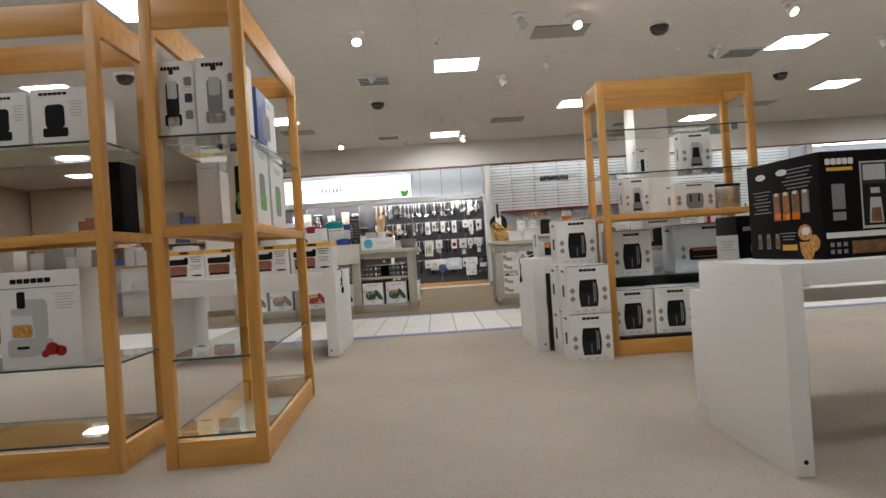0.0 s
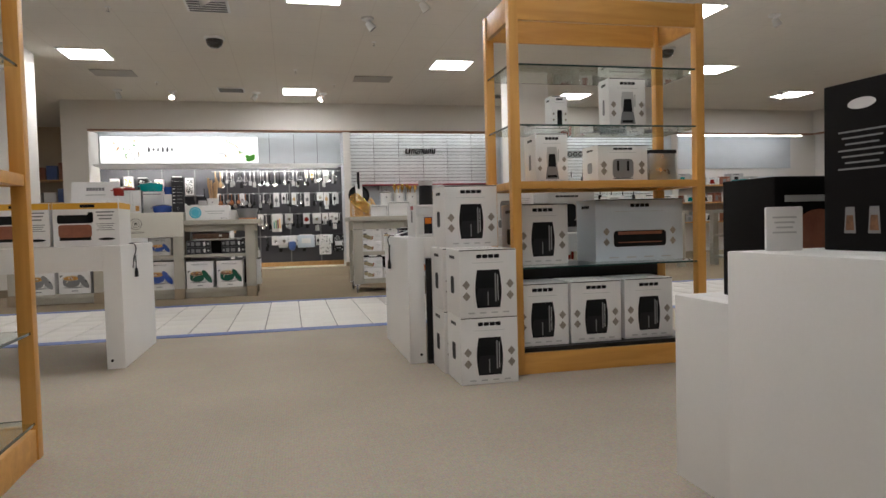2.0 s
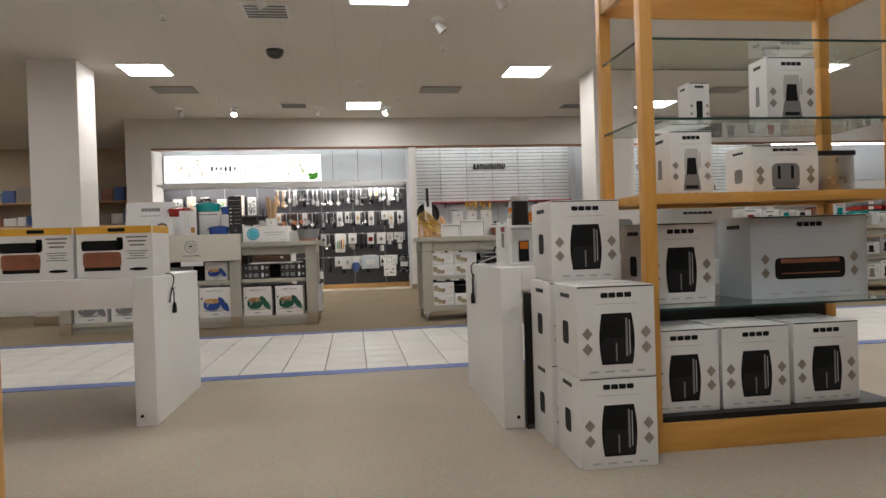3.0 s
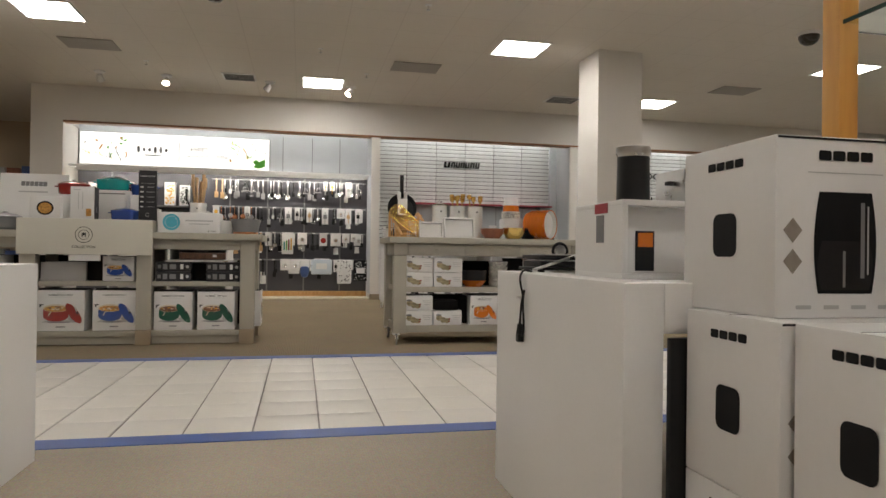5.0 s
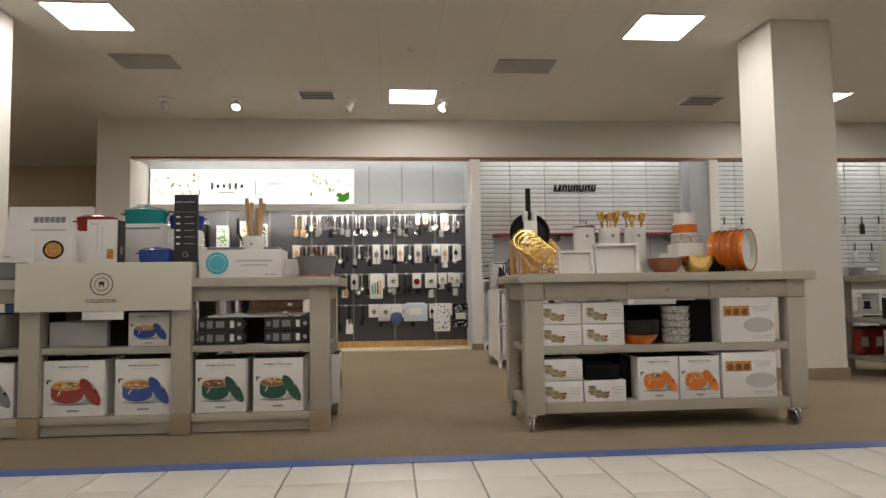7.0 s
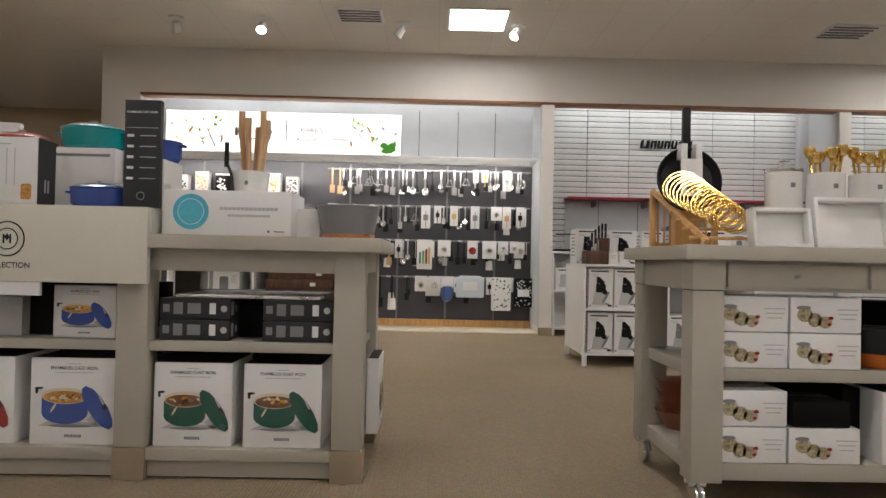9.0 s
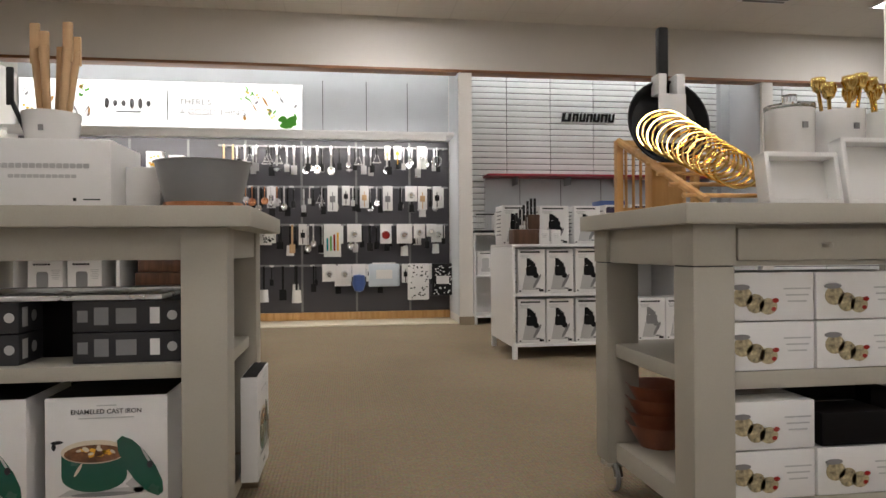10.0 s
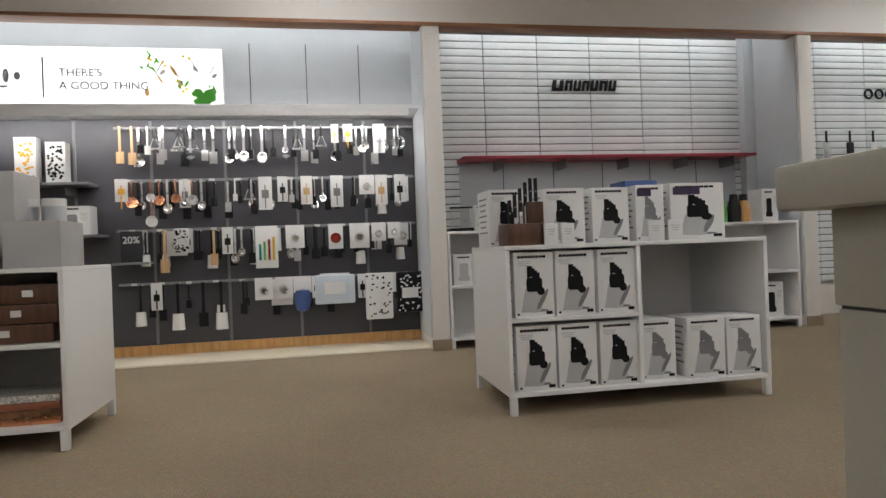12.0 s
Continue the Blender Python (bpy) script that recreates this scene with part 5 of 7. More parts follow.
t.matrix_basis = pose(-2.35, 10.05, zr, -13, 0, 0)
carton("riser_box", (-2.40, 10.03, 0.915), 0.62, 0.25, 0.096, CARD, "low white display riser block on the counter", category="riser", lid=False)
dutch_oven(-2.20, 9.85, 0.915, 0.12, 0.10, GREYENAMEL, "grey enamelled dutch oven with its lid")
dutch_oven(-2.55, 9.86, 0.915, 0.13, 0.08, GREYENAMEL, "wide grey enamelled braiser with its lid")
t = carton("crock_box", (-1.045, 9.74, 0.915), 0.485, 0.25, 0.17, CARD, "white carton with a round turquoise emblem")
printed(t, "emblem", SKYPRINT, "front", 0.25, [("ellipse", 0.108, 0.088, 0.135, 0.135)])
part("emblem_ring", ring(0.048, 0.0015, 36, 6, Matrix.Translation((0.108, -0.0015, 0.088)) @ Matrix.Rotation(radians(90), 4, "X")), BLUECARD, t)
printed(t, "brand_mark", LIGHTPRINT, "front", 0.25, blocks(0.325, 0.102, 0.22, 0.012, 14) + blocks(0.325, 0.076, 0.16, 0.009, 11))
printed(t, "small_print", INK, "front", 0.25, [("rect", 0.40, 0.018, 0.008, 0.008), ("rect", 0.44, 0.018, 0.04, 0.003)])
t = thing("utensil_crock", (-0.75, 9.87, 1.086), "white crock holding wooden spoons and spatulas", "utensil crock")
part("crock", lathe([(0, 0), (0.062, 0), (0.072, 0.085), (0.066, 0.085), (0.058, 0.01), (0, 0.01)]), CERAMIC, t)
part("emblem", block(-0.006, 0.006, -0.0695, -0.066, 0.03, 0.045, 0), GREYPRINT, t)
for k, (a, b) in enumerate(((-0.045, 0.01), (-0.01, -0.02), (0.02, 0.015), (0.045, -0.01), (0.055, 0.02))):
    part("wooden_spoon", slab(rod((a * 0.5, b * 0.5, 0.02), (a, b, 0.26), 0.009, 0.012), a - 0.013, a + 0.013, b - 0.006, b + 0.006, 0.22, 0.33 - 0.03 * (k % 3), 0.005), BEECH, t)
part("knife", slab(rod((-0.05, -0.02, 0.02), (-0.085, -0.03, 0.11), 0.006), -0.098, -0.08, -0.034, -0.026, 0.10, 0.2, 0.003), BLACK, t)
carton("white_carton", (-0.56, 9.85, 0.915), 0.09, 0.2, 0.115, CARD, "small white carton beside a grey pot")
t = thing("grey_planter_pot", (-0.36, 9.86, 0.92), "grey roasting pot with a copper base rim", "pot")
part("pot", lathe([(0, 0.01), (0.10, 0.01), (0.125, 0.12), (0.13, 0.122), (0.118, 0.115), (0.095, 0.02), (0, 0.02)], 36), GREYENAMEL, t)
part("base_rim", lathe([(0.0, -0.004), (0.103, -0.004), (0.105, 0.012), (0, 0.012)], 36), COPPER, t, "copper base rim")


# ---------------------------------------------------------------- trolley table
def set_box(x, z, w=0.248, h=0.122, d=0.17):
    t = carton("bowl_set_box", (x, 9.50, z), w, d, h, CARD, "white carton printed with small bowls and fruit", 0, "bowl set cartons")
    printed(t, "bowls_print", BOWLPRINT, "front", d, [("ellipse", 0.05, h * 0.5, 0.055, h * 0.4), ("ellipse", 0.085, h * 0.36, 0.05, h * 0.4), ("ellipse", 0.12, h * 0.30, 0.05, h * 0.34)])
    printed(t, "leaf_print", GREYPRINT, "front", d, [("ellipse", 0.045, h * 0.70, 0.05, h * 0.12)], 0.0018)
    printed(t, "fruit_print", RED, "front", d, [("ellipse", 0.14, h * 0.42, 0.018, h * 0.1), ("ellipse", 0.135, h * 0.24, 0.014, h * 0.09)], 0.0018)
    printed(t, "text_block", LIGHTPRINT, "front", d, lines(0.20, h * 0.66, 0.075, 3, 0.016))
    return t


for x in (0.957, 1.212):
    for z in (0.491, 0.616):
        set_box(x, z)
set_box(0.957, 0.166)
set_box(0.957, 0.291)
set_box(1.212, 0.166)
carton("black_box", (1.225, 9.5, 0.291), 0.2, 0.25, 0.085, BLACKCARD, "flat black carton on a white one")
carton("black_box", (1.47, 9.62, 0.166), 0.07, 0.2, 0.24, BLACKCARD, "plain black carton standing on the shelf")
for x in (1.535, 1.785):
    pot_box(x, 9.50, 0.166, 0.243, 0.28, 0.25, ORANGE, "white carton printed with an orange dutch oven", ORANGE)
for z in (0.166, 0.491):
    t = carton("casserole_box", (2.045, 9.50, z), 0.335, 0.3, 0.265, CARD, "white carton printed with a glass casserole dish", 0, "casserole cartons")
    printed(t, "photo_print", FOOD, "front", 0.3, [("rect", 0.10, 0.185, 0.16, 0.06)])
    printed(t, "dish_print", LIGHTPRINT, "front", 0.3, [("ellipse", 0.235, 0.10, 0.19, 0.09)], 0.0018)
    printed(t, "text_block", LIGHTPRINT, "front", 0.3, lines(0.25, 0.21, 0.12, 3) + lines(0.25, 0.035, 0.14, 2))
    printed(t, "dark_food_print", FOODBROWN, "front", 0.3, [("ellipse", 0.05, 0.18, 0.04, 0.04), ("ellipse", 0.10, 0.18, 0.04, 0.04), ("ellipse", 0.15, 0.18, 0.04, 0.04)], 0.0018)
carton("black_box", (1.90, 9.58, 0.491), 0.13, 0.2, 0.25, BLACKCARD, "plain black carton standing on the shelf")
t = thing("orange_bowl", (1.58, 9.58, 0.491), "orange glazed baking bowl with a black pan inside it", "bowl")
part("bowl", lathe([(0, 0), (0.07, 0), (0.11, 0.05), (0.12, 0.055), (0.105, 0.05), (0.065, 0.008), (0, 0.008)], 32), ORANGE, t)
part("black_pan", lathe([(0, 0.012), (0.07, 0.012), (0.11, 0.06), (0.115, 0.14), (0.10, 0.14), (0.095, 0.07), (0, 0.03)], 32), BLACK, t)
t = thing("bowl_stack", (1.80, 9.57, 0.491), "stack of speckled grey and white bowls", "bowls")
for k in range(5):
    part("bowl", lathe([(0, 0), (0.062, 0), (0.076, 0.012), (0.084, 0.045), (0.086, 0.047), (0.078, 0.043), (0.058, 0.008), (0, 0.008)], 28, None, (0, 0, 0.043 * k)), PATTERN, t)
# shelf ends seen from the side
t = thing("black_bowls", (1.22, 10.02, 0.491), "stack of black scalloped bowls with white labels", "bowls")
for k in range(3):
    part("bowl", lathe([(0, 0), (0.06, 0), (0.105, 0.075), (0.11, 0.078), (0.10, 0.072), (0.055, 0.008), (0, 0.008)], 24, None, (0, 0, 0.05 * k)), BLACK, t)
part("label", block(-0.112, -0.104, -0.04, 0.03, 0.025, 0.065, 0), CARD, t)
t = thing("brown_bowls", (1.02, 9.98, 0.166), "stack of brown stoneware bowls", "bowls")
for k in range(4):
    part("bowl", lathe([(0, 0), (0.06, 0), (0.10, 0.07), (0.105, 0.074), (0.095, 0.068), (0.055, 0.008), (0, 0.008)], 24, None, (0, 0, 0.042 * k)), TERRACOTTA, t)

ZT = 0.911
# pan, wooden rack and gold rings
t = thing("dish_rack", (0.88, 9.53, ZT), "folding bamboo dish rack standing on the trolley table", "dish rack")
for x in (0.0, 0.26):
    part("post", block(x, x + 0.022, 0.44, 0.465, 0, 0.235, 0.003), BAMBOO, t)
    part("sloping_rail", rod((x + 0.011, 0.45, 0.232), (x + 0.011 + 0.05, 0.02, 0.012), 0.012, None, 8), BAMBOO, t)
part("top_rail", block(0.022, 0.26, 0.442, 0.463, 0.213, 0.235, 0.003), BAMBOO, t)
part("bottom_rail", block(0.022, 0.26, 0.442, 0.463, 0.0, 0.02, 0.003), BAMBOO, t)
for k in range(9):
    x = 0.035 + 0.025 * k
    part("dowel", rod((x, 0.452, 0.018), (x, 0.452, 0.215), 0.005, None, 8), BAMBOO, t)
for k in range(6):
    y = 0.40 - 0.07 * k
    z = 0.232 - (0.45 - y) / 0.43 * 0.22
    part("cross_dowel", rod((0.011, y, z), (0.30, y, z), 0.006, None, 8), BAMBOO, t)
t = thing("gold_rings", (0.90, 9.56, ZT), "sleeve of shiny gold napkin rings leaning on the rack", "gold rings")
for k in range(16):
    u = k / 15
    part("ring", ring(0.070 - 0.016 * u, 0.0034, 36, 6, Matrix.Translation((0.025 + 0.125 * u, 0.19 - 0.16 * u, 0.225 - 0.13 * u)) @ Matrix.Rotation(radians(64), 4, "X") @ Matrix.Rotation(radians(-22 + 6 * (k % 2)), 4, "Y")), GOLD, t)
t = thing("frying_pan", (0.98, 9.85, ZT), "black frying pan with a white paper sleeve, standing upright", "frying pan")
m = Matrix.Translation((0, 0, 0.262)) @ Matrix.Rotation(radians(82), 4, "X")
bm = lathe([(0, 0), (0.104, 0), (0.126, 0.03), (0.130, 0.03), (0.109, -0.006), (0, -0.006)], 40)
bmesh.ops.transform(bm, matrix=m, verts=bm.verts)
part("pan", bm, BLACK, t)
part("handle", block(-0.016, 0.016, 0.0, 0.026, 0.385, 0.56, 0.007), BLACK, t)
part("paper_sleeve", block(-0.042, 0.042, -0.055, -0.045, 0.20, 0.345, 0.003), CARD, t, "white paper sleeve")
part("sleeve_ear", block(-0.042, -0.016, -0.05, 0.0, 0.345, 0.405, 0.003), CARD, t)
part("sleeve_ear", block(0.016, 0.042, -0.05, 0.0, 0.345, 0.405, 0.003), CARD, t)
part("sleeve_print", block(-0.02, 0.02, -0.058, -0.055, 0.215, 0.25, 0), FOODBROWN, t)
part("stand", block(-0.05, 0.05, -0.02, 0.03, 0, 0.14, 0.004), BAMBOO, t)
for x, y, w, h in ((1.085, 9.50, 0.21, 0.14), (1.30, 9.49, 0.27, 0.18)):
    t = thing("baking_dish", (x, y, ZT), "white ceramic baking dish leaning upright", "baking dish", "white dishes")
    bm = slab(bmesh.new(), 0, w, 0.04, 0.052, 0, h, 0.006)
    for a in ((0, w, 0, 0.045, 0, 0.014), (0, w, 0, 0.045, h - 0.014, h), (0, 0.014, 0, 0.045, 0, h), (w - 0.014, w, 0, 0.045, 0, h)):
        slab(bm, *a, 0.005)
    bmesh.ops.transform(bm, matrix=Matrix.Rotation(radians(-10), 4, "X"), verts=bm.verts)
    part("dish", bm, CERAMIC, t)
    part("mark", block(w * 0.35, w * 0.6, 0.036 + 0.03, 0.04 + 0.03, h * 0.4, h * 0.45, 0), GREYPRINT, t)
for x, n in ((1.30, 0), (1.46, 6), (1.625, 5)):
    t = thing("canister", (x, 9.72, ZT), "white ceramic canister" + (" holding gold utensils" if n else " with a glass lid"), "canister", "white canisters")
    part("jar", lathe([(0, 0), (0.062, 0), (0.066, 0.01), (0.066, 0.285), (0.060, 0.285), (0.058, 0.02), (0, 0.02)], 32), CERAMIC, t)
    part("emblem", block(-0.008, 0.008, -0.069, -0.065, 0.225, 0.242, 0), GREYPRINT, t)
    for k in range(n):
        a = k * math.tau / n + 0.4
        p, q = Vector((0.02 * math.cos(a), 0.02 * math.sin(a), 0.1)), Vector((0.055 * math.cos(a), 0.05 * math.sin(a), 0.325 + 0.014 * (k % 3)))
        u = part("gold_utensil", rod(p, q, 0.005, None, 8), GOLD, t)
        part("utensil_bowl", lathe([(0, -0.01), (0.014, 0.0), (0.022, 0.02), (0.02, 0.038), (0.016, 0.02), (0, 0.004)], 14, None, tuple(q)), GOLD, u)
    if not n:
        part("lid", lathe([(0.067, 0.285), (0.069, 0.298), (0.02, 0.308), (0.02, 0.33), (0, 0.335)], 28), ACRYLIC, t, "clear glass lid")
for x, r, h, mat, lab in ((1.735, 0.105, 0.085, TERRACOTTA, "brown-red glazed oven bowl"), (1.93, 0.10, 0.095, GOLD, "shiny hammered gold metal bowl")):
    t = thing("serving_bowl", (x, 9.54, ZT), lab, "bowl")
    part("bowl", lathe([(0, 0), (r * 0.6, 0), (r * 0.92, h * 0.5), (r, h), (r * 0.95, h), (r * 0.85, h * 0.5), (r * 0.55, 0.01), (0, 0.01)], 36), mat, t)
    part("card_insert", block(-0.03, 0.035, -0.004, 0.0, 0.012, h + 0.03, 0), CARD, t)
carton("white_carton", (1.90, 9.72, ZT), 0.17, 0.16, 0.19, CARD, "plain white carton used as a riser")
for k, (m, w) in enumerate(((PATTERN, 0.17), (ORANGE, 0.15), (CARD, 0.13))):
    t = thing("storage_tin", (1.985, 9.80, ZT + 0.19 + 0.065 * k), "stacked round food tin, %s" % ("speckled", "orange", "white")[k], "tin", "tins")
    part("tin", lathe([(0, 0), (w / 2, 0), (w / 2, 0.055), (0, 0.055)], 28), m, t)
    part("lid", lathe([(0, 0.055), (w / 2 + 0.003, 0.055), (w / 2 + 0.003, 0.064), (0, 0.064)], 28), CARD, t)
t = thing("orange_dishes", (2.26, 9.60, ZT + 0.134), "nested orange round dishes lying on their side, white inside", "dishes")
for k in range(6):
    m = Matrix.Rotation(radians(42), 4, "Z") @ Matrix.Translation((0.0, 0.035 * k, 0)) @ Matrix.Rotation(radians(90), 4, "X")
    bm = lathe([(0, 0), (0.11, 0.0), (0.128, 0.04), (0.132, 0.04), (0.116, -0.006), (0, -0.006)], 40)
    bmesh.ops.transform(bm, matrix=m, verts=bm.verts)
    part("dish", bm, ORANGE, t)
bm = lathe([(0, 0.004), (0.108, 0.004), (0.124, 0.037)], 40)
bmesh.ops.transform(bm, matrix=Matrix.Rotation(radians(42), 4, "Z") @ Matrix.Rotation(radians(90), 4, "X"), verts=bm.verts)
part("white_inside", bm, CERAMIC, t, "white glazed inside")
carton("black_box", (2.06, 9.62, ZT), 0.09, 0.09, 0.10, BLACKCARD, "small black carton on the trolley table")


# ---------------------------------------------------------------- knife bookcase
def knife_box(x, y, z, w, d, h, label="white carton printed with a black knife block", dark=INK, turn=0.0, band=None):
    t = carton("knife_block_box", (x, y, z), w, d, h, CARD, label, turn, "knife block cartons")
    printed(t, "brand_mark", INK, "front", d, blocks(w * 0.45, h * 0.93, w * 0.72, h * 0.04, 8))
    if band:
        printed(t, "violet_band", band, "front", d, [("rect", w * 0.3, h * 0.86, w * 0.5, h * 0.13)], 0.0018)
    printed(t, "block_shadow", GREYPRINT, "front", d, [("ellipse", w * 0.50, h * 0.10, w * 0.70, h * 0.05)], 0.0011)
    printed(t, "block_print", LIGHTPRINT, "front", d, [("leaning_block", w * 0.46, h * 0.28, w * 0.60, h * 0.40)])
    printed(t, "block_side", GREYPRINT, "front", d, [("lean", w * 0.70, h * 0.27, w * 0.13, h * 0.32)], 0.0016)
    printed(t, "handle_mass", dark, "front", d, [("round", w * 0.50, h * 0.50, w * 0.40, h * 0.22)], 0.0017)
    for k in range(6):
        u, v = w * (0.36 + 0.062 * (k % 5)), h * (0.60 + 0.035 * ((k * 3) % 4))
        printed(t, "knife_handle", dark, "front", d, [("rect", u, v, w * 0.07, h * 0.17)], 0.0018)
    printed(t, "shears_print", dark, "front", d, [("ellipse", w * 0.66, h * 0.40, w * 0.20, h * 0.13)], 0.002)
    printed(t, "text_block", LIGHTPRINT, "front", d, lines(w * 0.25, h * 0.86, w * 0.35, 3, h * 0.03))
    printed(t, "corner_print", INK, "front", d, [("rect", w * 0.86, h * 0.06, w * 0.16, h * 0.05), ("rect", w * 0.08, h * 0.05, w * 0.06, h * 0.03)])
    for line in lines(d * 0.5, h * 0.85, d * 0.7, 7, h * 0.1, h * 0.03):
        printed(t, "side_line", GREYPRINT, "left", d, [line])
    return t


yk = 12.655
for z in (0.113, 0.478):
    for x in (1.262, 1.478, 1.70):
        knife_box(x, yk, z, 0.205, 0.26, 0.322)
for x, y, w in ((1.945, 12.70, 0.195), (2.185, 12.66, 0.215), (2.41, 12.66, 0.20)):
    knife_box(x, y, 0.113, w, 0.26, 0.31, dark=GREYPRINT)
t = thing("knife_block", (1.245, 12.69, 0.835), "wooden knife block full of steel-handled knives", "knife block")
part("block", slab(bmesh.new(), 0, 0.2, 0, 0.16, 0, 0.11, 0.008), WALNUT, t)
part("stepped_block", block(0.11, 0.2, 0.01, 0.16, 0.11, 0.22, 0.008), WALNUT, t)
for k in range(6):
    x = 0.02 + 0.028 * k
    z = 0.11 + (0.11 if k > 3 else 0.03 * k)
    kn = part("knife", block(x, x + 0.018, 0.03, 0.045, z - 0.03, z + 0.12, 0.004), BLACK, t)
    part("bolster", block(x + 0.001, x + 0.017, 0.024, 0.03, z - 0.09, z - 0.0, 0.001), STEEL, kn)
    part("rivet", block(x + 0.006, x + 0.011, 0.028, 0.031, z + 0.05, z + 0.056, 0), STEEL, kn)
for x, w, h, bd, lab in ((1.455, 0.225, 0.285, None, "white carton printed with a knife block"), (1.72, 0.205, 0.285, None, "white carton printed with a black knife block"), (1.965, 0.16, 0.295, PLUM, "white and violet carton printed with knives"), (2.162, 0.315, 0.30, PLUM, "wide white carton printed with a black knife block")):
    knife_box(x, 12.74, 0.835, w, 0.24, h, lab, INK if w > 0.2 else GREYPRINT, 0, bd)
knife_box(1.21, 12.90, 0.835, 0.20, 0.24, 0.30, "white carton with printed side lines behind a knife block")
carton("blue_box", (2.06, 13.05, 0.835), 0.2, 0.2, 0.35, NAVY, "blue carton behind the white ones", lid=False)
for x in (1.43, 1.52, 1.99, 2.10):
    t = carton("price_stand", (x, 12.66, 0.835), 0.075, 0.012, 0.105, CARD, "white rounded price card standing on the bookcase", random.Random(int(x * 100)).uniform(-25, 10), "price cards", "price card", False)
    printed(t, "price_print", LIGHTPRINT, "front", 0.012, lines(0.037, 0.075, 0.045, 3))
# bookcase by the slatwall
t = thing("wire_rack", (1.42, 14.98, 0.975), "black wire knife rack on the bookcase", "rack")
part("base", block(0, 0.2, 0, 0.2, 0, 0.03, 0.003), BLACK, t)
part("wires", [rod((0.01 + 0.02 * k, 0.02, 0.03), (0.01 + 0.02 * k, 0.02, 0.20), 0.004, None, 6, b) for b in [bmesh.new()] for k in range(10)][0], STEEL, t)
part("rim", block(0, 0.2, 0.014, 0.026, 0.195, 0.21, 0.002), BLACK, t)
kitchen_box("knife_box", 1.63, 14.98, 0.975, 0.13, 0.2, 0.22, CARD, "small white carton with a red print", GREYPRINT, 0, "front", ((RED, 0.7, 0.85, 0.3, 0.08),))
kitchen_box("small_box", 1.42, 14.95, 0.522, 0.22, 0.25, 0.26, CARD, "small white carton on the shelf", LIGHTPRINT)
kitchen_box("small_box", 1.80, 14.95, 0.522, 0.22, 0.25, 0.28, CARD, "white carton printed with knives", INK)
kitchen_box("small_box", 4.30, 14.95, 0.093, 0.22, 0.25, 0.32, CARD, "white carton printed with knives", INK)
kitchen_box("small_box", 4.06, 14.95, 0.093, 0.2, 0.25, 0.30, GREYCARD, "grey carton printed with knives", INK)
for x, m, lab in ((3.98, LEAFPRINT, "jar of green herbs"), (4.12, BLACK, "black pepper mill"), (4.22, BAMBOO, "bamboo knife stand"), (2.9, BLACK, "black knife stand")):
    t = thing("tall_jar", (x, 15.06, 0.975), lab + " on the low bookcase", "jar")
    part("body", lathe([(0, 0), (0.06, 0), (0.062, 0.12), (0.045, 0.20), (0, 0.2)], 24), m, t)
    part("lid", lathe([(0, 0.2), (0.04, 0.2), (0.035, 0.26), (0, 0.265)], 20), BLACK, t)
kitchen_box("small_box", 4.36, 14.98, 0.975, 0.16, 0.2, 0.30, CARD, "white carton printed with knives", INK)
for x in (2.55, 2.9, 3.2, 3.5):
    kitchen_box("small_box", x, 14.97, 0.975, 0.2, 0.2, 0.24, CARD, "small white knife carton", GREYPRINT)

# ---------------------------------------------------------------- ceramics bookcase
zc = 0.82
carton("grey_box", (-1.06, 12.76, zc), 0.24, 0.3, 0.21, GREYCARD, "pale grey gift carton on the bookcase")
carton("grey_box", (-1.30, 12.95, zc), 0.22, 0.3, 0.46, GREYCARD, "tall pale grey carton on the bookcase")
t = thing("white_colander", (-1.20, 12.84, zc), "white pierced ceramic colander bowl", "colander")
part("bowl", lathe([(0, 0), (0.07, 0), (0.075, 0.015), (0.13, 0.12), (0.138, 0.135), (0.125, 0.125), (0.07, 0.02), (0, 0.02)], 36), CERAMIC, t)
part("handle", ring(0.03, 0.008, 20, 8, Matrix.Translation((0.14, 0, 0.13))), CERAMIC, t)
t = thing("paper_bouquet", (-1.22, 12.84, zc + 0.115), "crumpled white towels standing in the colander", "towels")
rnd = random.Random(11)
for k in range(6):
    bm = block(-0.04, 0.04, -0.006, 0.006, 0, 0.14, 0.003)
    bmesh.ops.transform(bm, matrix=Matrix.Translation((rnd.uniform(-0.06, 0.06), rnd.uniform(-0.05, 0.05), 0)) @ Euler((rnd.uniform(-0.5, 0.5), rnd.uniform(-0.6, 0.6), rnd.uniform(0, 3))).to_matrix().to_4x4(), verts=bm.verts)
    part("towel", bm, CARD, t)
for x in (-1.24, -1.11, -0.98):
    t = thing("glass_jar", (x, 13.15, zc), "row of pale grey lidded jars", "jar", "lidded jars")
    part("jar", lathe([(0, 0), (0.055, 0), (0.055, 0.3), (0, 0.3)], 24), PALEGREY, t)
    part("lid", lathe([(0, 0.3), (0.058, 0.3), (0.056, 0.34), (0, 0.345)], 24), CERAMIC, t)
    part("dark_label", block(-0.03, 0.03, -0.058, -0.053, 0.1, 0.2, 0), INK, t)
for k in range(3):
    t = carton("pan_set_box", (-1.42 + 0.02 * k, 12.75, 0.484 + 0.088 * k), 0.56, 0.45, 0.084, WALNUT, "flat copper-brown bakeware carton with a white tag", 0, "brown flat cartons")
    printed(t, "white_tag", CARD, "front", 0.45, [("rect", 0.36 + 0.03 * k, 0.045, 0.045, 0.03)])
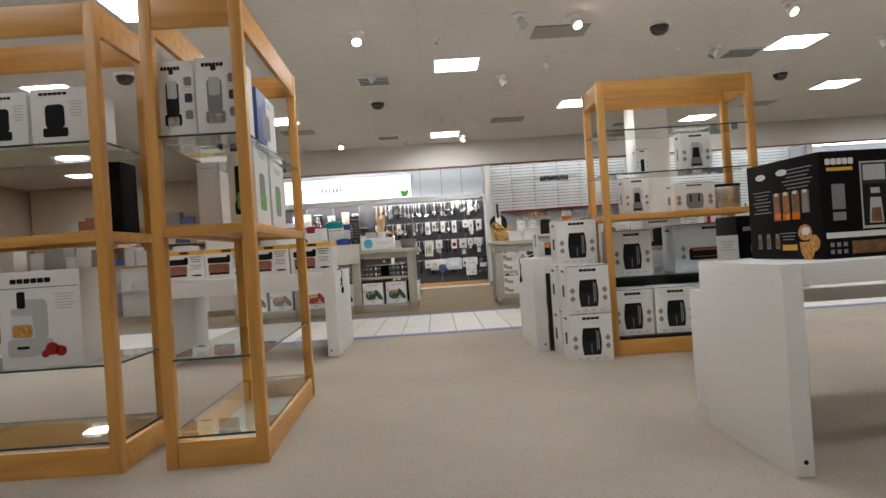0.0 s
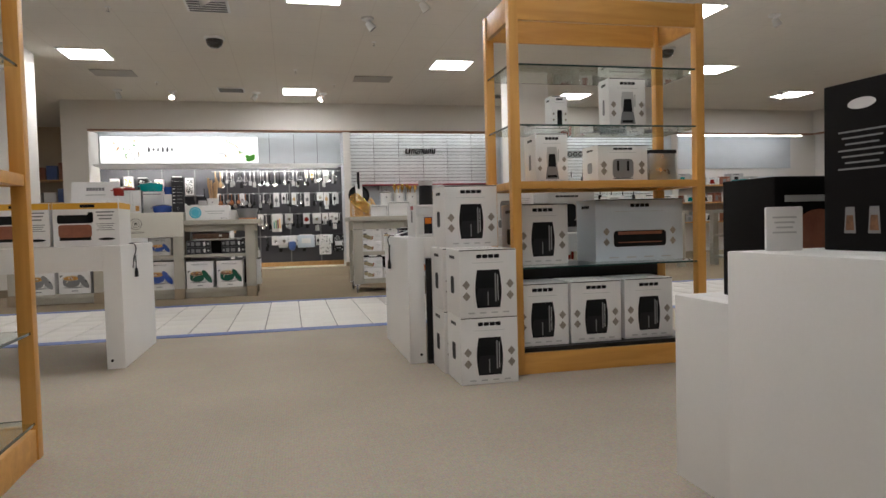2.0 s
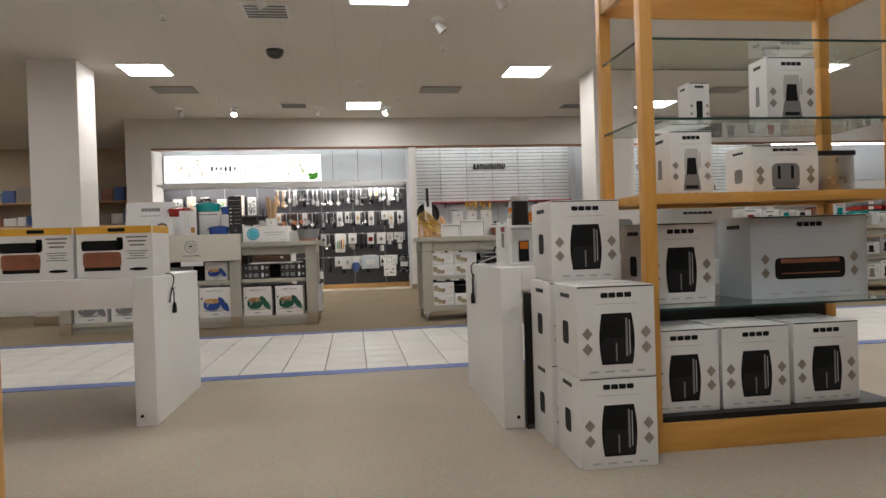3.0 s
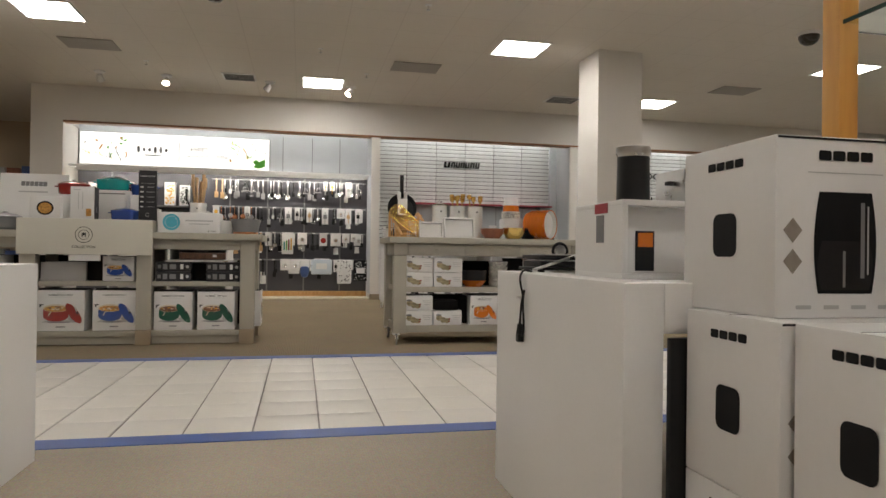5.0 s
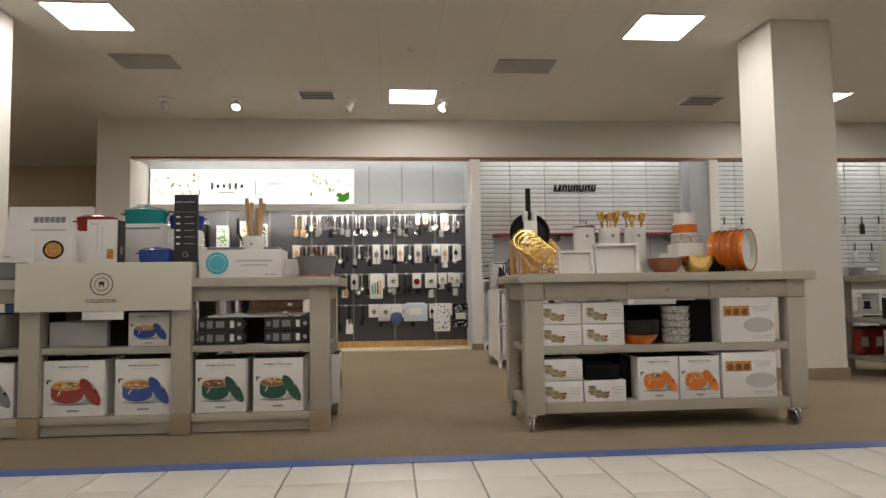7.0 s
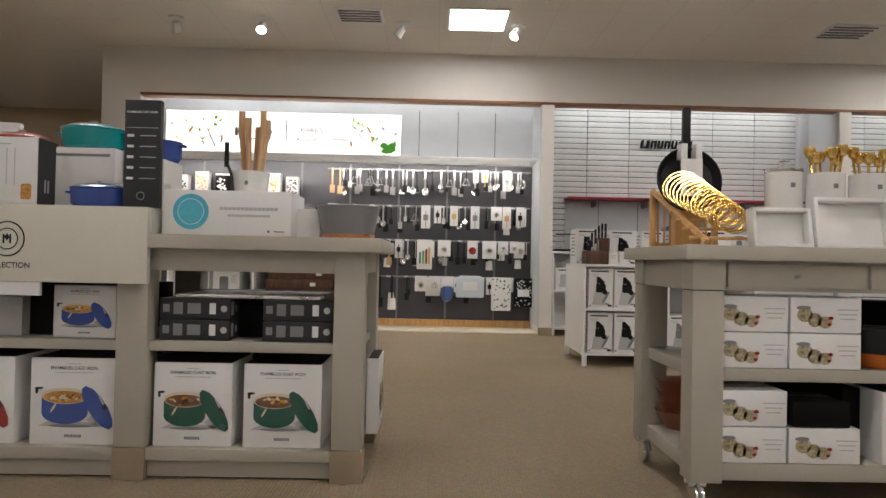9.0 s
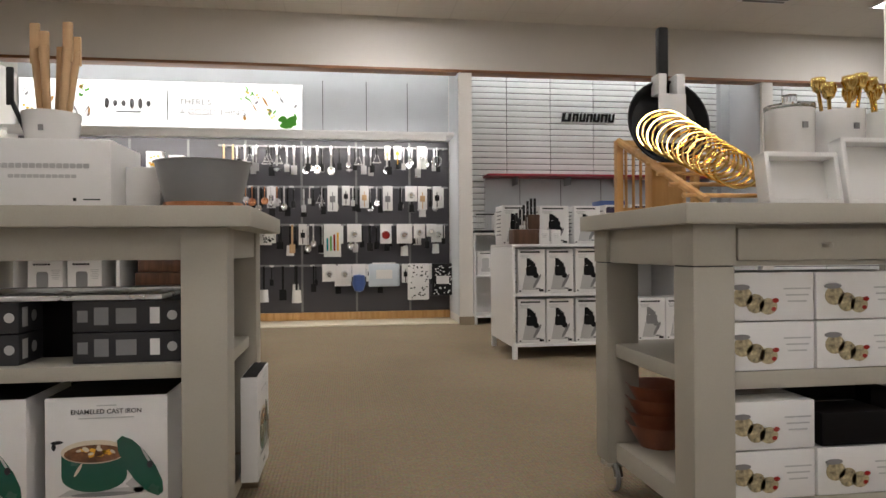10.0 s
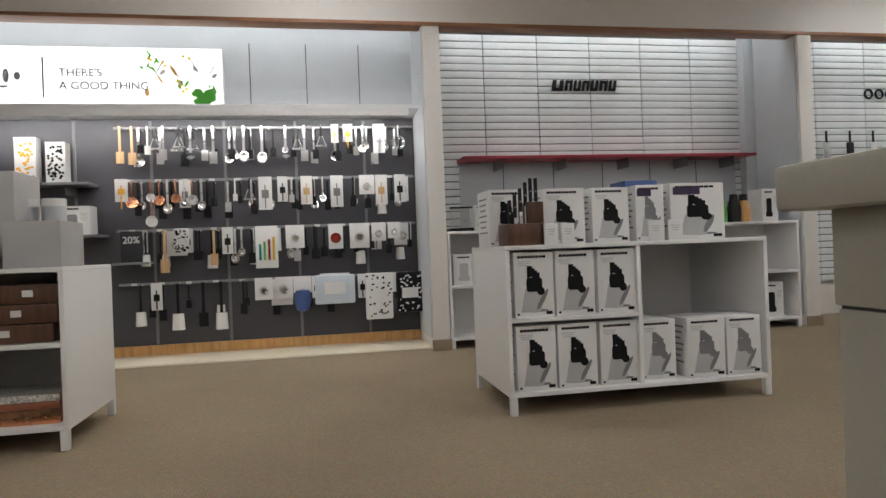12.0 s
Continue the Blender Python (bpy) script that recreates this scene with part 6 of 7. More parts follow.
for k in range(4):
    t = thing("serving_tray", (-1.16, 12.98, 0.113 + 0.034 * k), "copper-brown mottled serving tray in a pile", "tray", "trays")
    part("tray", slab(slab(bmesh.new(), -0.3, 0.3, -0.2, 0.2, 0, 0.012, 0.003), -0.305, 0.305, -0.205, -0.19, 0.0, 0.032, 0.004), (COPPER, FOODBROWN, TERRACOTTA, PATTERN)[k], t)
    part("rim", slab(slab(bmesh.new(), -0.305, -0.29, -0.19, 0.205, 0, 0.032, 0.004), 0.29, 0.305, -0.19, 0.205, 0, 0.032, 0.004), TERRACOTTA, t)
for x in (-2.1, -1.85):
    kitchen_box("ceramic_box", x, 12.8, zc, 0.22, 0.3, 0.3, CARD, "white ceramics carton on the bookcase", LIGHTPRINT)
    kitchen_box("ceramic_box", x, 12.8, 0.484, 0.22, 0.3, 0.26, CARD, "white ceramics carton on the bookcase", GREYPRINT)
    kitchen_box("ceramic_box", x, 12.8, 0.113, 0.22, 0.3, 0.28, GREYCARD, "grey ceramics carton on the bookcase", GREYPRINT)

# ---------------------------------------------------------------- hanging utensils
WALLF = BACK - 0.03
RAILS = (1.96, 1.51, 1.085, 0.63)
for z in RAILS:
    t = thing("peg_rail", (-1.35, WALLF, z), "chrome rail for hanging kitchen tools", "rail", "peg rails")
    part("bar", block(0, 2.55, -0.075, -0.06, -0.010, 0.010, 0.003), RAILSTEEL, t)
    for k in range(5):
        part("bracket", block(0.05 + 0.61 * k, 0.062 + 0.61 * k, -0.075, 0, -0.01, 0.01, 0), STEEL, t)
t = thing("wall_shelf", (-3.38, 15.32, 1.49), "grey wall shelf carrying tins and cartons", "shelf")
part("board", block(0, 1.88, 0, 0.27, -0.02, 0.0, 0.003), GREYPRINT, t)
for x in (0.3, 1.0, 1.7):
    part("bracket", block(x, x + 0.006, 0.03, 0.272, -0.1, -0.02, 0), GREYPRINT, t)
t = thing("wall_shelf", (-3.38, 15.32, 1.06), "grey wall shelf carrying cartons", "shelf")
part("board", block(0, 1.95, 0, 0.27, -0.02, 0.0, 0.003), GREYPRINT, t)
for x, m, mm, h in ((-2.07, YELLOW, CARD, 0.36), (-2.4, CARD, LEAFPRINT, 0.30), (-2.7, BLACKCARD, CARD, 0.34), (-2.95, CARD, YELLOW, 0.36), (-3.2, CARD, INK, 0.32)):
    t = carton("tea_tin", (x, 15.40, 1.49), 0.16, 0.12, h, CARD if m is YELLOW else m, "tall patterned tin with floral print", 0, "tins", "tin", False)
    rnd = random.Random(int(-x * 100))
    printed(t, "floral_print", mm if m is not YELLOW else YELLOW, "front", 0.12, [("ellipse", rnd.uniform(0.02, 0.14), rnd.uniform(0.03, h - 0.03), 0.024, 0.02) for _ in range(44)])
    part("lid", block(-0.002, 0.162, -0.002, 0.122, h, h + 0.02, 0.003), CARD, t)
t = carton("tea_tin", (-1.84, 15.40, 1.49), 0.15, 0.12, 0.34, CARD, "tall tin with a black floral print", 0, "tins", "tin", False)
rnd = random.Random(4)
printed(t, "floral_print", INK, "front", 0.12, [("diamond", rnd.uniform(0.02, 0.13), rnd.uniform(0.03, 0.31), 0.026, 0.024) for _ in range(52)])
for k in range(6):
    kitchen_box("tool_box", -3.3 + 0.31 * k, 15.38, 1.06, 0.24, 0.18, 0.24, (CARD, GREYCARD, CARD)[k % 3], "small kitchen tool carton", GREYPRINT)


def hung(x, z, kind, size=1.0, tint=None, back=0.0):
    """A tool on a peg: the peg, and the tool or its backing card."""
    names = {"spoon": ("kitchen_spoon", "steel spoon with a long handle"), "wood": ("wooden_spatula", "beech wooden spatula"), "ladle": ("ladle", "polished steel ladle"), "turner": ("turner", "flat steel turner"),
             "whisk": ("whisk", "round wire whisk"), "masher": ("masher", "steel potato masher"), "card": ("carded_tool", "white backing card with a small kitchen tool"), "dark": ("black_tool", "black plastic kitchen tool"),
             "cup": ("measuring_cup", "copper measuring cup"), "tray": ("container", "clear-lidded food container on a peg"), "mitt": ("oven_mitt", "patterned oven mitt"), "knives": ("knife_set_card", "card with four coloured knives"),
             "round": ("round_gadget_card", "white card with a round steel gadget"), "red": ("red_tool_card", "white card with a red ring gadget"), "brush": ("brush", "black-handled steel brush"), "blue": ("blue_mitt", "dark blue mitt with a white tag"),
             "book": ("pattern_card", "black and white patterned tool carton"), "white": ("white_tool", "white handled tool"), "yellow": ("yellow_card", "white card with a yellow tool")}
    name, lab = names[kind]
    t = thing(name, (x, WALLF - 0.19 + back, z), lab + " on a peg", name.replace("_", " "), "hanging tools")
    part("peg", rod((0, -0.03, 0), (0, 0.19 - back, 0.0), 0.0025, None, 6), STEEL, t)
    s = size
    if kind in ("spoon", "wood", "ladle", "turner", "dark", "white", "brush"):
        m = {"wood": BEECH, "dark": BLACK, "brush": BLACK, "white": CERAMIC}.get(kind, STEEL)
        part("handle", block(-0.008 * s, 0.008 * s, -0.004, 0.004, -0.17 * s, 0.005, 0.003), m, t)
        if kind in ("spoon", "ladle"):
            bm = lathe([(0, -0.02), (0.018, -0.016), (0.031, 0), (0.028, 0), (0.016, -0.012), (0, -0.016)], 18)
            bmesh.ops.transform(bm, matrix=Matrix.Translation((0, 0, -0.20 * s)) @ Matrix.Rotation(radians(70 if kind == "spoon" else 25), 4, "X") @ Matrix.Diagonal((s, s * 1.25, s, 1)), verts=bm.verts)
            part("bowl", bm, CHROME, t)
        elif kind == "brush":
            part("head", rod((0, 0, -0.26 * s), (0, 0, -0.17 * s), 0.035 * s, 0.03 * s, 16), CERAMIC if size > 1.1 else BLACK, t)
        else:
            part("blade", block(-0.024 * s, 0.024 * s, -0.003, 0.003, -0.235 * s, -0.16 * s, 0.0025), m if kind != "turner" else STEEL, t)
    elif kind == "whisk":
        part("handle", rod((0, 0, -0.1), (0, 0, 0.005), 0.007), STEEL, t)
        for k in range(4):
            part("wire", ring(0.05 * s, 0.0022, 24, 6, Matrix.Translation((0, 0, -0.15)) @ Matrix.Rotation(k * math.pi / 4, 4, "Z") @ Matrix.Rotation(radians(90), 4, "X")), CHROME, t)
    elif kind == "masher":
        part("handle", block(-0.008, 0.008, -0.005, 0.005, -0.09, 0.005, 0.003), BLACK, t)
        part("head", slab(rod((-0.01, 0, -0.09), (-0.04, 0, -0.17), 0.003, None, 6, rod((0.01, 0, -0.09), (0.04, 0, -0.17), 0.003, None, 6)), -0.05, 0.05, -0.02, 0.02, -0.18, -0.17, 0.003), STEEL, t)
    elif kind == "cup":
        part("handle", block(-0.006, 0.006, -0.003, 0.003, -0.10 * s, 0.005, 0.002), COPPER, t)
        bm = lathe([(0, -0.03), (0.03, -0.03), (0.034, 0), (0.031, 0), (0.028, -0.026), (0, -0.026)], 18)
        bmesh.ops.transform(bm, matrix=Matrix.Translation((0, 0, -0.13 * s)) @ Matrix.Rotation(radians(80), 4, "X") @ Matrix.Diagonal((s, s, s, 1)), verts=bm.verts)
        part("bowl", bm, COPPER if tint is None else tint, t)
    else:
        w, h = {"card": (0.075, 0.19), "yellow": (0.075, 0.14), "knives": (0.17, 0.33), "round": (0.15, 0.19), "red": (0.11, 0.19), "tray": (0.30, 0.22), "mitt": (0.2, 0.34), "blue": (0.14, 0.13), "book": (0.24, 0.36)}[kind]
        w, h = w * s, h * s
        body = {"tray": BLUECARD, "mitt": CARD, "book": INK}.get(kind, CARD)
        dp = 0.05 if kind in ("tray", "mitt", "book") else 0.003
        part("card", block(-w / 2, w / 2, -dp, 0.0, -h + 0.015, 0.015, min(0.02, dp * 0.45) if dp > 0.01 else 0.001), body, t)
        if kind in ("card", "yellow"):
            tm = YELLOW if kind == "yellow" else (tint or GREYPRINT)
            part("tool", slab(block(-0.005, 0.005, -dp - 0.010, -dp, -h * (1.25 if kind == "yellow" else 0.9), -h * 0.2, 0.002), -0.02 * s, 0.02 * s, -dp - 0.009, -dp, -h * 0.6, -h * 0.35, 0.004), tm, t)
        elif kind == "knives":
            for k, m in enumerate((TEAL, LEAFPRINT, RED, YELLOW)):
                part("knife", block(-0.065 + 0.038 * k, -0.045 + 0.038 * k, -0.012, -0.003, -0.28, -0.10 + 0.02 * k - 0.04, 0.003), m, t)
        elif kind in ("round", "red"):
            part("gadget", ring(0.032 * s, 0.009, 24, 8, Matrix.Translation((0, -0.012, -h * 0.5)) @ Matrix.Rotation(radians(90), 4, "X")), RED if kind == "red" else STEEL, t)
            part("gadget_hub", rod((0, -0.014, -h * 0.5), (0, -0.003, -h * 0.5), 0.02 * s, 0.026 * s, 18), RED if kind == "red" else CHROME, t)
        elif kind == "blue":
            part("mitt", lathe([(0, -0.30), (0.05, -0.28), (0.075, -0.2), (0.06, -0.11), (0, -0.1)], 20), NAVY, t)
        elif kind == "tray":
            part("label", block(-0.09, 0.09, -0.053, -0.05, -0.15, -0.05, 0), CARD, t)
            part("clip", block(-0.13, 0.13, -0.03, -0.01, 0.012, 0.03, 0.004), CERAMIC, t)
        else:
            rnd = random.Random(int(x * 90))
            bm = bmesh.new()
            for _ in range(46):
                u, v, a = rnd.uniform(-w * 0.44, w * 0.44), rnd.uniform(-h * 0.92, -0.005), rnd.uniform(0.004, 0.012)
                slab(bm, u - a, u + a, -dp - 0.002, -dp, v - 0.007, v + 0.007)
            part("pattern", bm, INK if kind == "mitt" else CARD, t)
            part("label", block(-w * 0.3, w * 0.3, -dp - 0.004, -dp, -h * 0.6, -h * 0.35, 0), CARD, t)
    return t


def along(p):
    """Where a tool hangs, counted along the rail from its west end."""
    return -1.27 + 0.00472 * p


TINTS = (INK, STEEL, GREYPRINT, BEECH, BLACK)
for k, (p, kind, s) in enumerate(((0, "wood", 1.3), (20, "wood", 1.35), (46, "white", 1.0), (72, "turner", 1.2), (99, "masher", 1.0), (118, "ladle", 1.3), (157, "turner", 1.35), (189, "dark", 1.2), (210, "spoon", 1.3), (242, "spoon", 1.35), (284, "ladle", 1.3),
                                  (318, "turner", 1.3), (349, "masher", 1.2), (374, "card", 0.85), (398, "yellow", 1.1), (425, "spoon", 1.0), (456, "card", 1.35), (492, "whisk", 1.2))):
    hung(along(p), RAILS[0] - 0.01, kind, s, TINTS[k % 5] if kind == "card" else None)
for k, (p, kind, s) in enumerate(((0, "yellow", 1.35), (17, "cup", 1.4), (48, "cup", 1.1), (62, "cup", 1.3), (76, "spoon", 1.2), (90, "cup", 1.2), (104, "ladle", 1.0), (118, "cup", 1.3), (134, "spoon", 1.1), (192, "white", 0.8), (217, "masher", 0.8), (245, "card", 1.5), (276, "card", 1.15),
                                  (292, "turner", 0.9), (319, "card", 1.3), (348, "spoon", 0.9), (374, "card", 1.45), (405, "dark", 1.0), (430, "round", 0.9), (457, "card", 1.4), (492, "card", 1.3))):
    hung(along(p), RAILS[1] - 0.01, kind, s, (COPPER if k in (1, 3, 5) else STEEL) if kind == "cup" else TINTS[(k * 2) % 5] if kind == "card" else None)
hung(along(48), RAILS[1] - 0.17, "cup", 1.4, CERAMIC)
for k, (p, kind, s) in enumerate(((68, "wood", 1.5), (98, "mitt", 0.6), (122, "dark", 1.1), (152, "wood", 1.3), (176, "card", 1.2), (200, "spoon", 1.0), (244, "knives", 1.1), (295, "round", 1.05), (330, "dark", 1.2), (369, "red", 1.15), (413, "round", 1.15), (449, "round", 0.85), (478, "round", 0.75), (507, "dark", 0.9))):
    hung(along(p), RAILS[2] - 0.01, kind, s, TINTS[k % 5] if kind == "card" else None)
for p, kind, s in ((87, "brush", 1.5), (130, "dark", 1.6), (161, "brush", 1.55), (236, "round", 1.0), (272, "round", 1.0), (305, "blue", 1.1), (364, "tray", 1.15), (445, "mitt", 1.2), (503, "book", 1.0)):
    hung(along(p), RAILS[3], kind, s)
rnd = random.Random(17)
for row, kinds in ((0, ("dark", "spoon", "turner")), (1, ("dark", "dark", "spoon", "ladle")), (2, ("dark", "brush", "turner", "card"))):
    for k in range(13):
        hung(-1.15 + 0.182 * k + rnd.uniform(-0.02, 0.02), RAILS[row] - 0.012, rnd.choice(kinds), rnd.uniform(1.0, 1.4), None, 0.10)
for k in range(5):
    hung(-1.0 + 0.47 * k, RAILS[3] - 0.012, "dark", 1.3, None, 0.10)
rnd = random.Random(29)
for row, many, kinds in ((0, 16, ("dark", "spoon", "brush", "masher")), (1, 20, ("dark", "brush", "dark", "turner", "card")), (2, 16, ("dark", "brush", "spoon", "dark", "round")), (3, 9, ("dark", "brush", "round", "card"))):
    for k in range(many):
        hung(-1.2 + 2.36 * (k + 0.5) / many + rnd.uniform(-0.03, 0.03), RAILS[row] - rnd.uniform(0.012, 0.03), rnd.choice(kinds), rnd.uniform(0.75, 1.25), rnd.choice(TINTS), rnd.uniform(0.05, 0.08))
for p, kind, s in ((25, "brush", 1.3), (52, "card", 1.2), (200, "dark", 1.2), (330, "card", 1.0), (415, "card", 1.1), (485, "round", 0.9)):
    hung(along(p), RAILS[3] - 0.005, kind, s, INK)
for z in RAILS[1:]:
    t = thing("price_strip", (-1.33, WALLF - 0.079, z), "clear price strip with pale tags clipped to a rail", "price strip", "price strips")
    part("strip", block(0, 2.5, -0.003, 0.0, -0.012, 0.012, 0.001), RAILSTEEL, t)
    for k in range(11):
        part("price_tag", block(0.08 + 0.22 * k, 0.13 + 0.22 * k, -0.005, -0.003, -0.010, 0.010, 0), CARD, t)
t = carton("price_sign", (-1.30, 15.42, 0.82), 0.17, 0.03, 0.26, DARKCARD, "dark grey discount card reading 20%", 0, category="sign", lid=False)
lettering(t, "20%", 0.08, (0.085, -0.002, 0.16), CARD)
carton("tool_shelf", (-1.36, 15.38, 0.80), 0.28, 0.2, 0.02, GREYPRINT, "small grey shelf on the display panel", category="shelf", lid=False)

# ---------------------------------------------------------------- next bay and beyond
rnd = random.Random(21)
for k in range(22):
    x = 4.95 + 0.14 * k
    t = thing("hanging_pan", (x, 15.50, 1.90 - 0.42 * (k % 2)), "black kitchen tool hanging on the slatwall", "kitchen tool", "slatwall tools")
    part("peg", rod((0, -0.03, 0), (0, 0.084, 0), 0.003, None, 6), STEEL, t)
    part("handle", block(-0.01, 0.01, -0.006, 0.006, -0.13, 0.0, 0.003), BLACK, t)
    part("head", block(-0.04, 0.04, -0.01, 0.01, -0.28, -0.12, 0.008), (BLACK, STEEL, CARD)[k % 3], t)
t = thing("wall_sign", (6.1, BACK - 0.06, 2.25), "row of black block letters mounted on the slatwall", "sign")
for k in range(6):
    part("letter_block", ring(0.045, 0.012, 20, 6, Matrix.Translation((0.13 * k, 0.01, 0.05)) @ Matrix.Rotation(radians(90), 4, "X")), INK, t)


def far_table(at, w, d, seed, label):
    t = thing("display_counter", at, label, "counter", "far counters")
    part("worktop", block(-0.04, w + 0.04, -0.04, d + 0.04, 0.86, 0.91, 0.006), GREY, t)
    for x in (0, w - 0.1):
        for y in (0, d - 0.1):
            part("leg", block(x, x + 0.1, y, y + 0.1, 0, 0.86, 0.005), GREY, t)
    for z in (0.12, 0.47):
        part("shelf", block(0.02, w - 0.02, 0.02, d - 0.02, z, z + 0.04, 0.003), GREY, t)
    part("apron", block(0.1, w - 0.1, 0.02, 0.045, 0.77, 0.86, 0.002), GREY, t)
    r = random.Random(seed)
    x = 0.12
    while x < w - 0.35:
        ww = r.uniform(0.2, 0.34)
        kitchen_box("cookware_box", at[0] + x, at[1] + 0.04, 0.161, ww - 0.015, 0.3, r.uniform(0.2, 0.29), r.choice((CARD, CARD, DARKCARD)), "cookware carton on a counter shelf", r.choice((INK, GREYENAMEL, RED)))
        kitchen_box("cookware_box", at[0] + x, at[1] + 0.04, 0.511, ww - 0.015, 0.3, r.uniform(0.15, 0.24), r.choice((CARD, GREYCARD, DARKCARD)), "cookware carton on a counter shelf", r.choice((INK, GREYENAMEL)))
        if r.random() < 0.6:
            dutch_oven(at[0] + x + 0.12, at[1] + 0.25, 0.911, r.uniform(0.09, 0.13), r.uniform(0.08, 0.14), r.choice((STEEL, BLACK, STEEL, GREYENAMEL)), "lidded saucepan on a display counter")
        else:
            kitchen_box("cookware_box", at[0] + x, at[1] + 0.1, 0.911, ww - 0.03, 0.25, r.uniform(0.18, 0.3), CARD, "white cookware carton on display", r.choice((INK, RED, STEEL)))
        x += ww
    return t


far_table((4.45, 11.1, 0), 1.9, 0.8, 3, "putty-grey wooden counter stacked with pans and cartons")
far_table((7.0, 10.6, 0), 1.5, 0.8, 4, "putty-grey wooden counter stacked with pans and cartons")
far_table((5.4, 13.3, 0), 2.2, 0.7, 8, "putty-grey wooden counter stacked with pans and cartons")
far_table((9.4, 11.2, 0), 2.0, 0.8, 9, "putty-grey wooden counter stacked with pans and cartons")
for x in (4.57, 4.71, 4.85):
    t = thing("red_canister", (x, 11.74, 0.161), "red canister with a dark lid on a counter shelf", "canister", "red canisters")
    part("can", lathe([(0, 0), (0.058, 0), (0.062, 0.01), (0.062, 0.24), (0, 0.24)], 24), RED, t)
    part("lid", lathe([(0, 0.24), (0.064, 0.24), (0.062, 0.27), (0, 0.275)], 24), BLACK, t)
    part("label", block(-0.03, 0.03, -0.066, -0.060, 0.08, 0.17, 0), CARD, t)
for k, (m, z) in enumerate(((CARD, 0), (RED, 0.07), (CARD, 0.14), (TEAL, 0.21), (GREYPRINT, 0.28), (RED, 0.35), (CARD, 0.42))):
    for x in (7.2, 7.6, 8.0):
        t = thing("folded_towel", (x, 10.8, 0.911 + z), "folded kitchen towel in a coloured pile", "towel", "towels")
        part("towel", block(0, 0.34, 0, 0.3, 0, 0.062, 0.02), (m, CARD, TEAL, RED)[(k + int(x * 10)) % 4], t)
        part("label_band", block(0.12, 0.2, -0.003, 0.0, 0.01, 0.05, 0), CARD, t)
# wooden wall shelves in the last bay and along the east return
for k, (x, y, turn, w) in enumerate(((8.75, 15.2, 0, 3.7), (12.55, 14.6, -90, 4.5))):
    for z in (1.15, 1.55, 0.7):
        t = thing("wall_shelf", (x, y, z), "honey wood wall shelf with stock", "shelf", "wooden wall shelves", turn)
        part("board", block(0, w, 0, 0.4, -0.03, 0, 0.004), BAMBOO, t)
        part("upstand", block(0, w, 0.385, 0.4, 0, 0.08, 0.002), BAMBOO, t)
    r = random.Random(31 + k)
    for z in (1.15, 1.55, 0.7):
        u = 0.1
        while u < w - 0.4:
            ww = r.uniform(0.2, 0.45)
            q = pose(x, y, z, 0, 0, turn) @ Vector((u, 0.05, 0))
            kitchen_box("stock_box", q.x, q.y, z, ww - 0.03, 0.25, r.uniform(0.14, 0.28), r.choice((CARD, GREYCARD, BLUECARD, TERRACOTTA)), "carton on a wooden wall shelf", r.choice((INK, TEAL, RED, GREYPRINT)), turn)
            u += ww
# far department seen past the wall's west end
for k in range(3):
    for z in (0.5, 1.0, 1.5, 2.0):
        t = thing("wall_shelf", (-9.8 + 2.1 * k, 17.8, z), "brown wooden shelf in the far department", "shelf", "far shelves")
        part("board", block(0, 2.0, 0, 0.45, -0.03, 0, 0.004), BAMBOO, t)
        part("end_panel", block(0, 0.03, 0, 0.45, -0.47, -0.03, 0.003), BAMBOO, t)
        r = random.Random(50 + k * 7 + int(z * 4))
        u = 0.08
        while u < 1.75:
            ww = r.uniform(0.18, 0.4)
            carton("linen_pack", (-9.8 + 2.1 * k + u, 17.85, z), ww - 0.03, 0.3, r.uniform(0.15, 0.38), r.choice((CARD, GREYCARD, TERRACOTTA, BRONZE, NAVY)), "packed linen on a far shelf", lid=False, category="pack")
            u += ww
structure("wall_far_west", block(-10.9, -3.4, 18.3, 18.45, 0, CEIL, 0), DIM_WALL)
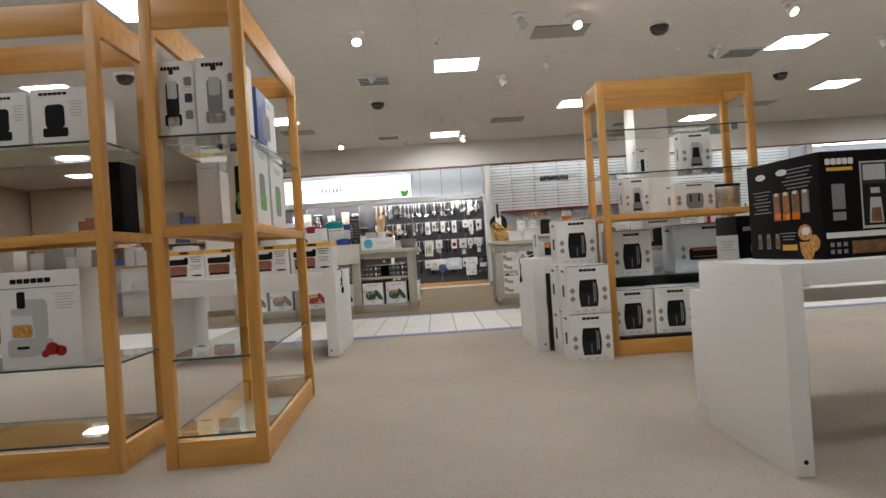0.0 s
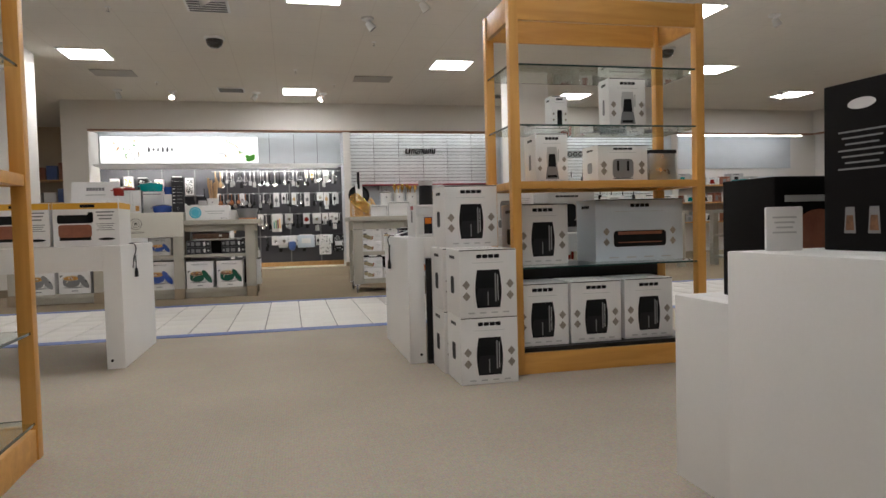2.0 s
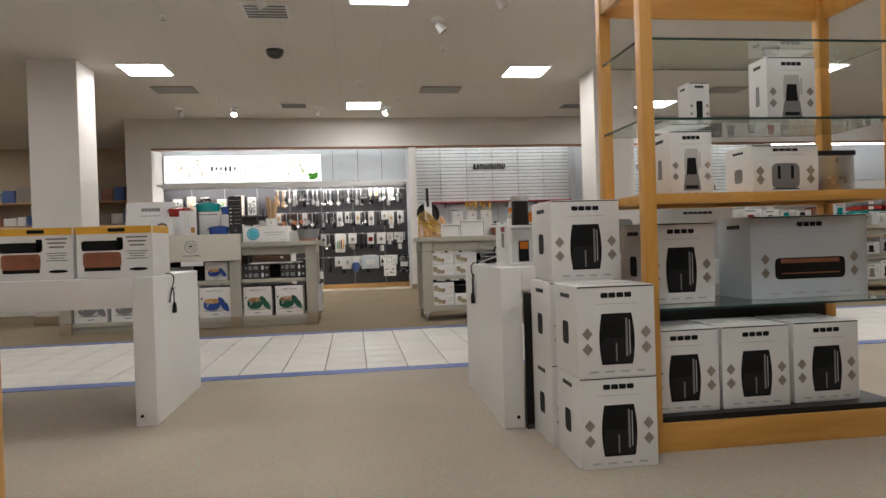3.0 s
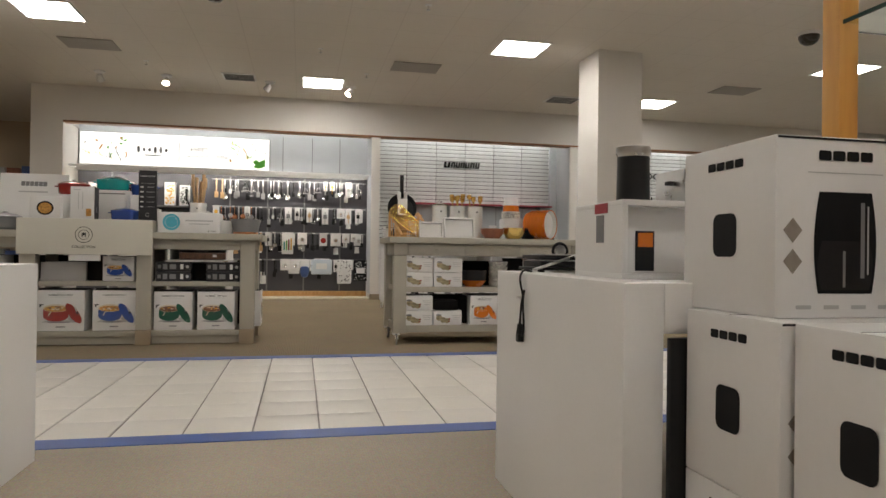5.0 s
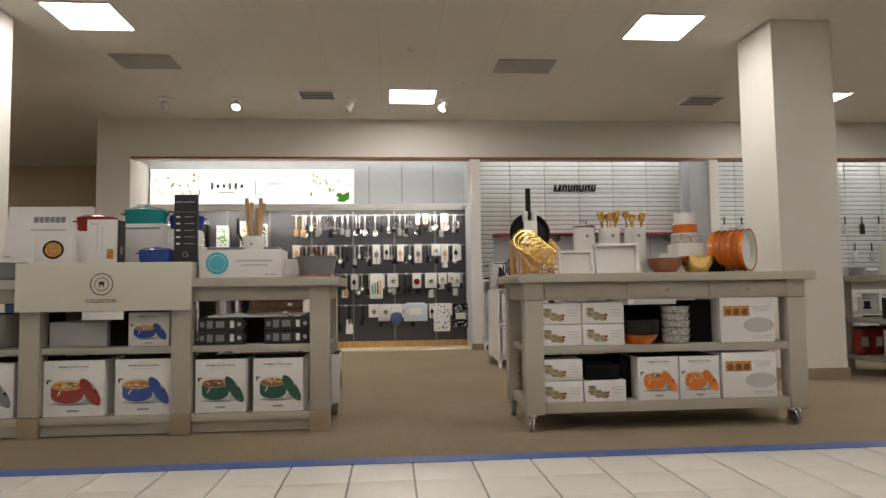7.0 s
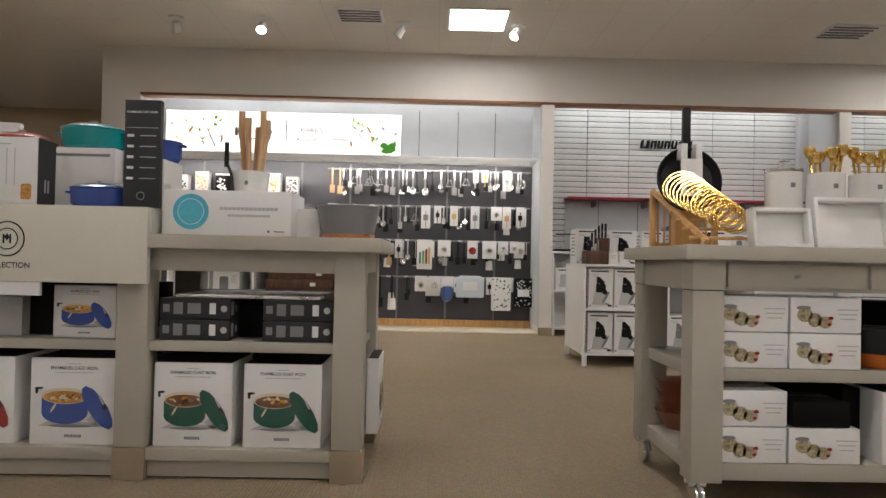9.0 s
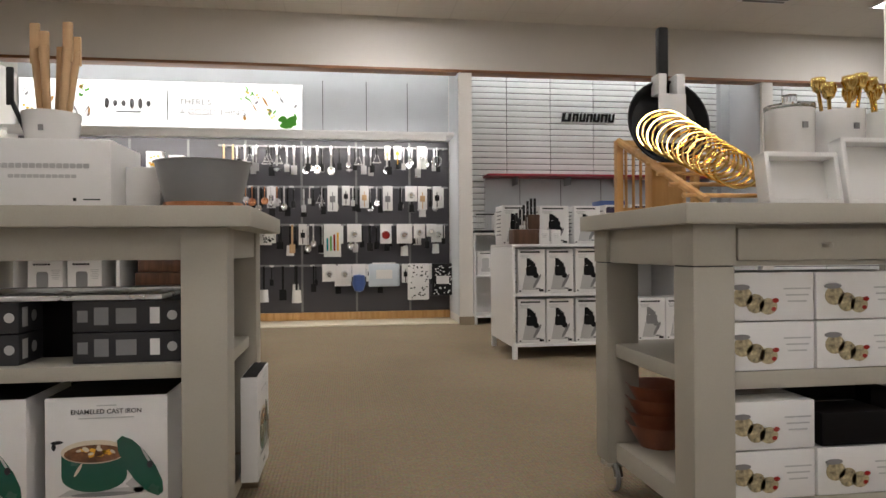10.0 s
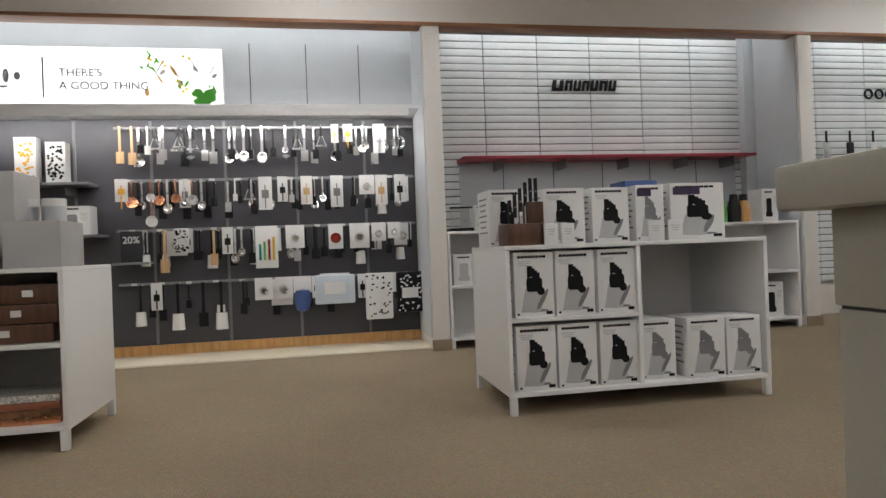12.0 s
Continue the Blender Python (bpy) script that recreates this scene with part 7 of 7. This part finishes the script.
for k in range(3):
    t = thing("low_gondola", (-9.3 + 1.75 * k, 12.4, 0), "low white gondola stacked with boxes", "gondola", "gondolas")
    part("body", block(0, 1.6, 0, 0.8, 0, 0.9, 0.004), WHITE, t)
    part("shelf", block(-0.01, 1.61, -0.12, 0.0, 0.45, 0.48, 0.003), WHITE, t)
    part("top", block(-0.02, 1.62, -0.02, 0.82, 0.9, 0.93, 0.004), BAMBOO, t)
    r = random.Random(70 + k)
    u = 0.05
    while u < 1.3:
        ww = r.uniform(0.2, 0.42)
        carton("linen_pack", (-9.3 + 1.75 * k + u, 12.5, 0.93), ww - 0.03, 0.4, r.uniform(0.2, 0.45), r.choice((CARD, CARD, GREYCARD, BRONZE)), "pale boxed linen on a gondola", lid=False, category="pack")
        carton("small_pack", (-9.3 + 1.75 * k + u, 12.29, 0.48), ww - 0.03, 0.1, r.uniform(0.1, 0.2), r.choice((RED, BLACKCARD, CARD)), "small pack on a gondola shelf", lid=False, category="pack")
        u += ww


# ---------------------------------------------------------------- aisle tiles, last
STEP, ROWS_N = 0.285, 7
tile_mesh = mesh_of("tile", block(0.0045, STEP - 0.0045, 0.0008, STEP - 0.0008, -0.008, 0.0, 0.001), TILE)
FIRST = -0.09 - 38 * STEP
rest = bmesh.new()
for c in range(88):
    for r in range(ROWS_N):
        x, y = FIRST + c * STEP, 6.92 + r * STEP
        if 23 <= c < 65:
            tile = new("tile", tile_mesh)
            tile.parent = aisle
            tile.location = (x, y, 0.001 * ((c * 7 + r * 3) % 3) / 3)
        else:
            slab(rest, x + 0.0035, x + STEP - 0.0035, y + 0.0015, y + STEP - 0.0015, -0.008, 0.0)
stuff = part("far_tiles", rest, TILE, aisle, "glossy off-white floor tiles")
tagged(stuff, kind="stuff")


# ---------------------------------------------------------------- the plan brought to true size
for data in (*bpy.data.meshes, *bpy.data.curves):
    data.transform(Matrix.Scale(UNIT, 4))
for cu in bpy.data.curves:
    cu.bevel_depth *= UNIT
for ob in bpy.data.objects:
    if ob is not cam:
        ob.location = ob.location * UNIT
